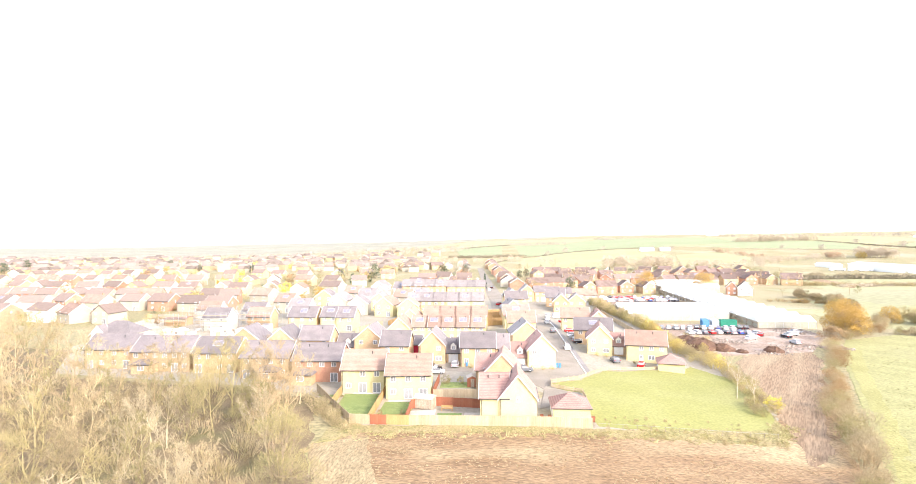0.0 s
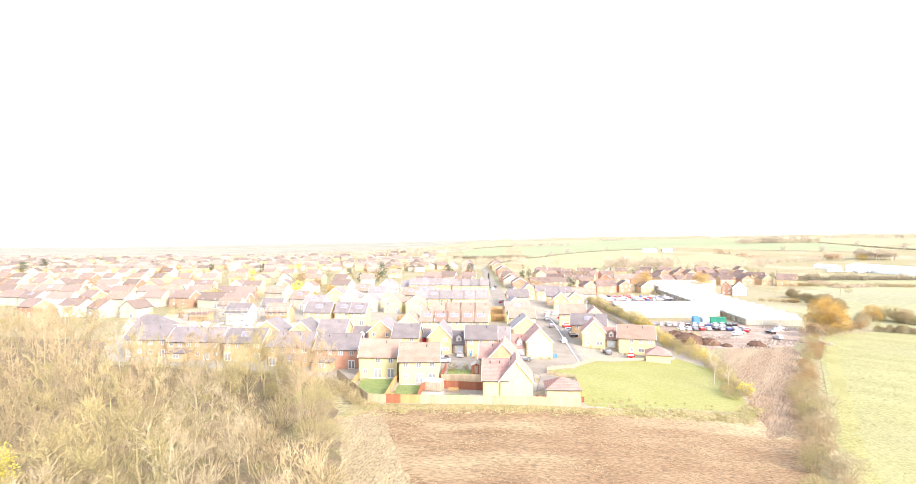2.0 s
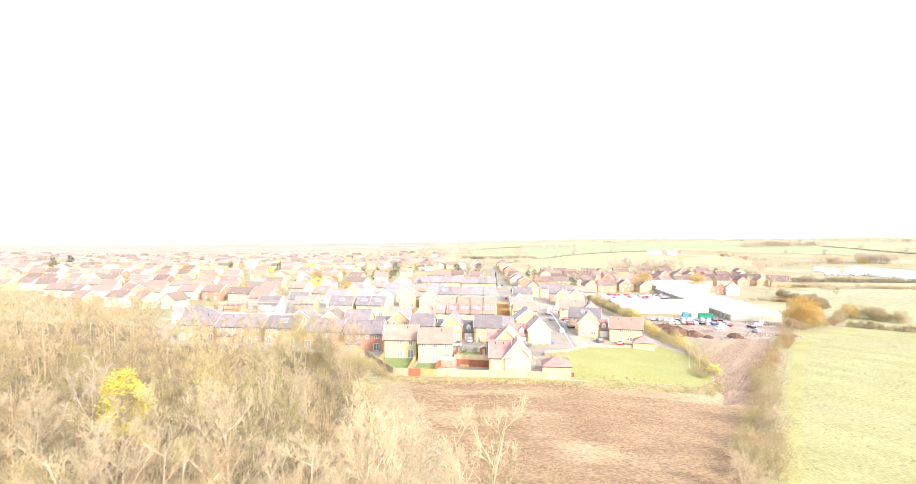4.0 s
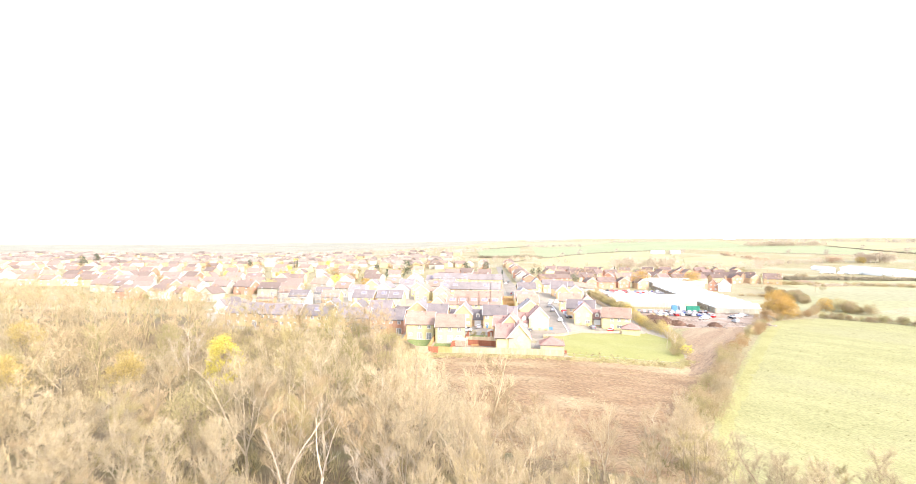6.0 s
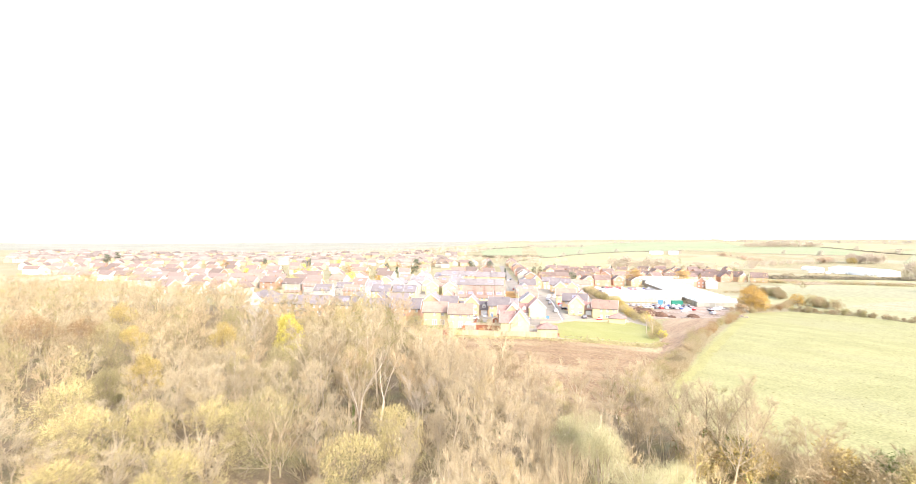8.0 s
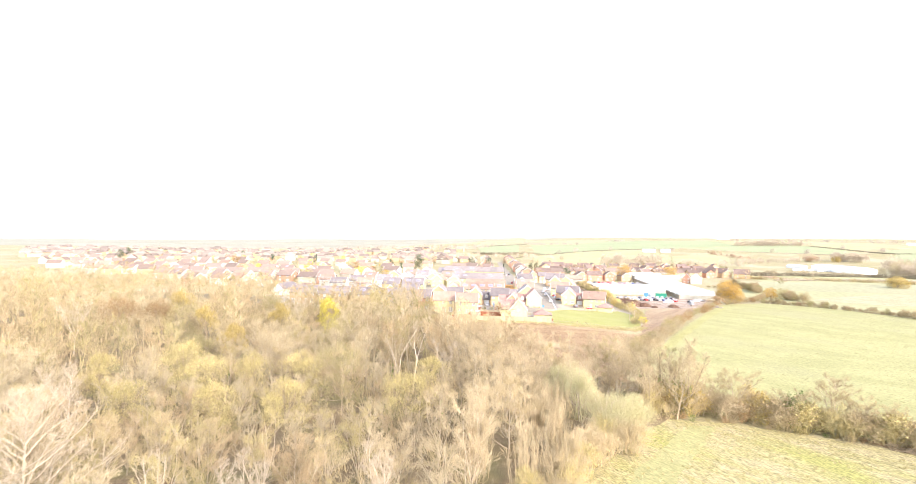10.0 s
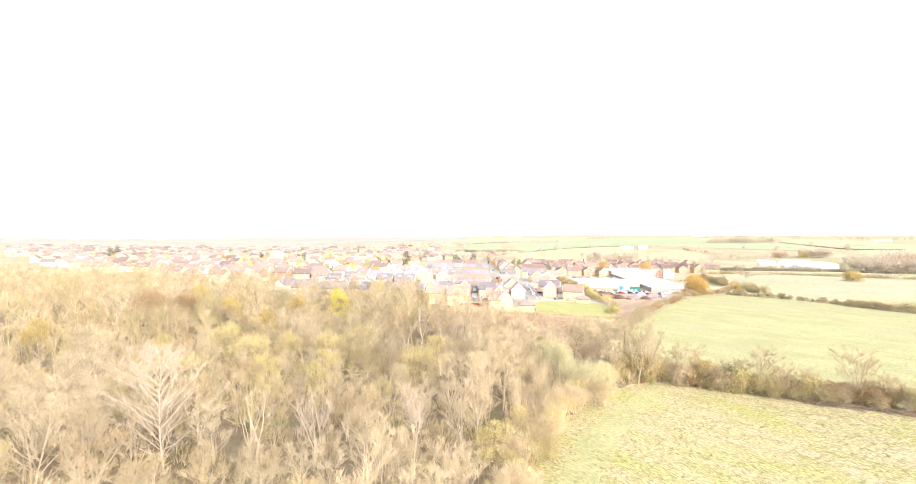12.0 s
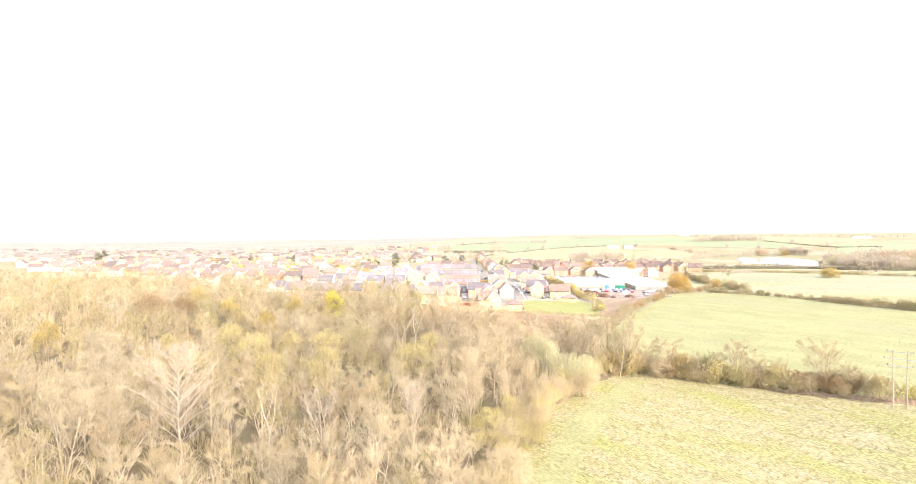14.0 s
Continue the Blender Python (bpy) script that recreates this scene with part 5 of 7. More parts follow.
def grown(seed, h, spread, leaders=1, limbs=18, subs=7, twigs=8, trunk=0.13, low=0.2, tw=0.009, lift=0.1, fork=2, ln=0.8, steep=0.5, slim=False):
    """A leafless tree grown from the stem out: leaders, limbs, branches, and twigs that fork; bark and twigs as Geo."""
    rn = random.Random(seed)
    bark, crown = Geo(), Geo()
    stems = []
    lean = Vector((rn.uniform(-0.07, 0.07), rn.uniform(-0.07, 0.07), 1)).normalized()
    if leaders == 1:
        stems.append(wander(bark, Vector((0, 0, -0.5)), lean, h + 0.4, 7, trunk, 0.02, 0.03, rn, 0.05))
    else:
        base = wander(bark, Vector((0, 0, -0.5)), lean, h * low + 0.5, 2, trunk, trunk * 0.85, 0.02, rn, 0.05)
        for i in range(leaders):
            a = i * 6.283 / leaders + rn.uniform(-0.4, 0.4)
            o = rn.uniform(0.12, 0.3) + 0.28 * spread / h
            d = Vector((math.cos(a) * o, math.sin(a) * o, 1)).normalized()
            stems.append(wander(bark, base[-1][0] if rn.random() < 0.7 else base[1][0], d, h * (1 - low) * rn.uniform(0.85, 1.05), 5, trunk * rn.uniform(0.45, 0.65), 0.018, 0.06, rn, 0.1))

    def spray(p, d, size):
        for _ in range(twigs):
            q, e = p, (d * 0.8 + Vector((rn.gauss(0, 0.45), rn.gauss(0, 0.45), rn.gauss(0.2, 0.4)))).normalized()
            m = q + e * size * rn.uniform(0.55, 1.15)
            crown.blade(q, m, tw, rn)
            for _ in range(fork):
                b = q.lerp(m, rn.uniform(0.25, 0.8))
                f = (e + Vector((rn.gauss(0, 0.5), rn.gauss(0, 0.5), rn.gauss(0.15, 0.45)))).normalized()
                crown.blade(b, b + f * size * rn.uniform(0.35, 0.75), tw * 0.85, rn)

    for stem in stems:
        n = max(2, limbs // len(stems))
        turn = rn.uniform(0, 6.283)
        for i in range(n):
            f = (i + rn.random()) / n
            f = low + (0.98 - low) * f if leaders == 1 else 0.12 + 0.86 * f
            p, d = along(stem, f)
            a = turn + i * 2.4 + rn.uniform(-0.5, 0.5)
            shape = min(1.0, 0.45 + 1.6 * f) * (1.06 - f ** 1.6) if leaders == 1 else (1.05 - 0.75 * f) * 0.62
            reach = spread * shape * rn.uniform(0.75, 1.2) + 0.3
            up = steep + 0.55 * f + rn.uniform(-0.15, 0.15)
            d = (Vector((math.cos(a), math.sin(a), up)) + d * 0.3).normalized()
            r = 0.012 + min(reach, 5) * 0.0095
            limb = wander(bark, p, d, reach * 1.15, 2 if slim else 4, r, 0.012, lift * (2 if slim else 1), rn)
            for j in range(subs):
                g = 0.18 + 0.82 * (j + rn.random()) / subs
                b, e = along(limb, g)
                side = e.cross(Vector((0, 0, 1))).normalized() * (1 if j % 2 else -1)
                e = (e * 0.75 + side * rn.uniform(0.3, 0.8) + Vector((rn.gauss(0, 0.25), rn.gauss(0, 0.25), rn.uniform(-0.05, 0.45)))).normalized()
                size = (0.35 + 0.4 * reach * (1.1 - 0.65 * g)) * rn.uniform(0.7, 1.15)
                twig = wander(bark, b, e, size, 1 if slim else 2, 0.011 + 0.003 * size, 0.007, lift * 0.8, rn)
                for k in (0.55, 1.0):
                    c, e2 = along(twig, k * 0.98)
                    spray(c, e2, ln * (0.5 + 0.5 * min(1, size)))
    return bark, crown


def shrub(seed, h, r, lobes=9, n=900, leaf=0.0, tw=0.014):
    """A bush of many stems, its lobes set with small leaves or with fine shoots."""
    rn = random.Random(seed)
    g = Geo()
    for i in range(lobes):
        a, q = i * 2.4 + rn.uniform(-0.5, 0.5), 0.72 * math.sqrt((i + 0.3) / lobes)
        lr = r * rn.uniform(0.34, 0.52)
        c = Vector((math.cos(a) * q * r, math.sin(a) * q * r, max(lr * 0.7, h * (1 - 0.55 * q * q) * rn.uniform(0.62, 1.0) - lr)))
        foot = Vector((c.x * 0.3, c.y * 0.3, -0.2))
        g.rod(foot, foot.lerp(c, 0.6) + Vector((0, 0, 0.2)), 0.05, 0.03)
        for _ in range(7):
            v = Vector((rn.gauss(0, 1), rn.gauss(0, 1), rn.gauss(0.7, 0.8))).normalized()
            g.spike(foot.lerp(c, rn.uniform(0.3, 0.9)), c + v * lr * rn.uniform(0.9, 1.25), 0.02)
        for k in range(n // lobes):
            v = Vector((rn.gauss(0, 1), rn.gauss(0, 1), rn.gauss(0.25, 1))).normalized()
            p = c + v * lr * (0.4 + 0.65 * rn.random() ** 0.7) * (1 + 0.18 * noise.noise(c * 3 + v * 2.2))
            if leaf and k % 3:
                g.blade(p, p + Vector((rn.gauss(0, 1), rn.gauss(0, 1), rn.gauss(0.3, 1))).normalized() * leaf * rn.uniform(1.2, 2.2), leaf * 0.5, rn)
            else:
                d = (v * 0.8 + Vector((rn.gauss(0, 0.35), rn.gauss(0, 0.35), 0.35 + rn.gauss(0, 0.3)))).normalized()
                g.blade(p - d * 0.2, p + d * rn.uniform(0.25, 0.6), tw, rn)
    return g


def dome(seed, h, spread, lobes=8, n=4200, ln=0.6, wd=0.022, trunk=0.12, base=0.2, up=0.5, tiers=False):
    """A rounded tree: limbs to several lobes, each a shell of fine shoots or narrow leaves."""
    rn = random.Random(seed)
    bark, crown = Geo(), Geo()
    fork = Vector((rn.uniform(-0.3, 0.3), rn.uniform(-0.3, 0.3), h * (base + 0.12)))
    bark.tube((0, 0, -0.5), fork, trunk, trunk * 0.75, 6)
    for i in range(lobes):
        q = 0.0 if i == 0 else rn.uniform(0.35, 0.68)
        a = i * 2.4 + rn.uniform(-0.5, 0.5)
        r = spread * rn.uniform(0.36, 0.54)
        top = h * (1.0 - 0.5 * q * q * rn.uniform(0.5, 1.5))
        if tiers and i % 2:
            q, top = min(0.72, q * 1.15), top * rn.uniform(0.5, 0.72)
        c = Vector((math.cos(a) * q * spread, math.sin(a) * q * spread, max(h * base + r * 0.6, top - r)))
        bend = fork.lerp(c, 0.5) + Vector((rn.gauss(0, 0.2), rn.gauss(0, 0.2), -0.2))
        bark.tube(fork, bend, trunk * 0.5, trunk * 0.36, 4)
        bark.tube(bend, c, trunk * 0.36, trunk * 0.2, 4)
        for _ in range(max(2, n // 500)):
            v = Vector((rn.gauss(0, 1), rn.gauss(0, 1), rn.gauss(0.4, 0.9))).normalized()
            bark.spike(bend.lerp(c, rn.random()), c + v * r * 0.95, trunk * 0.2)
        for _ in range(n // lobes):
            v = Vector((rn.gauss(0, 1), rn.gauss(0, 1), rn.gauss(0.3, 1))).normalized()
            p = c + v * r * (0.35 + 0.65 * rn.random() ** 0.6)
            d = (v * 0.55 + Vector((rn.gauss(0, 0.4), rn.gauss(0, 0.4), up + rn.gauss(0, 0.3)))).normalized()
            crown.blade(p, p + d * ln * rn.uniform(0.5, 1.2), wd * rn.uniform(0.7, 1.2), rn)
    return bark, crown


def coppice(seed, h, spread, stems=16, per=200, tw=0.014):
    """Many straight thin stems from one stool, with short upright shoots."""
    rn = random.Random(seed)
    bark, crown = Geo(), Geo()
    for i in range(stems):
        a, q = rn.uniform(0, 6.283), math.sqrt(rn.random())
        o = Vector((math.cos(a) * q * 0.5 * spread, math.sin(a) * q * 0.5 * spread, -0.4))
        e = Vector((math.cos(a) * q * spread, math.sin(a) * q * spread, h * rn.uniform(0.8, 1.05)))
        bark.tube(o, o.lerp(e, 0.55), 0.05, 0.035, 4)
        bark.spike(o.lerp(e, 0.55), e, 0.035)
        for _ in range(per):
            g = o.lerp(e, rn.uniform(0.12, 1))
            d = Vector((rn.gauss(0, 0.6), rn.gauss(0, 0.6), 1)).normalized()
            crown.blade(g, g + d * rn.uniform(0.5, 1.5), tw, rn)
    return bark, crown


def leafy(seed, h, spread, clumps=34, per=46, leaf=0.2, trunk=0.16, base=0.25, flat=0.75):
    """Trunk with limbs, and a crown of many small leaves in clumps."""
    rn = random.Random(seed)
    bark, crown = Geo(), Geo()
    bark.tube((0, 0, -0.5), (0.1, 0.05, h * 0.55), trunk, trunk * 0.6, 6)
    mid = h * (1 + base) / 2
    for i in range(clumps):
        a, b = rn.uniform(0, 6.283), rn.uniform(-0.9, 1)
        q = math.sqrt(max(0, 1 - b * b)) * rn.uniform(0.55, 1.0)
        c = Vector((math.cos(a) * q * spread, math.sin(a) * q * spread, mid + b * h * (1 - base) / 2 * 0.88))
        if c.z > h * 0.3:
            s = Vector((0.05, 0.02, h * rn.uniform(0.25, 0.5)))
            bark.spike(s, c, trunk * 0.35)
        cr = spread * rn.uniform(0.22, 0.38)
        for _ in range(per):
            v = Vector((rn.gauss(0, 1), rn.gauss(0, 1), rn.gauss(0, 1) * flat)).normalized() * cr * rn.uniform(0.45, 1.05)
            crown.leaf(c + v, leaf, rn)
    return bark, crown


def conifer(seed, h, spread):
    rn = random.Random(seed)
    bark, crown = Geo(), Geo()
    bark.tube((0, 0, -0.5), (0, 0, h * 0.95), 0.25, 0.04, 6)
    for i in range(60):
        k = 0.12 + 0.88 * i / 60
        a, ln = i * 2.4, spread * (1.05 - k) * rn.uniform(0.7, 1.15) + 0.3
        o = Vector((0, 0, h * k))
        e = o + Vector((math.cos(a) * ln, math.sin(a) * ln, -0.1 * ln))
        bark.spike(o, e, 0.05)
        for _ in range(22):
            c = o.lerp(e, rn.uniform(0.2, 1)) + Vector((rn.gauss(0, 0.25), rn.gauss(0, 0.25), rn.gauss(0, 0.25)))
            crown.leaf(c, 0.3, rn)
    return bark, crown


MASTERS = {}


def tree(key, x, y, maker, bark_m, crown_m, label, group, turn=0.0, size=1.0, ivy=False, category="tree"):
    """A tree; the same key shares its meshes."""
    m = pose(x, y, gz(x, y), 0, 0, turn)
    if key in MASTERS:
        t = copy_thing(MASTERS[key], m)
    else:
        bk, cr = maker()
        t = thing("tree", m, label, category, group)
        part("trunk", bk, bark_m, t)
        part("crown", cr, crown_m, t)
        if ivy:
            rn, g = random.Random(77), Geo()
            for _ in range(420):
                a, z = rn.uniform(0, 6.3), 5.2 * rn.random() ** 1.4
                q = 0.15 + 0.4 * rn.random() * (1.1 - z / 6)
                g.leaf(Vector((math.cos(a) * q, math.sin(a) * q, z)), 0.17, rn)
            part("ivy", g, LEAF["green"], t, "dark green ivy up the trunk")
        MASTERS[key] = t
    t.matrix_basis = m @ Matrix.Scale(size, 4)
    return t


WOOD = [(-330, -170), (2, -170), (0, -86), (9, -53), (24, -27), (36, -14), (34, 6), (8, 12), (-10, 15), (-20, 40), (-32, 72), (-42, 103), (-58, 110), (-110, 118), (-130, 148), (-300, 168)]


def inside(x, y, poly):
    hit = False
    for (x0, y0), (x1, y1) in zip(poly, poly[1:] + poly[:1]):
        if (y0 > y) != (y1 > y) and x < x0 + (y - y0) / (y1 - y0) * (x1 - x0):
            hit = not hit
    return hit


SPECIAL, SIGHT = [], []
WG = "woodland trees"


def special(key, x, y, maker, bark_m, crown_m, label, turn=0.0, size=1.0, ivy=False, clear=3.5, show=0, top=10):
    """A tree that stands apart; neighbours on the camera's side are kept "show" metres lower so it stays in view."""
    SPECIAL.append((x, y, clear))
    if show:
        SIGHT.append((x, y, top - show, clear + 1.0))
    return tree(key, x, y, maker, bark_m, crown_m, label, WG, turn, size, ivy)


def dead(s, h, sp):
    if sp > 7:
        return lambda: grown(s, h, sp, 1, 40, 11, 6, 0.14, 0.12, 0.01, 0.06, 2, 0.9, 0.18)
    if sp < 3.5 and h > 11.5:
        return lambda: grown(s, h, sp, 2, 12, 4, 1, 0.22, 0.4, 0.014, 0.12, 1, 0.6, 0.5)
    return lambda: grown(s, h, sp, 3, 26, 8, 5, 0.14, 0.32, 0.011, 0.12, 2, 0.7, 0.6)


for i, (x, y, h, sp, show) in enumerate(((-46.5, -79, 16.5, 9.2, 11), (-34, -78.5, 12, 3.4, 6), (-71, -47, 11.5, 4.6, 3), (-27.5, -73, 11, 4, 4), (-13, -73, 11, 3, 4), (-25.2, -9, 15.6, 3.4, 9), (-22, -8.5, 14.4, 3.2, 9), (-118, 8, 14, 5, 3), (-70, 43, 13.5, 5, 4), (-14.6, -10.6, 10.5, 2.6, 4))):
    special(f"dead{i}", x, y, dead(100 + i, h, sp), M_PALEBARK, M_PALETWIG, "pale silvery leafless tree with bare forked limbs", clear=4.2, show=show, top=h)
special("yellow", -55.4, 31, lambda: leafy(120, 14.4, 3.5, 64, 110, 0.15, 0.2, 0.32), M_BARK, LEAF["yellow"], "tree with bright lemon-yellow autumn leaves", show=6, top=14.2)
for i, (x, y, h, sp) in enumerate(((-15, -25, 10.4, 4.2), (-18.5, -34, 9.6, 5.0), (-40, -27, 11.2, 5.2), (-48, -31, 11.4, 4.6), (-55.5, -34, 11.6, 5.6), (-36, -44, 10.4, 4.4), (-46, -47, 10, 4.2), (-62, -46, 10.5, 4.6), (-1.5, -75, 7.6, 3.0), (2, -65, 6.4, 2.6), (-66, -24, 11, 4.4), (-76, -34, 11, 4.6))):
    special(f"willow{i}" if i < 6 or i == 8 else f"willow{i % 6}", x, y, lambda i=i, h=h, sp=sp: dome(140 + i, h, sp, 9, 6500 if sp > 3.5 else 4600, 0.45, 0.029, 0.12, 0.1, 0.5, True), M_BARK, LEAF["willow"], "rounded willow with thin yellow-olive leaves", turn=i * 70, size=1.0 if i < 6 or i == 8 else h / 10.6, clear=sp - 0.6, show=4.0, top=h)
for i, (x, y, h, sp) in enumerate(((12.4, -26, 12.4, 3.6), (16, -35, 11.2, 5.2), (9, -21, 9.4, 3.0), (21, -30, 8.4, 4.2))):
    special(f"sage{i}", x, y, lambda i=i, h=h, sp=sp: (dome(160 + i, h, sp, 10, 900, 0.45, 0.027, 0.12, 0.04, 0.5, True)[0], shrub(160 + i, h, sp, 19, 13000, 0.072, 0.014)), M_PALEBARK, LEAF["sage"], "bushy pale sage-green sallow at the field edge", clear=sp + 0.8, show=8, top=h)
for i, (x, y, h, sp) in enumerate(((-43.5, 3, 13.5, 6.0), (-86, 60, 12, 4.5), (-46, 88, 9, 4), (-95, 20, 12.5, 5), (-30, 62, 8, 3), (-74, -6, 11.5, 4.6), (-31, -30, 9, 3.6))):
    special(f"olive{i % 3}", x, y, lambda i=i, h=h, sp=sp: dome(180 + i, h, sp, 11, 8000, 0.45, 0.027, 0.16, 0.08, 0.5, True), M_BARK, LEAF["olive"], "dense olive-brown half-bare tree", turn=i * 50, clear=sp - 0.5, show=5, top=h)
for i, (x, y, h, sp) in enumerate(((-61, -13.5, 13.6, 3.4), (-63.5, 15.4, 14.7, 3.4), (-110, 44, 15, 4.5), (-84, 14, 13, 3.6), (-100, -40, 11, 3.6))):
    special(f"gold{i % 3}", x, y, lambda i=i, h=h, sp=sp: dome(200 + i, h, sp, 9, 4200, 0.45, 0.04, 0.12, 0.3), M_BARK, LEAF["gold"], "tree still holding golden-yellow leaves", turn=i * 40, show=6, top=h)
for i, (x, y, h, sp) in enumerate(((-112, 17, 15.6, 6.5), (-104, 24, 14, 5))):
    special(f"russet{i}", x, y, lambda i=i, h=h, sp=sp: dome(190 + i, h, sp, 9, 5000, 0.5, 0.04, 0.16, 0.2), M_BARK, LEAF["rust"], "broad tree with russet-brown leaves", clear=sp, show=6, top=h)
for i, (x, y, s) in enumerate(((26.7, -9.5, 1.15), (29.6, -12.6, 1.2), (32.4, -13.6, 1.15), (35, -14.6, 1.25), (-27, -6, 0.8), (2.5, -53, 0.7), (-48, 96, 1.0), (-12, -34, 0.9), (-60, -17, 1.0))):
    special("ivied", x, y, lambda: grown(230, 12.5, 3.8, 2, 22, 8, 7, 0.24, 0.34, 0.009, 0.14), M_BARK, TWIG["grey"], "leafless tree with ivy-clad trunk", turn=i * 90, size=s, ivy=True, clear=2.0)
SPECIAL += [(22, -20, 4), (33, -14, 4), (29, -11, 3)]
for i, (x, y, s) in enumerate(((24, 2, 0.9), (27, 10, 0.85), (20, 8, 1.0), (26, 17, 0.8), (28, 25, 0.7), (13, 9, 0.9), (31, 35, 0.65), (6, 10, 0.85))):
    special("belt_tree", x, y, lambda: grown(235, 11, 5, 4, 28, 8, 8, 0.2, 0.2, 0.009, 0.1, 2, 0.8, 0.35), M_LIGHTBARK, TWIG["pale"], "spreading leafless tree at the field edge", turn=i * 67, size=s, clear=2.5)
rng = random.Random(23)
for i in range(15):
    x, y = rng.uniform(-7, 12), rng.uniform(-62, -12)
    if all((x - a) ** 2 + (y - b) ** 2 > max(2.4, c - 1.5) ** 2 for a, b, c in SPECIAL):
        special(f"coppice{i % 3}", x, y, lambda i=i: coppice(240 + i, 8.6, 2.4), TWIG["pale"], TWIG["pale"], "clump of straight bare tan saplings", turn=i * 50, size=rng.uniform(0.8, 1.1), clear=2.4)
KINDS = (("tan", 0), ("tan", 1), ("grey", 2), ("grey", 3), ("rust", 4), ("olive", 5), ("tan", 6), ("rust", 7))
NAMES = {"pale": "leafless tree with pale straw-coloured twigs", "tan": "leafless tree with fine tan twigs", "grey": "leafless tree with pale grey-brown twigs", "rust": "leafless tree with reddish-brown twigs", "olive": "leafless tree with olive-tinged twigs"}
FORM = ((1, 0.35), (3, 0.3), (1, 0.55), (4, 0.15), (2, 0.4), (5, 0.1), (1, 0.15), (3, 0.5))
MAKE = [lambda v=v: grown(v + 1, 10.4 + 0.5 * (v % 3), 3.7 + 0.35 * (v % 4), FORM[v][0], 20, 8, 6, 0.15, 0.2, 0.0115, 0.08, 2, 0.85, FORM[v][1]) for v in range(8)]
rng = random.Random(21)


def free(x, y):
    return all((x - a) ** 2 + (y - b) ** 2 > c * c for a, b, c in SPECIAL)


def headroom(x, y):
    """Height limit that keeps trees on the camera's side from hiding the SIGHT crowns in its view."""
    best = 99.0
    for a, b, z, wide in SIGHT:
        # (1, -150) lies near the end of the camera path
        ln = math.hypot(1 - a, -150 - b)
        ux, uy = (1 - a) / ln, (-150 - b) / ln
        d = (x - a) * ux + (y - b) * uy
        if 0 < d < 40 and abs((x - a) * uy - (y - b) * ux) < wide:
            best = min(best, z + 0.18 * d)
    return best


step, count, rest = 6.4, 0, []
y = -168.0
while y < 168:
    x = -300.0
    while x < 40:
        px, py = x + rng.uniform(-2.4, 2.4), y + rng.uniform(-2.4, 2.4)
        x += step
        if not inside(px, py, WOOD) or not inside(px - 1.5, py + 1.5, WOOD) or not free(px, py):
            continue
        pick = noise.noise(Vector((px / 26, py / 26, 3))) + rng.uniform(-0.35, 0.35)
        kind, var = KINDS[min(7, max(0, int((pick + 0.9) / 1.8 * 8)))]
        if px > -16 and py < 30 and rng.random() < 0.8:
            kind = "pale"
        tall = 1.02 + 0.16 * noise.noise(Vector((px / 40, py / 40, 9))) + rng.uniform(-0.14, 0.14) + 0.16 * ease(-50, -150, px) + 0.26 * ease(-45, 20, py) * ease(-10, -45, px) * ease(70, 30, py) + 0.06 * ease(30, 70, py) + 0.42 * ease(-14, 0, py) * ease(44, 24, py) * ease(-48, -38, px) * ease(8, -4, px)
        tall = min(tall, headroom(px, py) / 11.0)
        tall = max(tall, 0.46)
        if (-100 < py < 30 and -64 < px or -106 < py < -36 and -106 < px) and count < 250:
            count += 1
            tree(f"bare{var}{kind}", px, py, MAKE[var], M_LIGHTBARK, TWIG[kind], NAMES[kind], WG, rng.uniform(0, 360), tall)
        elif py > -122 and px > -0.95 * (py + 165) - 20:
            if rng.random() > 0.2:
                tint = rng.choice(("olive_leaf", "brown_leaf", "brown_leaf", "brown_leaf")) if rng.random() < 0.4 else kind
                rest.append((tint, px, py, tall * rng.uniform(0.8, 1.1), rng.uniform(0, 6.28), rng.randrange(3)))
    y += step


def both(pair):
    """Trunk and crown as one set of triangles."""
    g = Geo()
    for h in pair:
        k = len(g.v)
        g.v += h.v
        for f in h.f:
            for i in range(1, len(f) - 1):
                g.f.append((f[0] + k, f[i] + k, f[i + 1] + k))
    return g


fine = [both(grown(60 + i, 10.5, 4.4, (1, 3, 2)[i], 12, 6, 4, 0.13, 0.2, 0.019, 0.08, 2, 0.9, 0.25, True)) for i in range(3)]
coarse = [both(grown(64 + i, 10.5, 4.4, (3, 1, 2)[i], 8, 5, 3, 0.13, 0.2, 0.034, 0.08, 1, 1.2, 0.25, True)) for i in range(3)]
for kind in list(TWIG) + ["olive_leaf", "brown_leaf"]:
    for shapes, near in ((fine, True), (coarse, False)):
        pl = [(v, px, py, gz(px, py), a, s) for k, px, py, s, a, v in rest if k == kind and (px > -72 and py < 112) == near]
        note = NAMES[kind] if kind in NAMES else f"half-bare trees with {kind[:-5]} autumn leaves"
        if pl:
            many("woodland", shapes, pl, TWIG[kind] if kind in TWIG else LEAF[kind[:-5]], f"{'nearer' if near else 'farther'} wood: {note}, many together", "woodland")

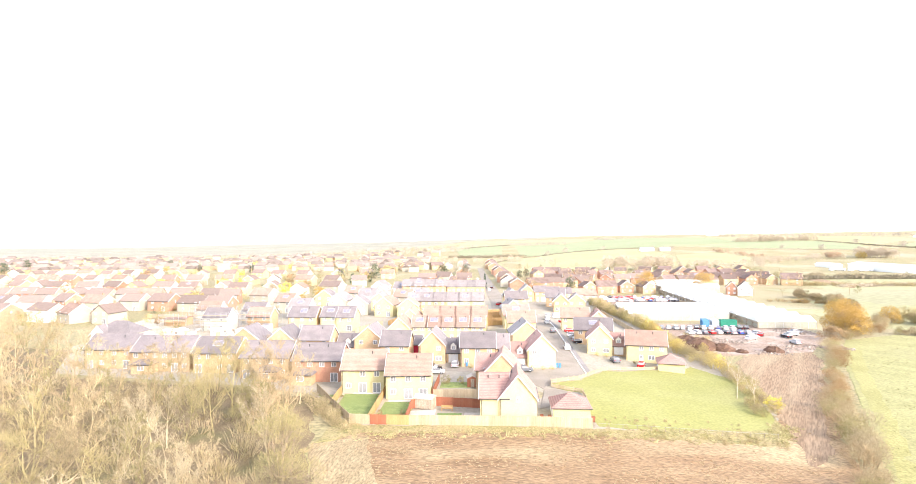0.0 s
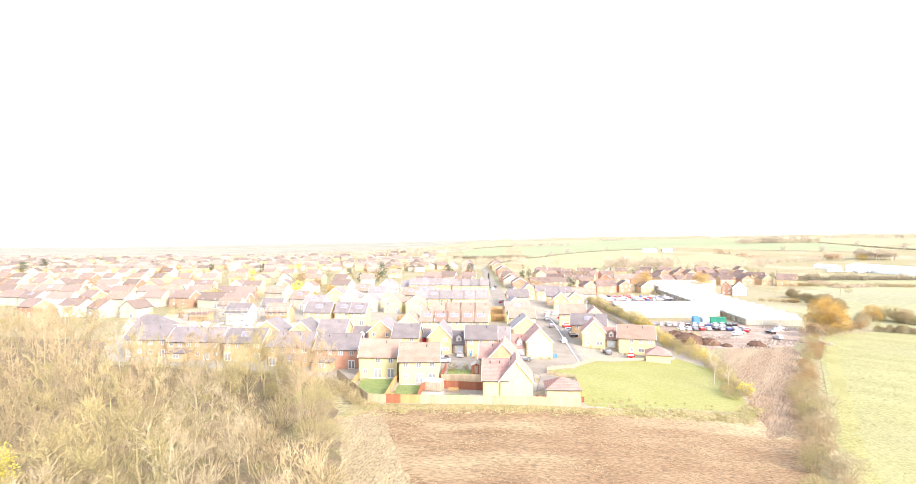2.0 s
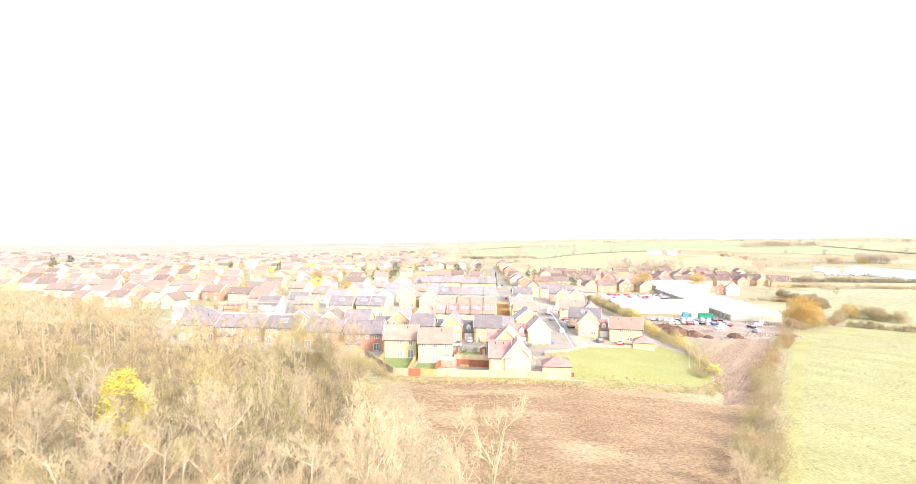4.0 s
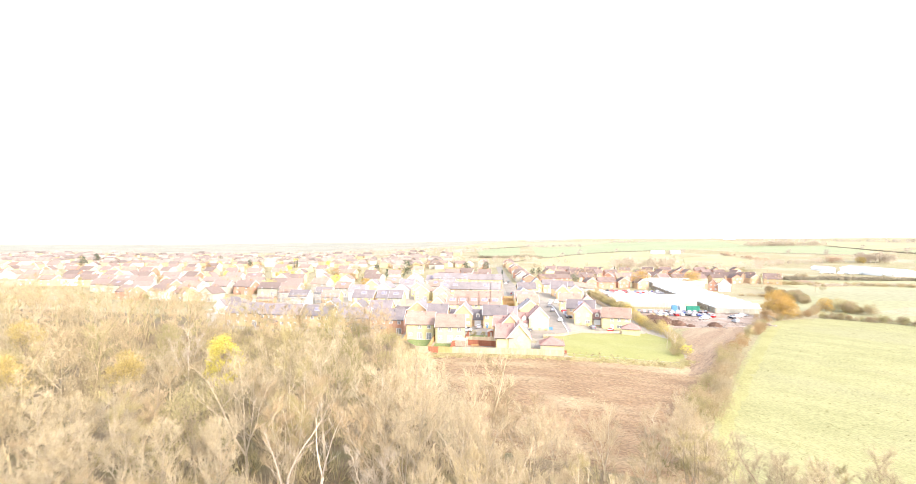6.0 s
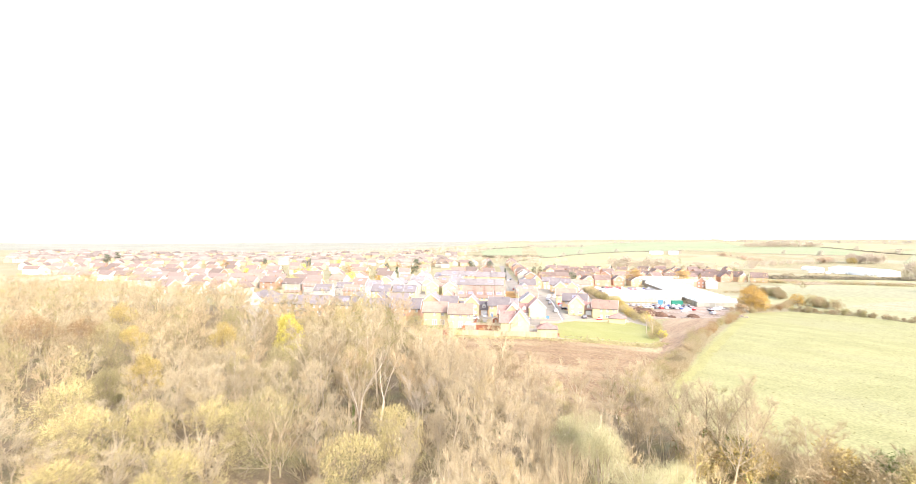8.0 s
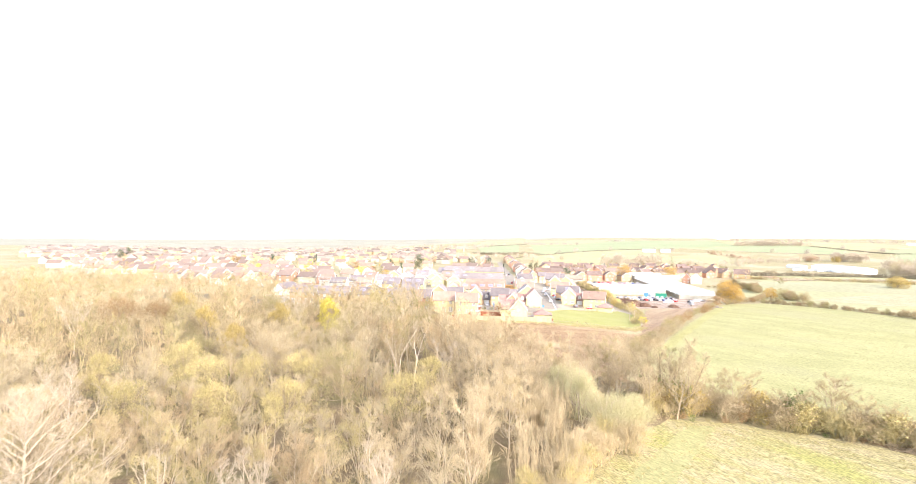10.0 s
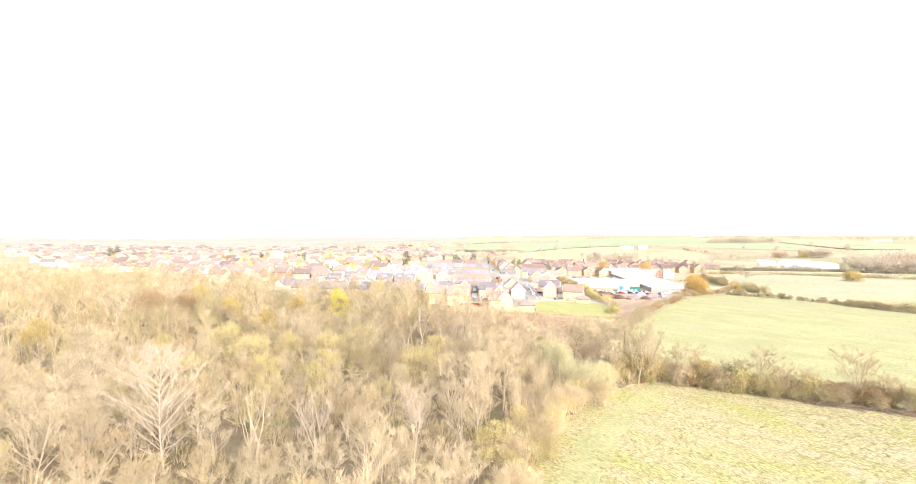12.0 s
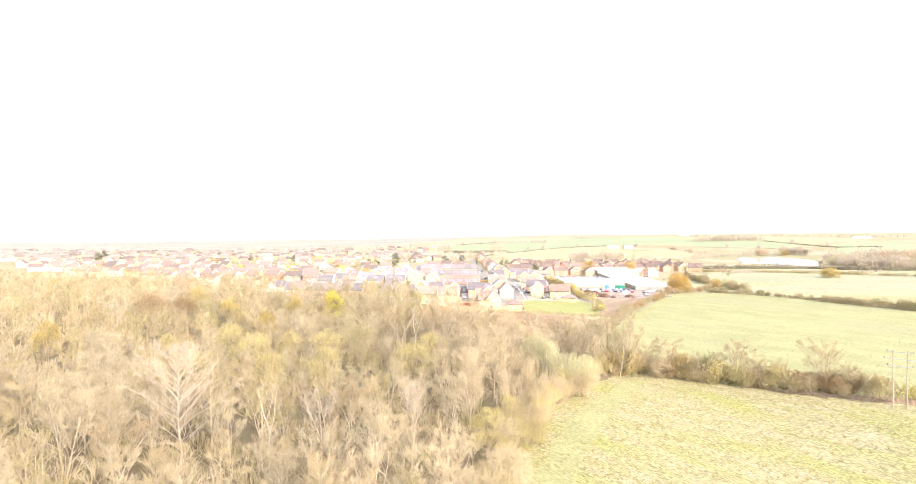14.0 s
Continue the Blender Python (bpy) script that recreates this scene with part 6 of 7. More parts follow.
# undergrowth in the wood
def bush_shape(seed, r, h, n, tw=0.03, leaves=0, leaf=0.16):
    """A dome of shoots that fan out from the ground, with or without leaves."""
    rn, g = random.Random(seed), Geo()
    for i in range(n):
        a, q = rn.uniform(0, 6.283), math.sqrt(rn.random())
        tip = Vector((math.cos(a) * q * r, math.sin(a) * q * r, h * math.sqrt(max(0.05, 1 - 0.85 * q * q)) * rn.uniform(0.6, 1.05)))
        p = Vector((tip.x * 0.35, tip.y * 0.35, 0)).lerp(tip, rn.choice((0.0, 0.45, 0.6)))
        for _ in range(2):
            g.blade(p, tip + Vector((rn.gauss(0, 0.2), rn.gauss(0, 0.2), rn.gauss(0, 0.15))), tw * rn.uniform(0.7, 1.2), rn)
    for _ in range(leaves):
        a, q = rn.uniform(0, 6.283), math.sqrt(rn.random())
        g.leaf(Vector((math.cos(a) * q * r, math.sin(a) * q * r, h * math.sqrt(max(0.05, 1 - 0.85 * q * q)) * rn.uniform(0.35, 1.0))), leaf, rn)
    return g


under = {"tan": [], "rust": [], "olive": []}
for _ in range(2600):
    x, y = rng.uniform(-170, 36), rng.uniform(-112, 112)
    if inside(x, y, WOOD):
        under["tan" if x > -14 and y > -60 else rng.choice(["tan", "rust", "tan", "olive"])].append((rng.randrange(3), x, y, gz(x, y), rng.uniform(0, 6.3), rng.uniform(0.7, 1.5)))
for k, pl in under.items():
    many("undergrowth", [bush_shape(300 + i, 2.4, 3.2, 42, 0.034) for i in range(3)], pl, M_BRAMBLE if k == "rust" else TWIG[k], "tangled leafless brambles and saplings under the trees", "undergrowth")


# ---- hedges and scrub ----
def hedge(pts, width, height, leaf_key, twig_key, seed, label, density=1.0, name="hedge", leaf=0.15, clump=1.6, leafage=36, fine=1):
    """A hedge: one thing with a twiggy part and a leafy part along a line."""
    rn = random.Random(seed)
    t = tagged(new(name), label, "hedge", "hedges")
    pl, pt = [], []
    for (x0, y0), (x1, y1) in zip(pts, pts[1:]):
        ln = math.hypot(x1 - x0, y1 - y0)
        for _ in range(int(ln * width / 2.6 * density) + 1):
            k, o = rn.random(), rn.uniform(-0.5, 0.5) * width
            x, y = x0 + (x1 - x0) * k - (y1 - y0) / ln * o, y0 + (y1 - y0) * k + (x1 - x0) / ln * o
            s = height / 2.2 * rn.uniform(0.6, 1.15) * (1 + 0.3 * noise.noise(Vector((x / 9, y / 9, 1))))
            pl.append((rn.randrange(3), x, y, gz(x, y) - 0.1, rn.uniform(0, 6.3), s))
            pt.append((rn.randrange(3), x, y, gz(x, y) - 0.1, rn.uniform(0, 6.3), s * 1.1))
    a = many("brush", [bush_shape(400 + i, clump, 2.2, 45 * fine, 0.05 / height if fine > 1 else 0.032) for i in range(3)], pt, TWIG[twig_key], "", "", "")
    b = many("foliage", [bush_shape(420 + i, clump, 2.2, 0, 0.03, leafage * fine, 0.3 / height if fine > 1 else leaf) for i in range(3)], pl, LEAF[leaf_key], "", "", "")
    a.parent = b.parent = t
    return t


def bush_row(pts, width, height, mix, seed, label, gap=2.2, detail=1500, wd=0.03, miss=0.0, name="hedge", wide=2.3):
    """A row of rounded bushes of several tints: one thing, a part for each tint."""
    rn = random.Random(seed)
    t = tagged(new(name), label, "hedge", "hedges")
    forms = {key: [both((shrub(600 + seed + i, 4.4, wide, 10, int(detail * 1.15), wd * 3.0 if key else 0.0, wd * 0.6), Geo())) for i in range(2)] for key in (True, False)}
    sets = {}
    for (x0, y0), (x1, y1) in zip(pts, pts[1:]):
        ln = math.hypot(x1 - x0, y1 - y0)
        n = max(1, round(ln / gap))
        for i in range(n):
            if rn.random() < miss:
                continue
            k, o = (i + rn.random()) / n, rn.uniform(-0.5, 0.5) * width
            x, y = x0 + (x1 - x0) * k - (y1 - y0) / ln * o, y0 + (y1 - y0) * k + (x1 - x0) / ln * o
            sets.setdefault(rn.choice(mix), []).append((rn.randrange(2), x, y, gz(x, y) - 0.15, rn.uniform(0, 6.3), height / 4.4 * rn.uniform(0.55, 1.2)))
    for tint, places in sets.items():
        m = TWIG[tint[:-5]] if tint.endswith("_twig") else LEAF[tint]
        many("bushes", forms[not tint.endswith("_twig")], places, m, "", "", "").parent = t
    return t


bush_row([(102.5, 178), (96, 163), (82, 140), (67, 112)], 4, 3.9, ("brown", "rust", "olive", "rust"), 1, "brown half-bare bushes in a gappy hedge beside the track", 2.0, 1100, miss=0.1, wide=2.7)
bush_row([(67, 112), (56, 86), (48.7, 70), (39.4, 50), (32.5, 32), (29, 14)], 5, 4.9, ("brown", "rust_twig", "grey_twig", "olive", "brown"), 2, "overgrown half-bare bushes between ploughed field and paddock", 2.3, 1100, miss=0.2, wide=2.7)
bush_row([(0.5, -112), (0.5, -86), (6, -62)], 5, 5.2, ("pale_twig", "tan_twig", "willow", "pale_twig", "tan_twig"), 41, "dense brown brush along the wood edge", 1.3, 1700, 0.019)
bush_row([(6, -62), (10, -50), (18, -38)], 5, 5.6, ("pale_twig", "tan_twig", "willow", "pale_twig"), 42, "dense tan brush along the wood edge", 1.3, 1700, 0.019)
bush_row([(25, -16.5), (34, -13.8), (42, -13), (50, -14.5), (56, -16.6)], 5.5, 6.9, ("brown", "gold", "tan_twig", "willow", "brown", "olive", "tan_twig", "rust", "green", "pale_twig"), 3, "thick hedge of brown, olive and russet bushes between meadows", 1.0, 1000, 0.045)
bush_row([(56, -16.6), (62, -19), (72, -23), (87, -28.5)], 5.5, 6.6, ("brown", "willow", "tan_twig", "rust", "olive_twig", "brown", "tan_twig", "pale_twig"), 4, "thick hedge of olive-brown bushes between meadows", 1.0, 1000, 0.045)
bush_row([(29, -18.6), (42, -16.8), (52, -18.2), (62, -22.5), (72, -26.5)], 1.5, 2.2, ("olive", "willow", "rust", "brown", "green"), 35, "low brambles and shrubs at the hedge foot", 2.4, 900, 0.024)
hedge([(90, -28.5), (102, -28), (125, -29)], 4, 3.2, "yellow", "olive", 5, "hedge with a few yellow leaves", 0.5)
bush_row([(137, 200), (163, 183), (180, 154)], 3, 3.8, ("brown", "tan_twig", "olive", "rust_twig"), 6, "low trimmed hedge along the paddock", 1.6, 600, 0.07)
bush_row([(180, 154), (200, 120), (246, 42), (285, -25)], 4.5, 5.6, ("brown", "olive", "olive_twig", "tan_twig", "brown"), 7, "low bushy hedge along the paddock", 1.7, 600, 0.075, 0.06, wide=2.7)
bush_row([(112, 190), (128, 200), (140, 212), (152, 232)], 4, 4.2, ("brown", "rust", "brown", "olive"), 8, "brown hedge behind the oak", 2.0, 700, 0.045)
bush_row([(44, 296), (46, 270), (50, 240), (53, 205)], 4, 5.2, ("willow", "gold", "willow", "tan_twig", "olive"), 9, "tall ragged hedge of yellow and tan bushes behind the estate", 1.5, 700, 0.045)
bush_row([(53, 205), (52, 180), (52, 160), (55, 142)], 5, 4.8, ("willow", "yellow", "willow", "tan_twig", "gold", "olive_twig"), 10, "tall yellow-leaved shrubs behind the houses", 1.6, 900, 0.036)
bush_row([(58, 186), (64, 176), (60, 168)], 5, 3.6, ("yellow", "willow", "gold"), 11, "bright yellow shrubs beside the earth mounds", 2.4, 900, 0.036)
bush_row([(56, 142), (55, 128), (51, 112), (49, 104)], 4, 3.2, ("olive", "olive_twig", "tan_twig", "brown", "willow"), 12, "dense scrub on the bank beside the green", 1.3, 1100, 0.03)
hedge([(-41, 104), (-33, 92), (-27, 86.5)], 4, 2.2, "olive", "tan", 12, "bramble bank outside the garden fence")
bush_row([(159, 230), (164, 211)], 5, 6.4, ("brown", "olive_twig", "rust_twig", "brown"), 13, "tall clump of brown hedge bushes in the pasture", 1.2, 700, 0.05)
bush_row([(166, 325), (168, 292), (158, 258)], 5, 6.2, ("olive", "brown", "rust_twig"), 14, "tall bushy hedge behind the oak", 1.8, 600, 0.07)
hedge([(200, 400), (290, 385), (400, 330)], 5, 3.5, "olive", "tan", 16, "thin leafless field hedge", 0.5)
hedge([(140, 300), (170, 288)], 4, 2.5, "orange", "rust", 17, "low reddish garden hedge")
for i, (a, b) in enumerate((((14, 87.2), (46, 89.8)), ((-28, 85), (14, 87.2)), ((-34, 76), (-26, 86)))):
    hedge([a, b], 2.2, 0.9, "willow", "tan", 30 + i, "fringe of dead weeds and long grass", 1.4, "weed_strip", 0.12, 1.0)
hedge([(16, 93), (44, 97)], 6, 0.8, "willow", "tan", 33, "patch of long dead grass and weeds on the green", 0.7, "weed_strip", 0.12, 1.0)

OT = "open-ground trees"
tree("oak_a", 118, 196, lambda: dome(500, 13.4, 7.4, 17, 11000, 0.5, 0.12, 0.4, 0.06, 0.2, True), M_BARK, LEAF["orange"], "broad oak in full golden-orange autumn leaf", OT)
tree("oak_b", 89.5, 352, lambda: dome(501, 14, 7, 12, 5000, 0.6, 0.11, 0.35, 0.12, 0.2, True), M_BARK, LEAF["orange"], "broad oak with orange leaves before brick houses", OT)
tree("oak_b", 129, 362, None, None, None, "", OT, 80, 0.9)
tree("oak_c", 153, 226, lambda: dome(502, 7, 4.2, 9, 3600, 0.45, 0.08, 0.25, 0.05, 0.2, True), M_BARK, LEAF["orange"], "small oak with rusty orange leaves", OT)
tree("oak_d", 287, 326, lambda: dome(503, 9.5, 7.6, 15, 5200, 0.7, 0.15, 0.3, 0.02, 0.25, True), M_BARK, LEAF["gold"], "wide yellow-leaved tree alone in a pasture", OT)
tree("rusty", 108, 186, lambda: leafy(504, 4.5, 4, 30, 44, 0.22, 0.2, 0.05), M_BARK, LEAF["rust"], "low russet thicket beside the oak", OT)
for i, (x, y, s) in enumerate(((48.5, 116, 1.0), (55, 137, 0.8), (49.5, 110, 0.9))):
    tree("birch", x, y, lambda: bare_tree(510, 8, 2.0, 7, 7, 10, 0.1, 0.4, 0.02), M_PALEBARK, TWIG["grey"], "slim bare birch with white stem", OT, i * 60, s)
tree("bank_yellow", 52.5, 108.5, lambda: leafy(512, 3.2, 1.8, 22, 40, 0.14, 0.1, 0.05), M_BARK, LEAF["yellow"], "small yellow-leaved bush on the bank", OT)
for i, (x, y, s) in enumerate(((43.5, -14, 1.1), (60, -17.5, 1.15), (78, -24, 1.3), (69, -21, 0.75), (52, -14.5, 0.75), (38, -13.5, 0.95), (56, -16.5, 0.8), (64.5, -19.5, 0.85), (82, -26.5, 0.8), (47, -13, 0.7))):
    tree("hedge_tree", x, y, lambda: grown(520, 8.6, 5.0, 4, 30, 9, 8, 0.17, 0.22, 0.008, 0.05, 2, 0.75, 0.12), M_LIGHTBARK, TWIG["tan"], "bare spreading tree in the hedge", OT, i * 77, s)
for i, (x, y, h, s) in enumerate(((-94.8, 394, 1, 1.0), (39.3, 327, 1, 0.72), (-45, 400, 1, 0.85), (-30, 430, 1, 0.8), (-20, 300, 1, 0.5), (12, 420, 1, 0.5), (18, 440, 1, 0.5), (-128, 420, 1, 0.6), (-470, 480, 1, 0.9), (-520, 560, 1, 0.9), (-300, 520, 1, 0.6), (-380, 600, 1, 0.7))):
    tree("pine", x, y, lambda: dome(530, 16, 5.2, 16, 2600, 0.8, 0.1, 0.3, 0.05, 0.25, True), M_BARK, LEAF["dark"], "dark green pine standing among houses", OT, i * 45, s)
for x, y, s in ((-238, 503, 0.6), (-242, 506, 0.5), (93, 489, 0.55), (-12, 335, 0.6)):
    tree("cypress", x, y, lambda: conifer(531, 17, 2.4), M_BARK, LEAF["dark"], "narrow dark cypress among houses", OT, 0, s)
rng = random.Random(31)
for k in ("yellow", "orange", "willow", "rust"):
    pl = []
    for _ in range(9):
        yy = rng.uniform(215, 620)
        xx = rng.uniform(-0.75 * (yy + 60), -100)
        pl.append((rng.randrange(2), xx, yy + 9, gz(xx, yy + 9), rng.uniform(0, 6.3), rng.uniform(0.6, 1.3)))
    many("garden_trees", [both(leafy(540 + q, 7, 3.4, 22, 22, 0.34)) for q in range(2)], pl, LEAF[k], f"far garden trees in {k} autumn leaf among houses".replace("willow", "pale"), "trees")
for tint, n in (("olive", 60), ("brown", 60), ("gold", 26), ("dark", 14)):
    pl = []
    for _ in range(n):
        yy = rng.uniform(196, 520)
        xx = rng.uniform(-0.9 * (yy + 60), -92)
        pl.append((rng.randrange(2), xx, yy, gz(xx, yy) - 0.1, rng.uniform(0, 6.3), rng.uniform(0.28, 0.8)))
    many("garden_trees", [both(dome(548 + q, 7.5, 3.4, 7, 330, 0.7, 0.13, 0.14, 0.04, 0.3, True)) for q in range(2)], pl, LEAF[tint], f"{tint} shrubs and hedges between older houses", "trees")
pl = []
for _ in range(90):
    xx, yy = rng.uniform(-110, 240), rng.uniform(325, 610)
    if abs(xx + 14) > 14:
        pl.append((0, xx, yy, gz(xx, yy), rng.uniform(0, 6.3), rng.uniform(0.6, 1.3)))
many("garden_trees", [both(bare_tree(560, 9, 3.8, 5, 5, 5, 0.14, 0.25, 0.09))], pl, TWIG["rust"], "far bare garden trees among village houses", "trees")

for tint, n in (("olive", 34), ("dark", 16), ("brown", 30)):
    pl = []
    while len(pl) < n:
        xx, yy = rng.uniform(-150, 235), rng.uniform(310, 580)
        if abs(xx + 14) > 16 and not (50 < xx < 140 and yy < 400):
            pl.append((rng.randrange(2), xx, yy, gz(xx, yy), rng.uniform(0, 6.3), rng.uniform(0.5, 1.0)))
    many("garden_trees", [both(dome(545 + q, 7.5, 3.2, 7, 420, 0.7, 0.13, 0.14, 0.06, 0.3, True)) for q in range(2)], pl, LEAF[tint], f"rounded {tint} trees in village gardens", "trees")

# far hedgerows, copses and tree belts
def far_shape(seed):
    """A bare tree for great distances: a stem and a bushel of coarse shoots."""
    rn, g = random.Random(seed), Geo()
    g.spike(Vector((0, 0, -0.5)), Vector((0, 0, 8)), 0.25)
    for i in range(150):
        v = Vector((rn.gauss(0, 1), rn.gauss(0, 1), rn.gauss(0.2, 1))).normalized() * (0.3 + 0.7 * rn.random() ** 0.5)
        o = Vector((v.x * 3.4, v.y * 3.4, 4.7 + v.z * 3.6))
        g.blade(o, o + Vector((v.x * 0.7 + rn.gauss(0, 0.55), v.y * 0.7 + rn.gauss(0, 0.55), v.z * 0.5 + rn.gauss(0.2, 0.5))), 0.2, rn)
    return g


far = [far_shape(570 + i) for i in range(3)]


def far_crown(seed):
    """A broad rounded crown of fine shoots in several lobes, bare down to a short stem."""
    rn, g = random.Random(seed), Geo()
    g.spike(Vector((0, 0, -0.5)), Vector((0, 0, 6)), 0.3)
    for _ in range(7):
        a, q = rn.uniform(0, 6.3), 2.6 * math.sqrt(rn.random())
        c, r = Vector((math.cos(a) * q, math.sin(a) * q, rn.uniform(2.6, 5.6))), rn.uniform(1.7, 2.7)
        for _ in range(72):
            v = Vector((rn.gauss(0, 1), rn.gauss(0, 1), rn.gauss(0.25, 1))).normalized() * r * (0.3 + 0.7 * rn.random() ** 0.5)
            o = c + v
            g.blade(o, o + Vector((v.x * 0.22 + rn.gauss(0, 0.35), v.y * 0.22 + rn.gauss(0, 0.35), v.z * 0.2 + rn.gauss(0.15, 0.35))), 0.13, rn)
    return g


crowns = [far_crown(590 + i) for i in range(3)]


def far_bush(seed):
    rn, g = random.Random(seed), Geo()
    for i in range(36):
        a, q, z = rn.uniform(0, 6.3), 4 * math.sqrt(rn.random()), rn.uniform(0.2, 3.4)
        o = Vector((math.cos(a) * q, math.sin(a) * q, z * (1 - q * q / 40)))
        g.blade(o, o + Vector((rn.gauss(0, 0.6), rn.gauss(0, 0.6), rn.uniform(0.6, 1.6))), 0.5, rn)
    return g


low = [far_bush(580 + i) for i in range(3)]


def belt(name, pts, n, width, size, material, label):
    rn, pl = random.Random(n), []
    if name == "far_hedgerow":
        n, width, size = n * 4, width * 0.5, size * 0.8
    for _ in range(n):
        k = rn.random() * (len(pts) - 1)
        i = int(k)
        x = pts[i][0] + (pts[i + 1][0] - pts[i][0]) * (k - i) + rn.uniform(-width, width)
        y = pts[i][1] + (pts[i + 1][1] - pts[i][1]) * (k - i) + rn.uniform(-width, width)
        pl.append((rn.randrange(3), x, y, gz(x, y) - 0.5, rn.uniform(0, 6.3), size * rn.uniform(0.6, 1.2)))
    many(name, low if name == "far_hedgerow" else crowns if name == "far_thicket" else far, pl, material, label, "trees")


# M_FARTAN and M_FARWOOD are lightened and greyed in place of distance haze
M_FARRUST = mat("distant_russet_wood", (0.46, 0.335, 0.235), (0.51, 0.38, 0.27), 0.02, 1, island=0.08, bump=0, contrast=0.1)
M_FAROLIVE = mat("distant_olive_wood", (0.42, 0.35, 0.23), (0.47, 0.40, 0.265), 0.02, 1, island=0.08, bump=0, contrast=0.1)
M_FARTAN = mat("hazed_tan_wood", (0.47, 0.395, 0.305), (0.52, 0.44, 0.34), 0.02, 1, island=0.08, bump=0, contrast=0.1)
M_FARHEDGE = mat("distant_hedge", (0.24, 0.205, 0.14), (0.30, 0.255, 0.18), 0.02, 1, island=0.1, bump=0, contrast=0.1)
M_FARWOOD = mat("hazed_bare_wood", (0.41, 0.345, 0.285), (0.46, 0.39, 0.325), 0.02, 1, island=0.1, bump=0, contrast=0.1)
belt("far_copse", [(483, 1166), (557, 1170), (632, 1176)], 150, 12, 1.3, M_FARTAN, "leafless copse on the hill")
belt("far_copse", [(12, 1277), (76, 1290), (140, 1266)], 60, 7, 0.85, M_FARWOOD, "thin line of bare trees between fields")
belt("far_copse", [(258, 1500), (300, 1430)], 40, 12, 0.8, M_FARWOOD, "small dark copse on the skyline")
belt("far_hedgerow", HEDGE_LINE, 110, 3, 0.75, M_FARHEDGE, "hedgerow climbing across far pastures")
belt("far_hedgerow", [(-75, 800), (-25, 782), (30, 824)], 44, 6, 1.3, M_FARHEDGE, "thick dark hedgerow behind the village")
belt("far_hedgerow", [(-95, 1130), (-38, 1206), (14, 1262)], 44, 4, 0.8, M_FARHEDGE, "hedgerow across far fields")
belt("far_hedgerow", [(632, 1166), (645, 1043), (655, 982), (674, 947), (760, 960)], 80, 4, 0.8, M_FARHEDGE, "hedgerow between green fields")
belt("far_hedgerow", [(331, 1068), (441, 981), (518, 946), (573, 918)], 60, 6, 0.7, M_FARTAN, "ragged hedgerow below the wheat")
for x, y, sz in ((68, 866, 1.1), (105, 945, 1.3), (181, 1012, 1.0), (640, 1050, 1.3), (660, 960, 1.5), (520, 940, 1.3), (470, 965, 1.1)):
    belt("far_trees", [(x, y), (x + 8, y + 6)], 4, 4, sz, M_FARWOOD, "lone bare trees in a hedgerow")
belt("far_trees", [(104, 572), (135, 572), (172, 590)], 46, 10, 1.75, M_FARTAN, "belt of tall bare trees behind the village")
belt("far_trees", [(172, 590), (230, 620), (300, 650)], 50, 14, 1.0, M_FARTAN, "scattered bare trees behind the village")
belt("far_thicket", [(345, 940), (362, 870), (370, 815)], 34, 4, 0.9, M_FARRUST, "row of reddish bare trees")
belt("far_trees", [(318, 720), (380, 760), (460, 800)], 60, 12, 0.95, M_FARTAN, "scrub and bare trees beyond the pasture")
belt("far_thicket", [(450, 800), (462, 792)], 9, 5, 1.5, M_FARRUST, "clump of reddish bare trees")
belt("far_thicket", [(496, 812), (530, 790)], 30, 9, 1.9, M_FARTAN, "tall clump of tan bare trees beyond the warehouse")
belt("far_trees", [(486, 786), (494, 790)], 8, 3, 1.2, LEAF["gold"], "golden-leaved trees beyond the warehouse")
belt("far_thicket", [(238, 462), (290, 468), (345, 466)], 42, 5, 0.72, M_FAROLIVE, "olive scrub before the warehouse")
belt("far_hedgerow", [(232, 452), (290, 456), (345, 456)], 40, 6, 1.2, M_FARHEDGE, "dark hedge before the warehouse")
belt("far_hedgerow", [(224, 383), (252, 389), (300, 396), (380, 400)], 46, 4, 0.8, M_FARTAN, "pale leafless field hedge")
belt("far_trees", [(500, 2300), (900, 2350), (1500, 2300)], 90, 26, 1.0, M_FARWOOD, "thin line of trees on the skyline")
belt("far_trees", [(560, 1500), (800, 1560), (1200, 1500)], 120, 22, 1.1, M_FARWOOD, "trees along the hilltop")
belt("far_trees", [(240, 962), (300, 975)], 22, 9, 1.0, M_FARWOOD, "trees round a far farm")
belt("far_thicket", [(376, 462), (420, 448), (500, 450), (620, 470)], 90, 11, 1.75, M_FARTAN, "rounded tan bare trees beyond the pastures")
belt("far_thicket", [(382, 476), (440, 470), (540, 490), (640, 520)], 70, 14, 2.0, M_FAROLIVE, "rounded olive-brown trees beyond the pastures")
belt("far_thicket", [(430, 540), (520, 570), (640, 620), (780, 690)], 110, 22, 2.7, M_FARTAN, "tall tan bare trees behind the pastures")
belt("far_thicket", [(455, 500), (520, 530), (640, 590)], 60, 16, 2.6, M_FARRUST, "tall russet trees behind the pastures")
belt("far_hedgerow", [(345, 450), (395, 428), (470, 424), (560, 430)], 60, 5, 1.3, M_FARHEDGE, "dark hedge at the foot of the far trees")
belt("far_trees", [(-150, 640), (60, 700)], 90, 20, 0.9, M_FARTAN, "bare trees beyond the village")
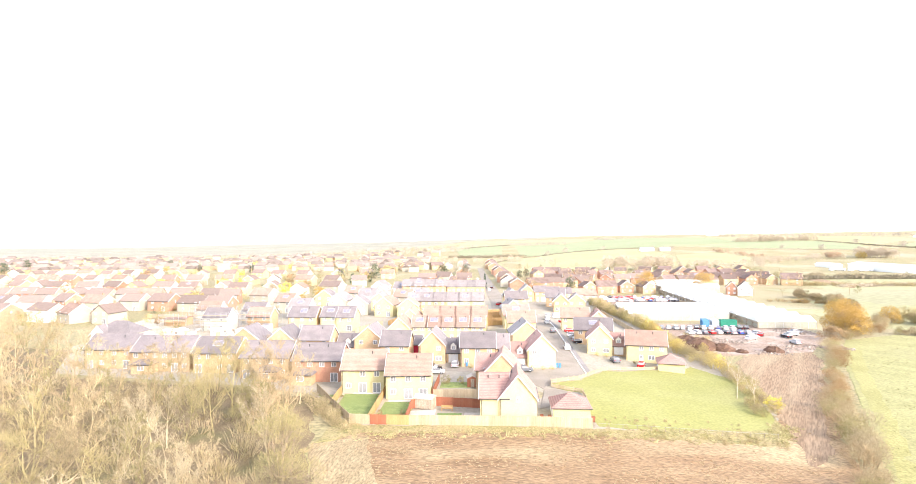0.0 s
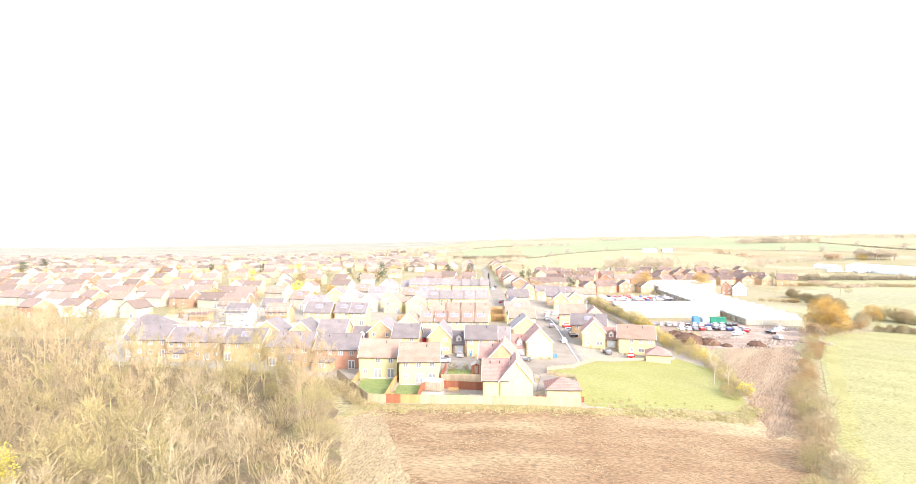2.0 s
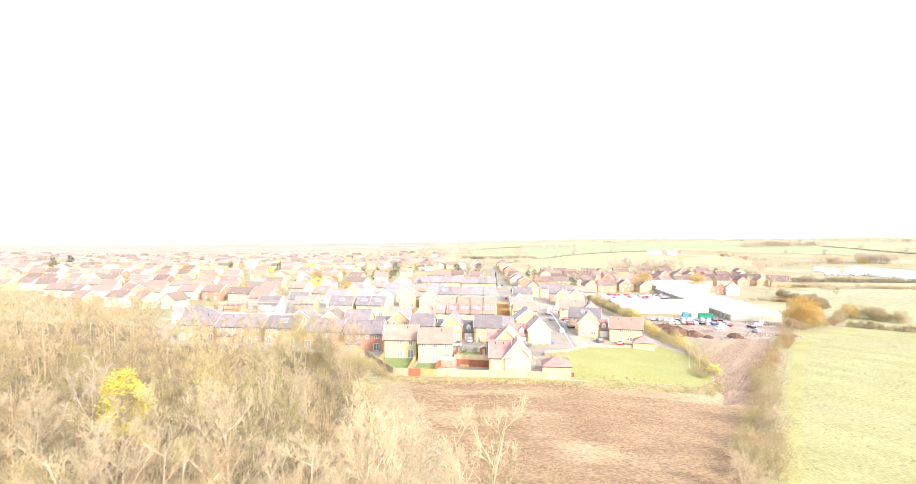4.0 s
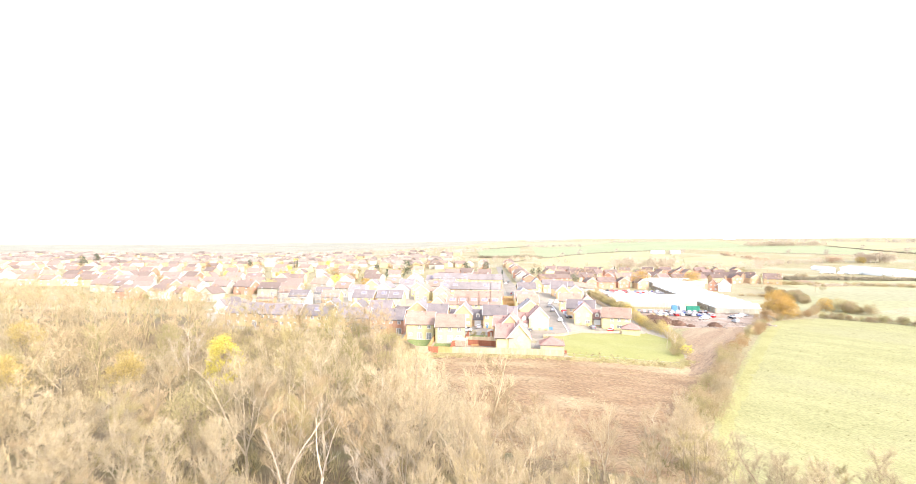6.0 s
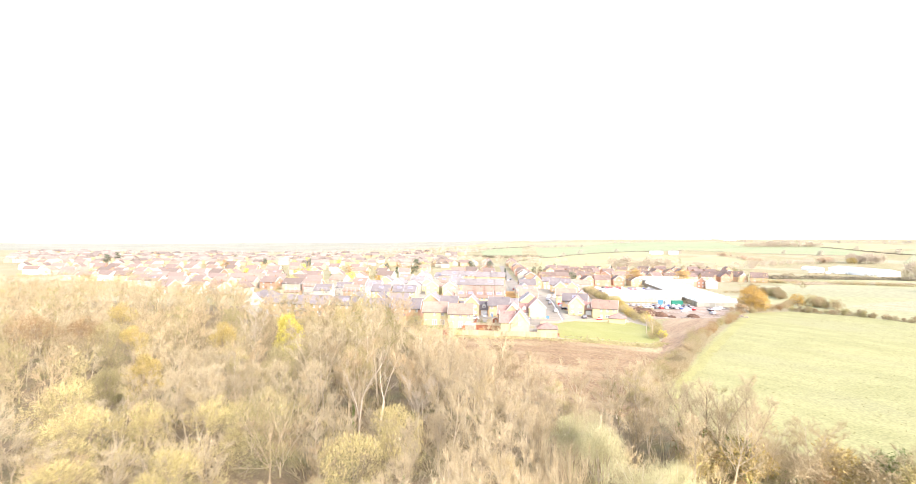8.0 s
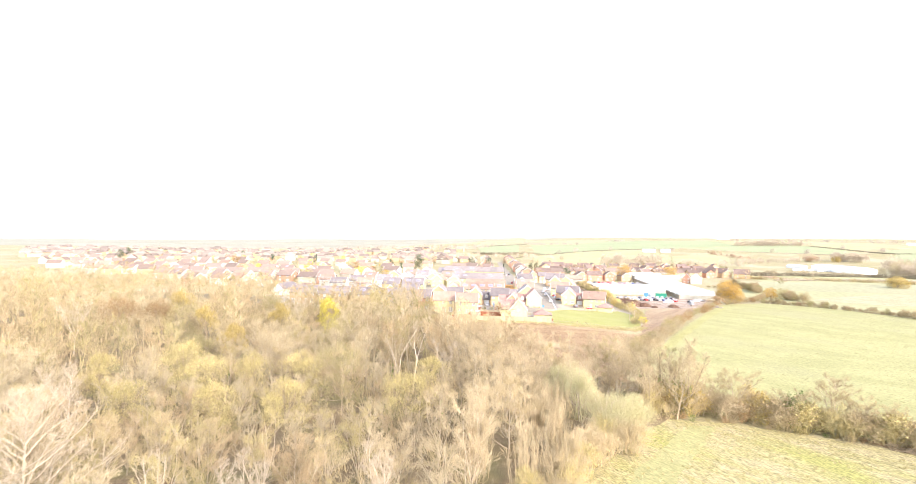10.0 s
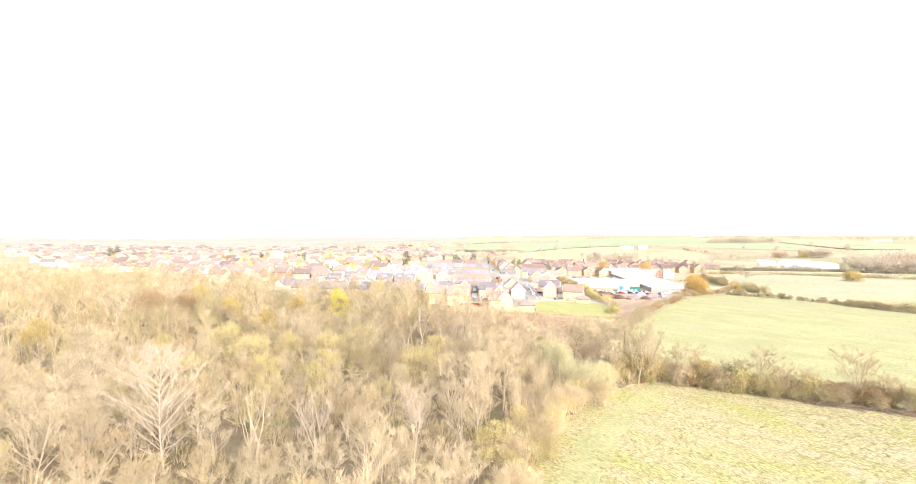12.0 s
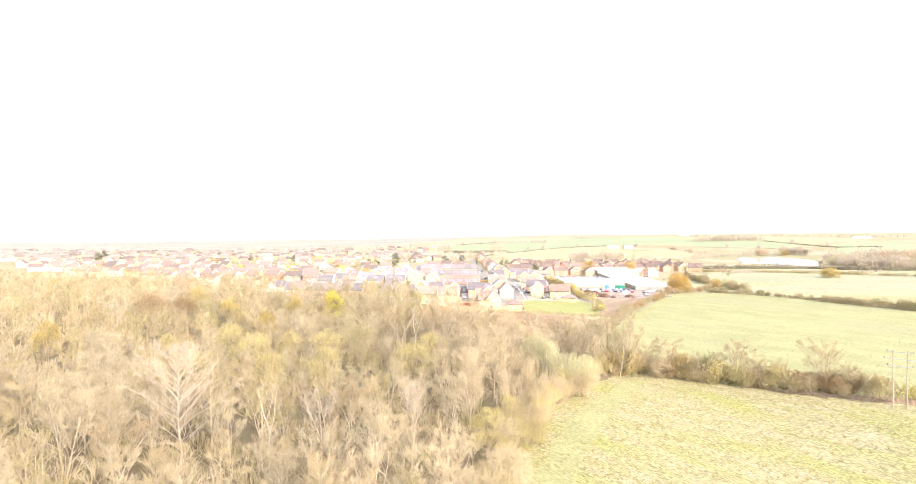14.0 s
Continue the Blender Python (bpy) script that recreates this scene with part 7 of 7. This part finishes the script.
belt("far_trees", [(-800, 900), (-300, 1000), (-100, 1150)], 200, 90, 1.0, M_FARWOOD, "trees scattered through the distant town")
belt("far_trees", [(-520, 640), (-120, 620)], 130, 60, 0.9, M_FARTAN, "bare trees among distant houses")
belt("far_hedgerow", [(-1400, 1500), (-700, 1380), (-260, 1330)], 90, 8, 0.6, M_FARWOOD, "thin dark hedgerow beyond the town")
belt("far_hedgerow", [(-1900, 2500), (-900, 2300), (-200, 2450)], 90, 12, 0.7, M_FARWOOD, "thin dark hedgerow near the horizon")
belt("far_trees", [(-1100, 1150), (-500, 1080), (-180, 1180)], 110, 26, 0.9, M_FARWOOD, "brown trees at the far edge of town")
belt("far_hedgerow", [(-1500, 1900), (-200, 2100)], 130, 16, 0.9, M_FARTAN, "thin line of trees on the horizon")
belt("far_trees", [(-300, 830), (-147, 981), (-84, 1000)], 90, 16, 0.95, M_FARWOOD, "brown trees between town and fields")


def barn(x, y, turn, w, d, h):
    t = thing("barn", pose(x, y, gz(x, y), 0, 0, turn), "long low white farm barn with a shallow pitched roof", "barn", "far barns")
    part("wall", Geo().box(-w / 2, w / 2, -d / 2, d / 2, -1, h), M_WHITE, t)
    part("roof", Geo().prism([(-d / 2 - 0.5, h + 0.02), (d / 2 + 0.5, h + 0.02), (0, h + 2.0)], -w / 2 - 0.5, w / 2 + 0.5, "x"), M_ALU, t)


for x, y, a, w in ((246, 960, 4, 22), (277, 962, -6, 16), (826, 2236, 5, 44), (985, 1366, -8, 42)):
    barn(x, y, a, w, 12, 4.5)

# ---- grass tufts in the meadow ----
def tuft(seed):
    rn, g = random.Random(seed), Geo()
    for _ in range(7):
        p = Vector((rn.uniform(-0.2, 0.2), rn.uniform(-0.2, 0.2), -0.02))
        g.spike(p, p + Vector((rn.uniform(-0.3, 0.3), rn.uniform(-0.3, 0.3), rn.uniform(0.12, 0.3))), 0.06)
    return g


rng = random.Random(55)
M_TUFT = mat("dead_grass_blades", (0.45, 0.385, 0.21), (0.38, 0.33, 0.15), 0.3, 3, island=0.3, bump=0, contrast=0.1)
LOW = [(2, -86), (11, -53), (26, -28), (32, -20), (44, -18.5), (62, -25), (84, -36), (118, -60), (90, -100), (2, -120)]
pl = []
while len(pl) < 4600:
    x, y = rng.uniform(0, 120), rng.uniform(-112, -19)
    if inside(x, y, LOW) and noise.noise(Vector((x / 8, y / 5, 0))) > -0.15:
        pl.append((rng.randrange(3), x, y, gz(x, y) + 0.07, rng.uniform(0, 6.3), rng.uniform(0.6, 1.3)))
many("grass_tufts", [tuft(i) for i in range(3)], pl, M_TUFT, "straw-coloured tussocks in the meadow", "grass")
UP = [(36, 10), (42, 45), (62, 88), (96, 152), (135, 192), (160, 178), (196, 115), (150, -10), (90, -24), (60, -14)]
pl = []
M_SHORT = mat("short_tussocks", (0.25, 0.225, 0.10), (0.31, 0.27, 0.13), 0.3, 3, island=0.3, bump=0, contrast=0.1)
while len(pl) < 3000:
    x, y = rng.uniform(40, 200), rng.uniform(-18, 195)
    if inside(x, y, UP):
        pl.append((rng.randrange(3), x, y, gz(x, y) + 0.05, rng.uniform(0, 6.3), rng.uniform(0.4, 0.95)))
many("grass_tufts", [tuft(i) for i in range(3)], pl, M_SHORT, "short dry tussocks in the horse paddock", "grass")

M_STALK = mat("broken_straw", (0.46, 0.365, 0.22), (0.39, 0.30, 0.18), 0.3, 3, island=0.25, bump=0, contrast=0.1)
FIELD = [(-30, 78), (-18, 42), (-8, 20), (8, 16), (27, 10), (29, 30), (36, 47), (46, 67), (50, 84), (46, 88), (14, 85), (-26, 83)]
pl, cl = [], []
while len(pl) < 3600:
    x, y = rng.uniform(-32, 50), rng.uniform(10, 88)
    if inside(x, y, FIELD) and noise.noise(Vector((x / 9 + y / 30, y / 4.5, 4))) + 0.5 * ease(-6, -24, x) > rng.uniform(0.0, 0.3):
        pl.append((rng.randrange(3), x, y, gz(x, y) + 0.06, rng.uniform(0, 6.3), rng.uniform(0.3, 0.75)))
while len(cl) < 1000:
    x, y = rng.uniform(-28, 66), rng.uniform(12, 116)
    if inside(x, y, FIELD) or (y > 84 and abs(x - 52 - (y - 84) * 0.45) < 5):
        cl.append((rng.randrange(3), x, y, gz(x, y) + 0.08, rng.uniform(0, 6.3), rng.uniform(0.15, 0.42)))
ed = []
EDGE = [(-28, 84), (14, 87.5), (33, 91), (46, 93.5), (50, 99)]
while len(ed) < 900:
    k = rng.random() * (len(EDGE) - 1)
    i = int(k)
    x = EDGE[i][0] + (EDGE[i + 1][0] - EDGE[i][0]) * (k - i) + rng.gauss(0, 1)
    y = EDGE[i][1] + (EDGE[i + 1][1] - EDGE[i][1]) * (k - i) + rng.gauss(0, 1.3)
    ed.append((rng.randrange(3), x, y, gz(x, y) + 0.06, rng.uniform(0, 6.3), rng.uniform(0.7, 2.0)))
many("grass_tufts", [tuft(i + 4) for i in range(3)], ed, M_TUFT, "long dead grass along the edge of the ploughed field", "grass")
many("straw", [tuft(i + 9) for i in range(3)], pl, M_STALK, "broken pale straw left on the ploughed soil", "straw")
many("clods", [lump(90 + i, 0.5, 0.35, 5) for i in range(3)], cl, M_PLOUGH, "turned clods of brown soil", "soil")

# ---- power line ----
def pole_pair(x, y):
    z = gz(x, y)
    t = thing("power_pole", pose(x, y, z, 0, 0, -36), "twin wooden power poles with steel crossarms", "power pole")
    for s in (-1, 1):
        part("pole", Geo().tube((s * 1.15, 0, -0.5), (s * 1.2, 0, 12.5), 0.17, 0.11, 8), M_TIMBER, t)
    for k, (zz, w) in enumerate(((12.1, 2.3), (10.6, 2.8), (9.1, 2.2))):
        arm = part("crossarm", Geo().box(-w, w, -0.16, -0.08, zz - 0.07, zz + 0.07), M_STEEL, t)
        for q in (-w + 0.1, w - 0.1):
            part("insulator", Geo().tube((q, -0.12, zz + 0.07), (q, -0.12, zz + 0.42), 0.07, 0.05, 6), M_BLACK, arm)
    return t


pole_pair(85.5, -37)
for k, (dx, zz) in enumerate(((-2.2, 11.1), (0, 12.5), (2.2, 11.1))):
    g = Geo()
    p = Vector((85.5 + dx * 0.81, -37 - dx * 0.59, gz(85, -37) + zz))
    q = Vector((12 + dx * 0.8, -122 - dx * 0.9, gz(12, -122) + 11.5))
    for i in range(10):
        a, b = i / 10, (i + 1) / 10
        sag = lambda u: Vector((0, 0, -4 * u * (1 - u) * 2.2))
        g.tube(p.lerp(q, a) + sag(a), p.lerp(q, b) + sag(b), 0.006, 0.006, 3)
    solid("power_cable", g, M_ALU, Matrix(), "thin overhead power cable", "cable", "power cables")

rn = random.Random(17)
g = Geo()
for _ in range(330):
    k = rn.random()
    x, y = 66 + 19 * k + rn.gauss(0, 0.8), -24.6 - 7.2 * k + rn.gauss(0, 0.9)
    a, ln = rn.uniform(-0.9, 0.3), rn.uniform(0.8, 3.2)
    z = gz(x, y) + 0.12 + abs(rn.gauss(0, 0.3))
    p, d = Vector((x, y, z)), Vector((math.cos(a), math.sin(a), rn.gauss(0, 0.16))) * ln
    g.rod(p, p + d, rn.uniform(0.03, 0.09), 0.02)
solid("brushwood", g, M_BARK, Matrix(), "heap of cut brown branches along the hedge foot", "brushwood", kind="stuff")

# ---- garden things ----
def shed(x, y, turn, w, d, m, label):
    t = thing("shed", pose(x, y, gz(x, y) + 0.1, 0, 0, turn), label, "shed")
    part("wall", Geo().prism([(-w / 2, 0), (w / 2, 0), (w / 2, 1.9), (0, 2.4), (-w / 2, 1.9)], -d / 2, d / 2, "y"), m, t)
    part("roof", Geo().prism([(-w / 2 - 0.15, 1.85), (0, 2.44), (w / 2 + 0.15, 1.85), (w / 2 + 0.15, 1.95), (0, 2.55), (-w / 2 - 0.15, 1.95)], -d / 2 - 0.15, d / 2 + 0.15, "y"), M_PATIO, t)
    part("door", Geo().box(-0.4, 0.4, -d / 2 - 0.05, -d / 2 + 0.02, 0.05, 1.8), M_TIMBER, t)


shed(-16.6, 98.6, 75, 2.4, 3.6, M_TIMBER, "timber summerhouse with a pale felt roof")
shed(-8.3, 113.5, 5, 2.2, 2.6, M_FENCE_RED, "red-brown timber garden shed")


def bench(x, y, turn):
    t = thing("garden_bench", pose(x, y, gz(x, y) + 0.13, 0, 0, turn), "brown wooden garden bench on artificial turf", "bench")
    part("seat", Geo().box(-1.1, 1.1, -0.25, 0.25, 0.4, 0.46), M_FENCE_NEW, t)
    part("backrest", Geo().box(-1.1, 1.1, 0.22, 0.28, 0.55, 1.0), M_FENCE_NEW, t)
    for s in (-1, 1):
        for q in (-0.2, 0.2):
            part("leg", Geo().box(s * 1.0 - 0.05, s * 1.0 + 0.05, q - 0.05, q + 0.05, 0, 0.4), M_FENCE_NEW, t)


bench(-12.2, 96.6, 0)


def bin_(x, y, m, label):
    t = thing("wheelie_bin", pose(x, y, gz(x, y) + 0.1), label, "bin", "wheelie bins")
    g = Geo()
    g.v = [(sx * (0.25 + 0.05 * k), sy * (0.28 + 0.06 * k), k) for k in (0.08, 1.0) for sx, sy in ((-1, -1), (1, -1), (1, 1), (-1, 1))]
    g.f = [(3, 2, 1, 0), (4, 5, 6, 7), (0, 1, 5, 4), (1, 2, 6, 5), (2, 3, 7, 6), (3, 0, 4, 7)]
    part("body", g, m, t)
    part("lid", Geo().box(-0.32, 0.32, -0.38, 0.36, 1.0, 1.07), m, t)
    for s in (-1, 1):
        part("wheel", Geo().tube((s * 0.22, 0.3, 0.1), (s * 0.3, 0.3, 0.1), 0.1, 0.1, 8), M_TYRE, t)


for x, y in ((11.9, 132.5), (12.6, 132.6), (-10.6, 131.5), (6.6, 92.4), (14.4, 93.2), (5.2, 92.6)):
    bin_(x, y, M_CBLUE if y > 100 else M_FENCE_RED, "blue plastic wheelie bin" if y > 100 else "brown plastic wheelie bin")

# ---- building site ----
def scaffold(x, y, turn, w, d, h):
    t = thing("scaffold", pose(x, y, gz(x, y), 0, 0, turn), "tube scaffold with boarded lifts round an unfinished house", "scaffolding", "scaffolds")
    nx = int(w / 2.2)
    for i in range(nx + 1):
        for yy in (-d / 2, -d / 2 + 1.2, d / 2):
            part("standard", Geo().tube((-w / 2 + i * w / nx, yy, -0.2), (-w / 2 + i * w / nx, yy, h), 0.05, 0.05, 5), M_STEEL, t)
    for k in range(int(h / 2)):
        zz = 1.9 + 2 * k
        part("walkway", Geo().box(-w / 2, w / 2, -d / 2, -d / 2 + 1.1, zz, zz + 0.06), M_FENCE, t)
        for q in (0.5, 1.0):
            part("ledger", Geo().tube((-w / 2, -d / 2 - 0.06, zz + q), (w / 2, -d / 2 - 0.06, zz + q), 0.045, 0.045, 5), M_STEEL, t)


scaffold(-104, 186, 0, 12, 12, 7)
house(-104, 187, 0, 9, 8, 4.9, 2.9, "unfinished behind scaffolding", group=E2, wall="white", roof="grey", front="ww|ww", vents=0)
scaffold(-89, 188, 0, 11, 11, 7)
house(-89, 189, 0, 8.5, 7.5, 4.9, 2.9, "unfinished behind scaffolding", group=E2, wall="orange", roof="tan", front="ww|ww", vents=0)
scaffold(-126, 196, 5, 10, 8, 5)
house(-126, 197, 5, 8, 6, 2.7, 0.4, "with half-built walls", group=E2, wall="orange", roof="tan", vents=0, verge=False)
for i, (x, y) in enumerate(((-120, 180), (-116, 183), (-112, 178), (-130, 184), (-98, 176), (-108, 174), (-136, 190))):
    g = Geo().box(-1, 1, -0.6, 0.6, 0.12, 1.0).box(-1, -0.8, -0.6, 0.6, 0, 0.12).box(0.8, 1, -0.6, 0.6, 0, 0.12)
    solid("brick_pallet", g, BRICK["white" if i % 2 else "orange"], pose(x, y, gz(x, y) + 0.04, 0, 0, 20 * i), "stacked pallet of wrapped building blocks", "pallet", "building pallets")

def site_cabin(x, y, turn):
    t = thing("site_cabin", pose(x, y, gz(x, y) + 0.09, 0, 0, turn), "white portable site cabin on the building site", "cabin", "site cabins")
    part("shell", Geo().box(-3, 3, -1.25, 1.25, 0.15, 2.6), M_WHITE, t)
    part("roof", Geo().box(-3.1, 3.1, -1.35, 1.35, 2.604, 2.72), M_ALU, t)
    part("skid", Geo().box(-2.8, 2.8, -1.0, -0.8, 0, 0.146).box(-2.8, 2.8, 0.8, 1.0, 0, 0.146), M_STEEL, t)
    for wx in (-1.9, 1.9):
        part("window", Geo().box(wx - 0.5, wx + 0.5, -1.29, -1.253, 1.2, 2.0), M_GLASS, t)
    part("door", Geo().box(-0.45, 0.45, -1.29, -1.253, 0.2, 2.15), M_STEEL, t, "grey steel door")


for x, y, a in ((-97, 174, 5), (-112, 171, -4), (-84, 180, 90)):
    site_cabin(x, y, a)
scaffold(-118, 206, 3, 12, 10, 7)
house(-118, 207, 3, 9, 7.5, 4.9, 2.9, "unfinished behind scaffolding", group=E2, wall="white", roof="tan", front="ww|ww", vents=0)
scaffold(-98, 203, 0, 11, 10, 7)
house(-98, 204, 0, 8.5, 7.5, 4.9, 2.9, "unfinished behind scaffolding", group=E2, wall="white", roof="grey", front="ww|ww", vents=0)
for i, (x, y, r) in enumerate(((-133, 178, 3.4), (-127, 174, 2.6), (-138, 184, 2.8))):
    solid("earth_mound", lump(70 + i, r, 1.3), M_YARD, pose(x, y, gz(x, y) + 0.05), "low mound of pale dug earth on the building site", "mound", "site mounds")
rn = random.Random(91)
for i in range(16):
    x, y = rn.uniform(-134, -86), rn.uniform(172, 184)
    g = Geo().box(-1, 1, -0.6, 0.6, 0.12, rn.uniform(0.6, 1.4)).box(-1, -0.8, -0.6, 0.6, 0, 0.12).box(0.8, 1, -0.6, 0.6, 0, 0.12)
    solid("brick_pallet", g, (BRICK["white"], BRICK["orange"], M_WHITE)[i % 3], pose(x, y, gz(x, y) + 0.1, 0, 0, rn.uniform(0, 90)), "stacked pallet of wrapped building blocks", "pallet", "building pallets")

# ---- garden shrubs ----
for i, (x, y, sc, k) in enumerate(((-14.4, 115, 1.0, "olive"), (-11, 115.6, 0.8, "willow"), (-9.3, 107, 0.5, "olive"), (-25.0, 92.2, 0.7, "willow"), (-19.6, 93, 0.8, "olive"), (-24.6, 94.4, 0.5, "rust"), (5.4, 129.6, 0.5, "olive"), (8.2, 129.7, 0.5, "willow"), (10.4, 130.2, 0.5, "olive"), (24.6, 150.4, 0.6, "willow"), (27.2, 150.0, 0.6, "willow"), (34.0, 144.6, 0.6, "olive"), (41, 145.2, 0.5, "olive"), (-9.6, 129.8, 0.6, "olive"), (-7.0, 129.9, 0.5, "willow"), (-120, 186, 1.2, "olive"), (-136, 200, 1.4, "rust"), (-34.5, 104, 0.4, "olive"))):
    tree("shrub_" + k, x, y, lambda k=k: leafy(600 + len(k), 1.9, 1.2, 14, 40, 0.1, 0.05, 0.05), M_BARK, LEAF[k], "small rounded garden shrub", "garden shrubs", i * 50, sc, category="shrub")
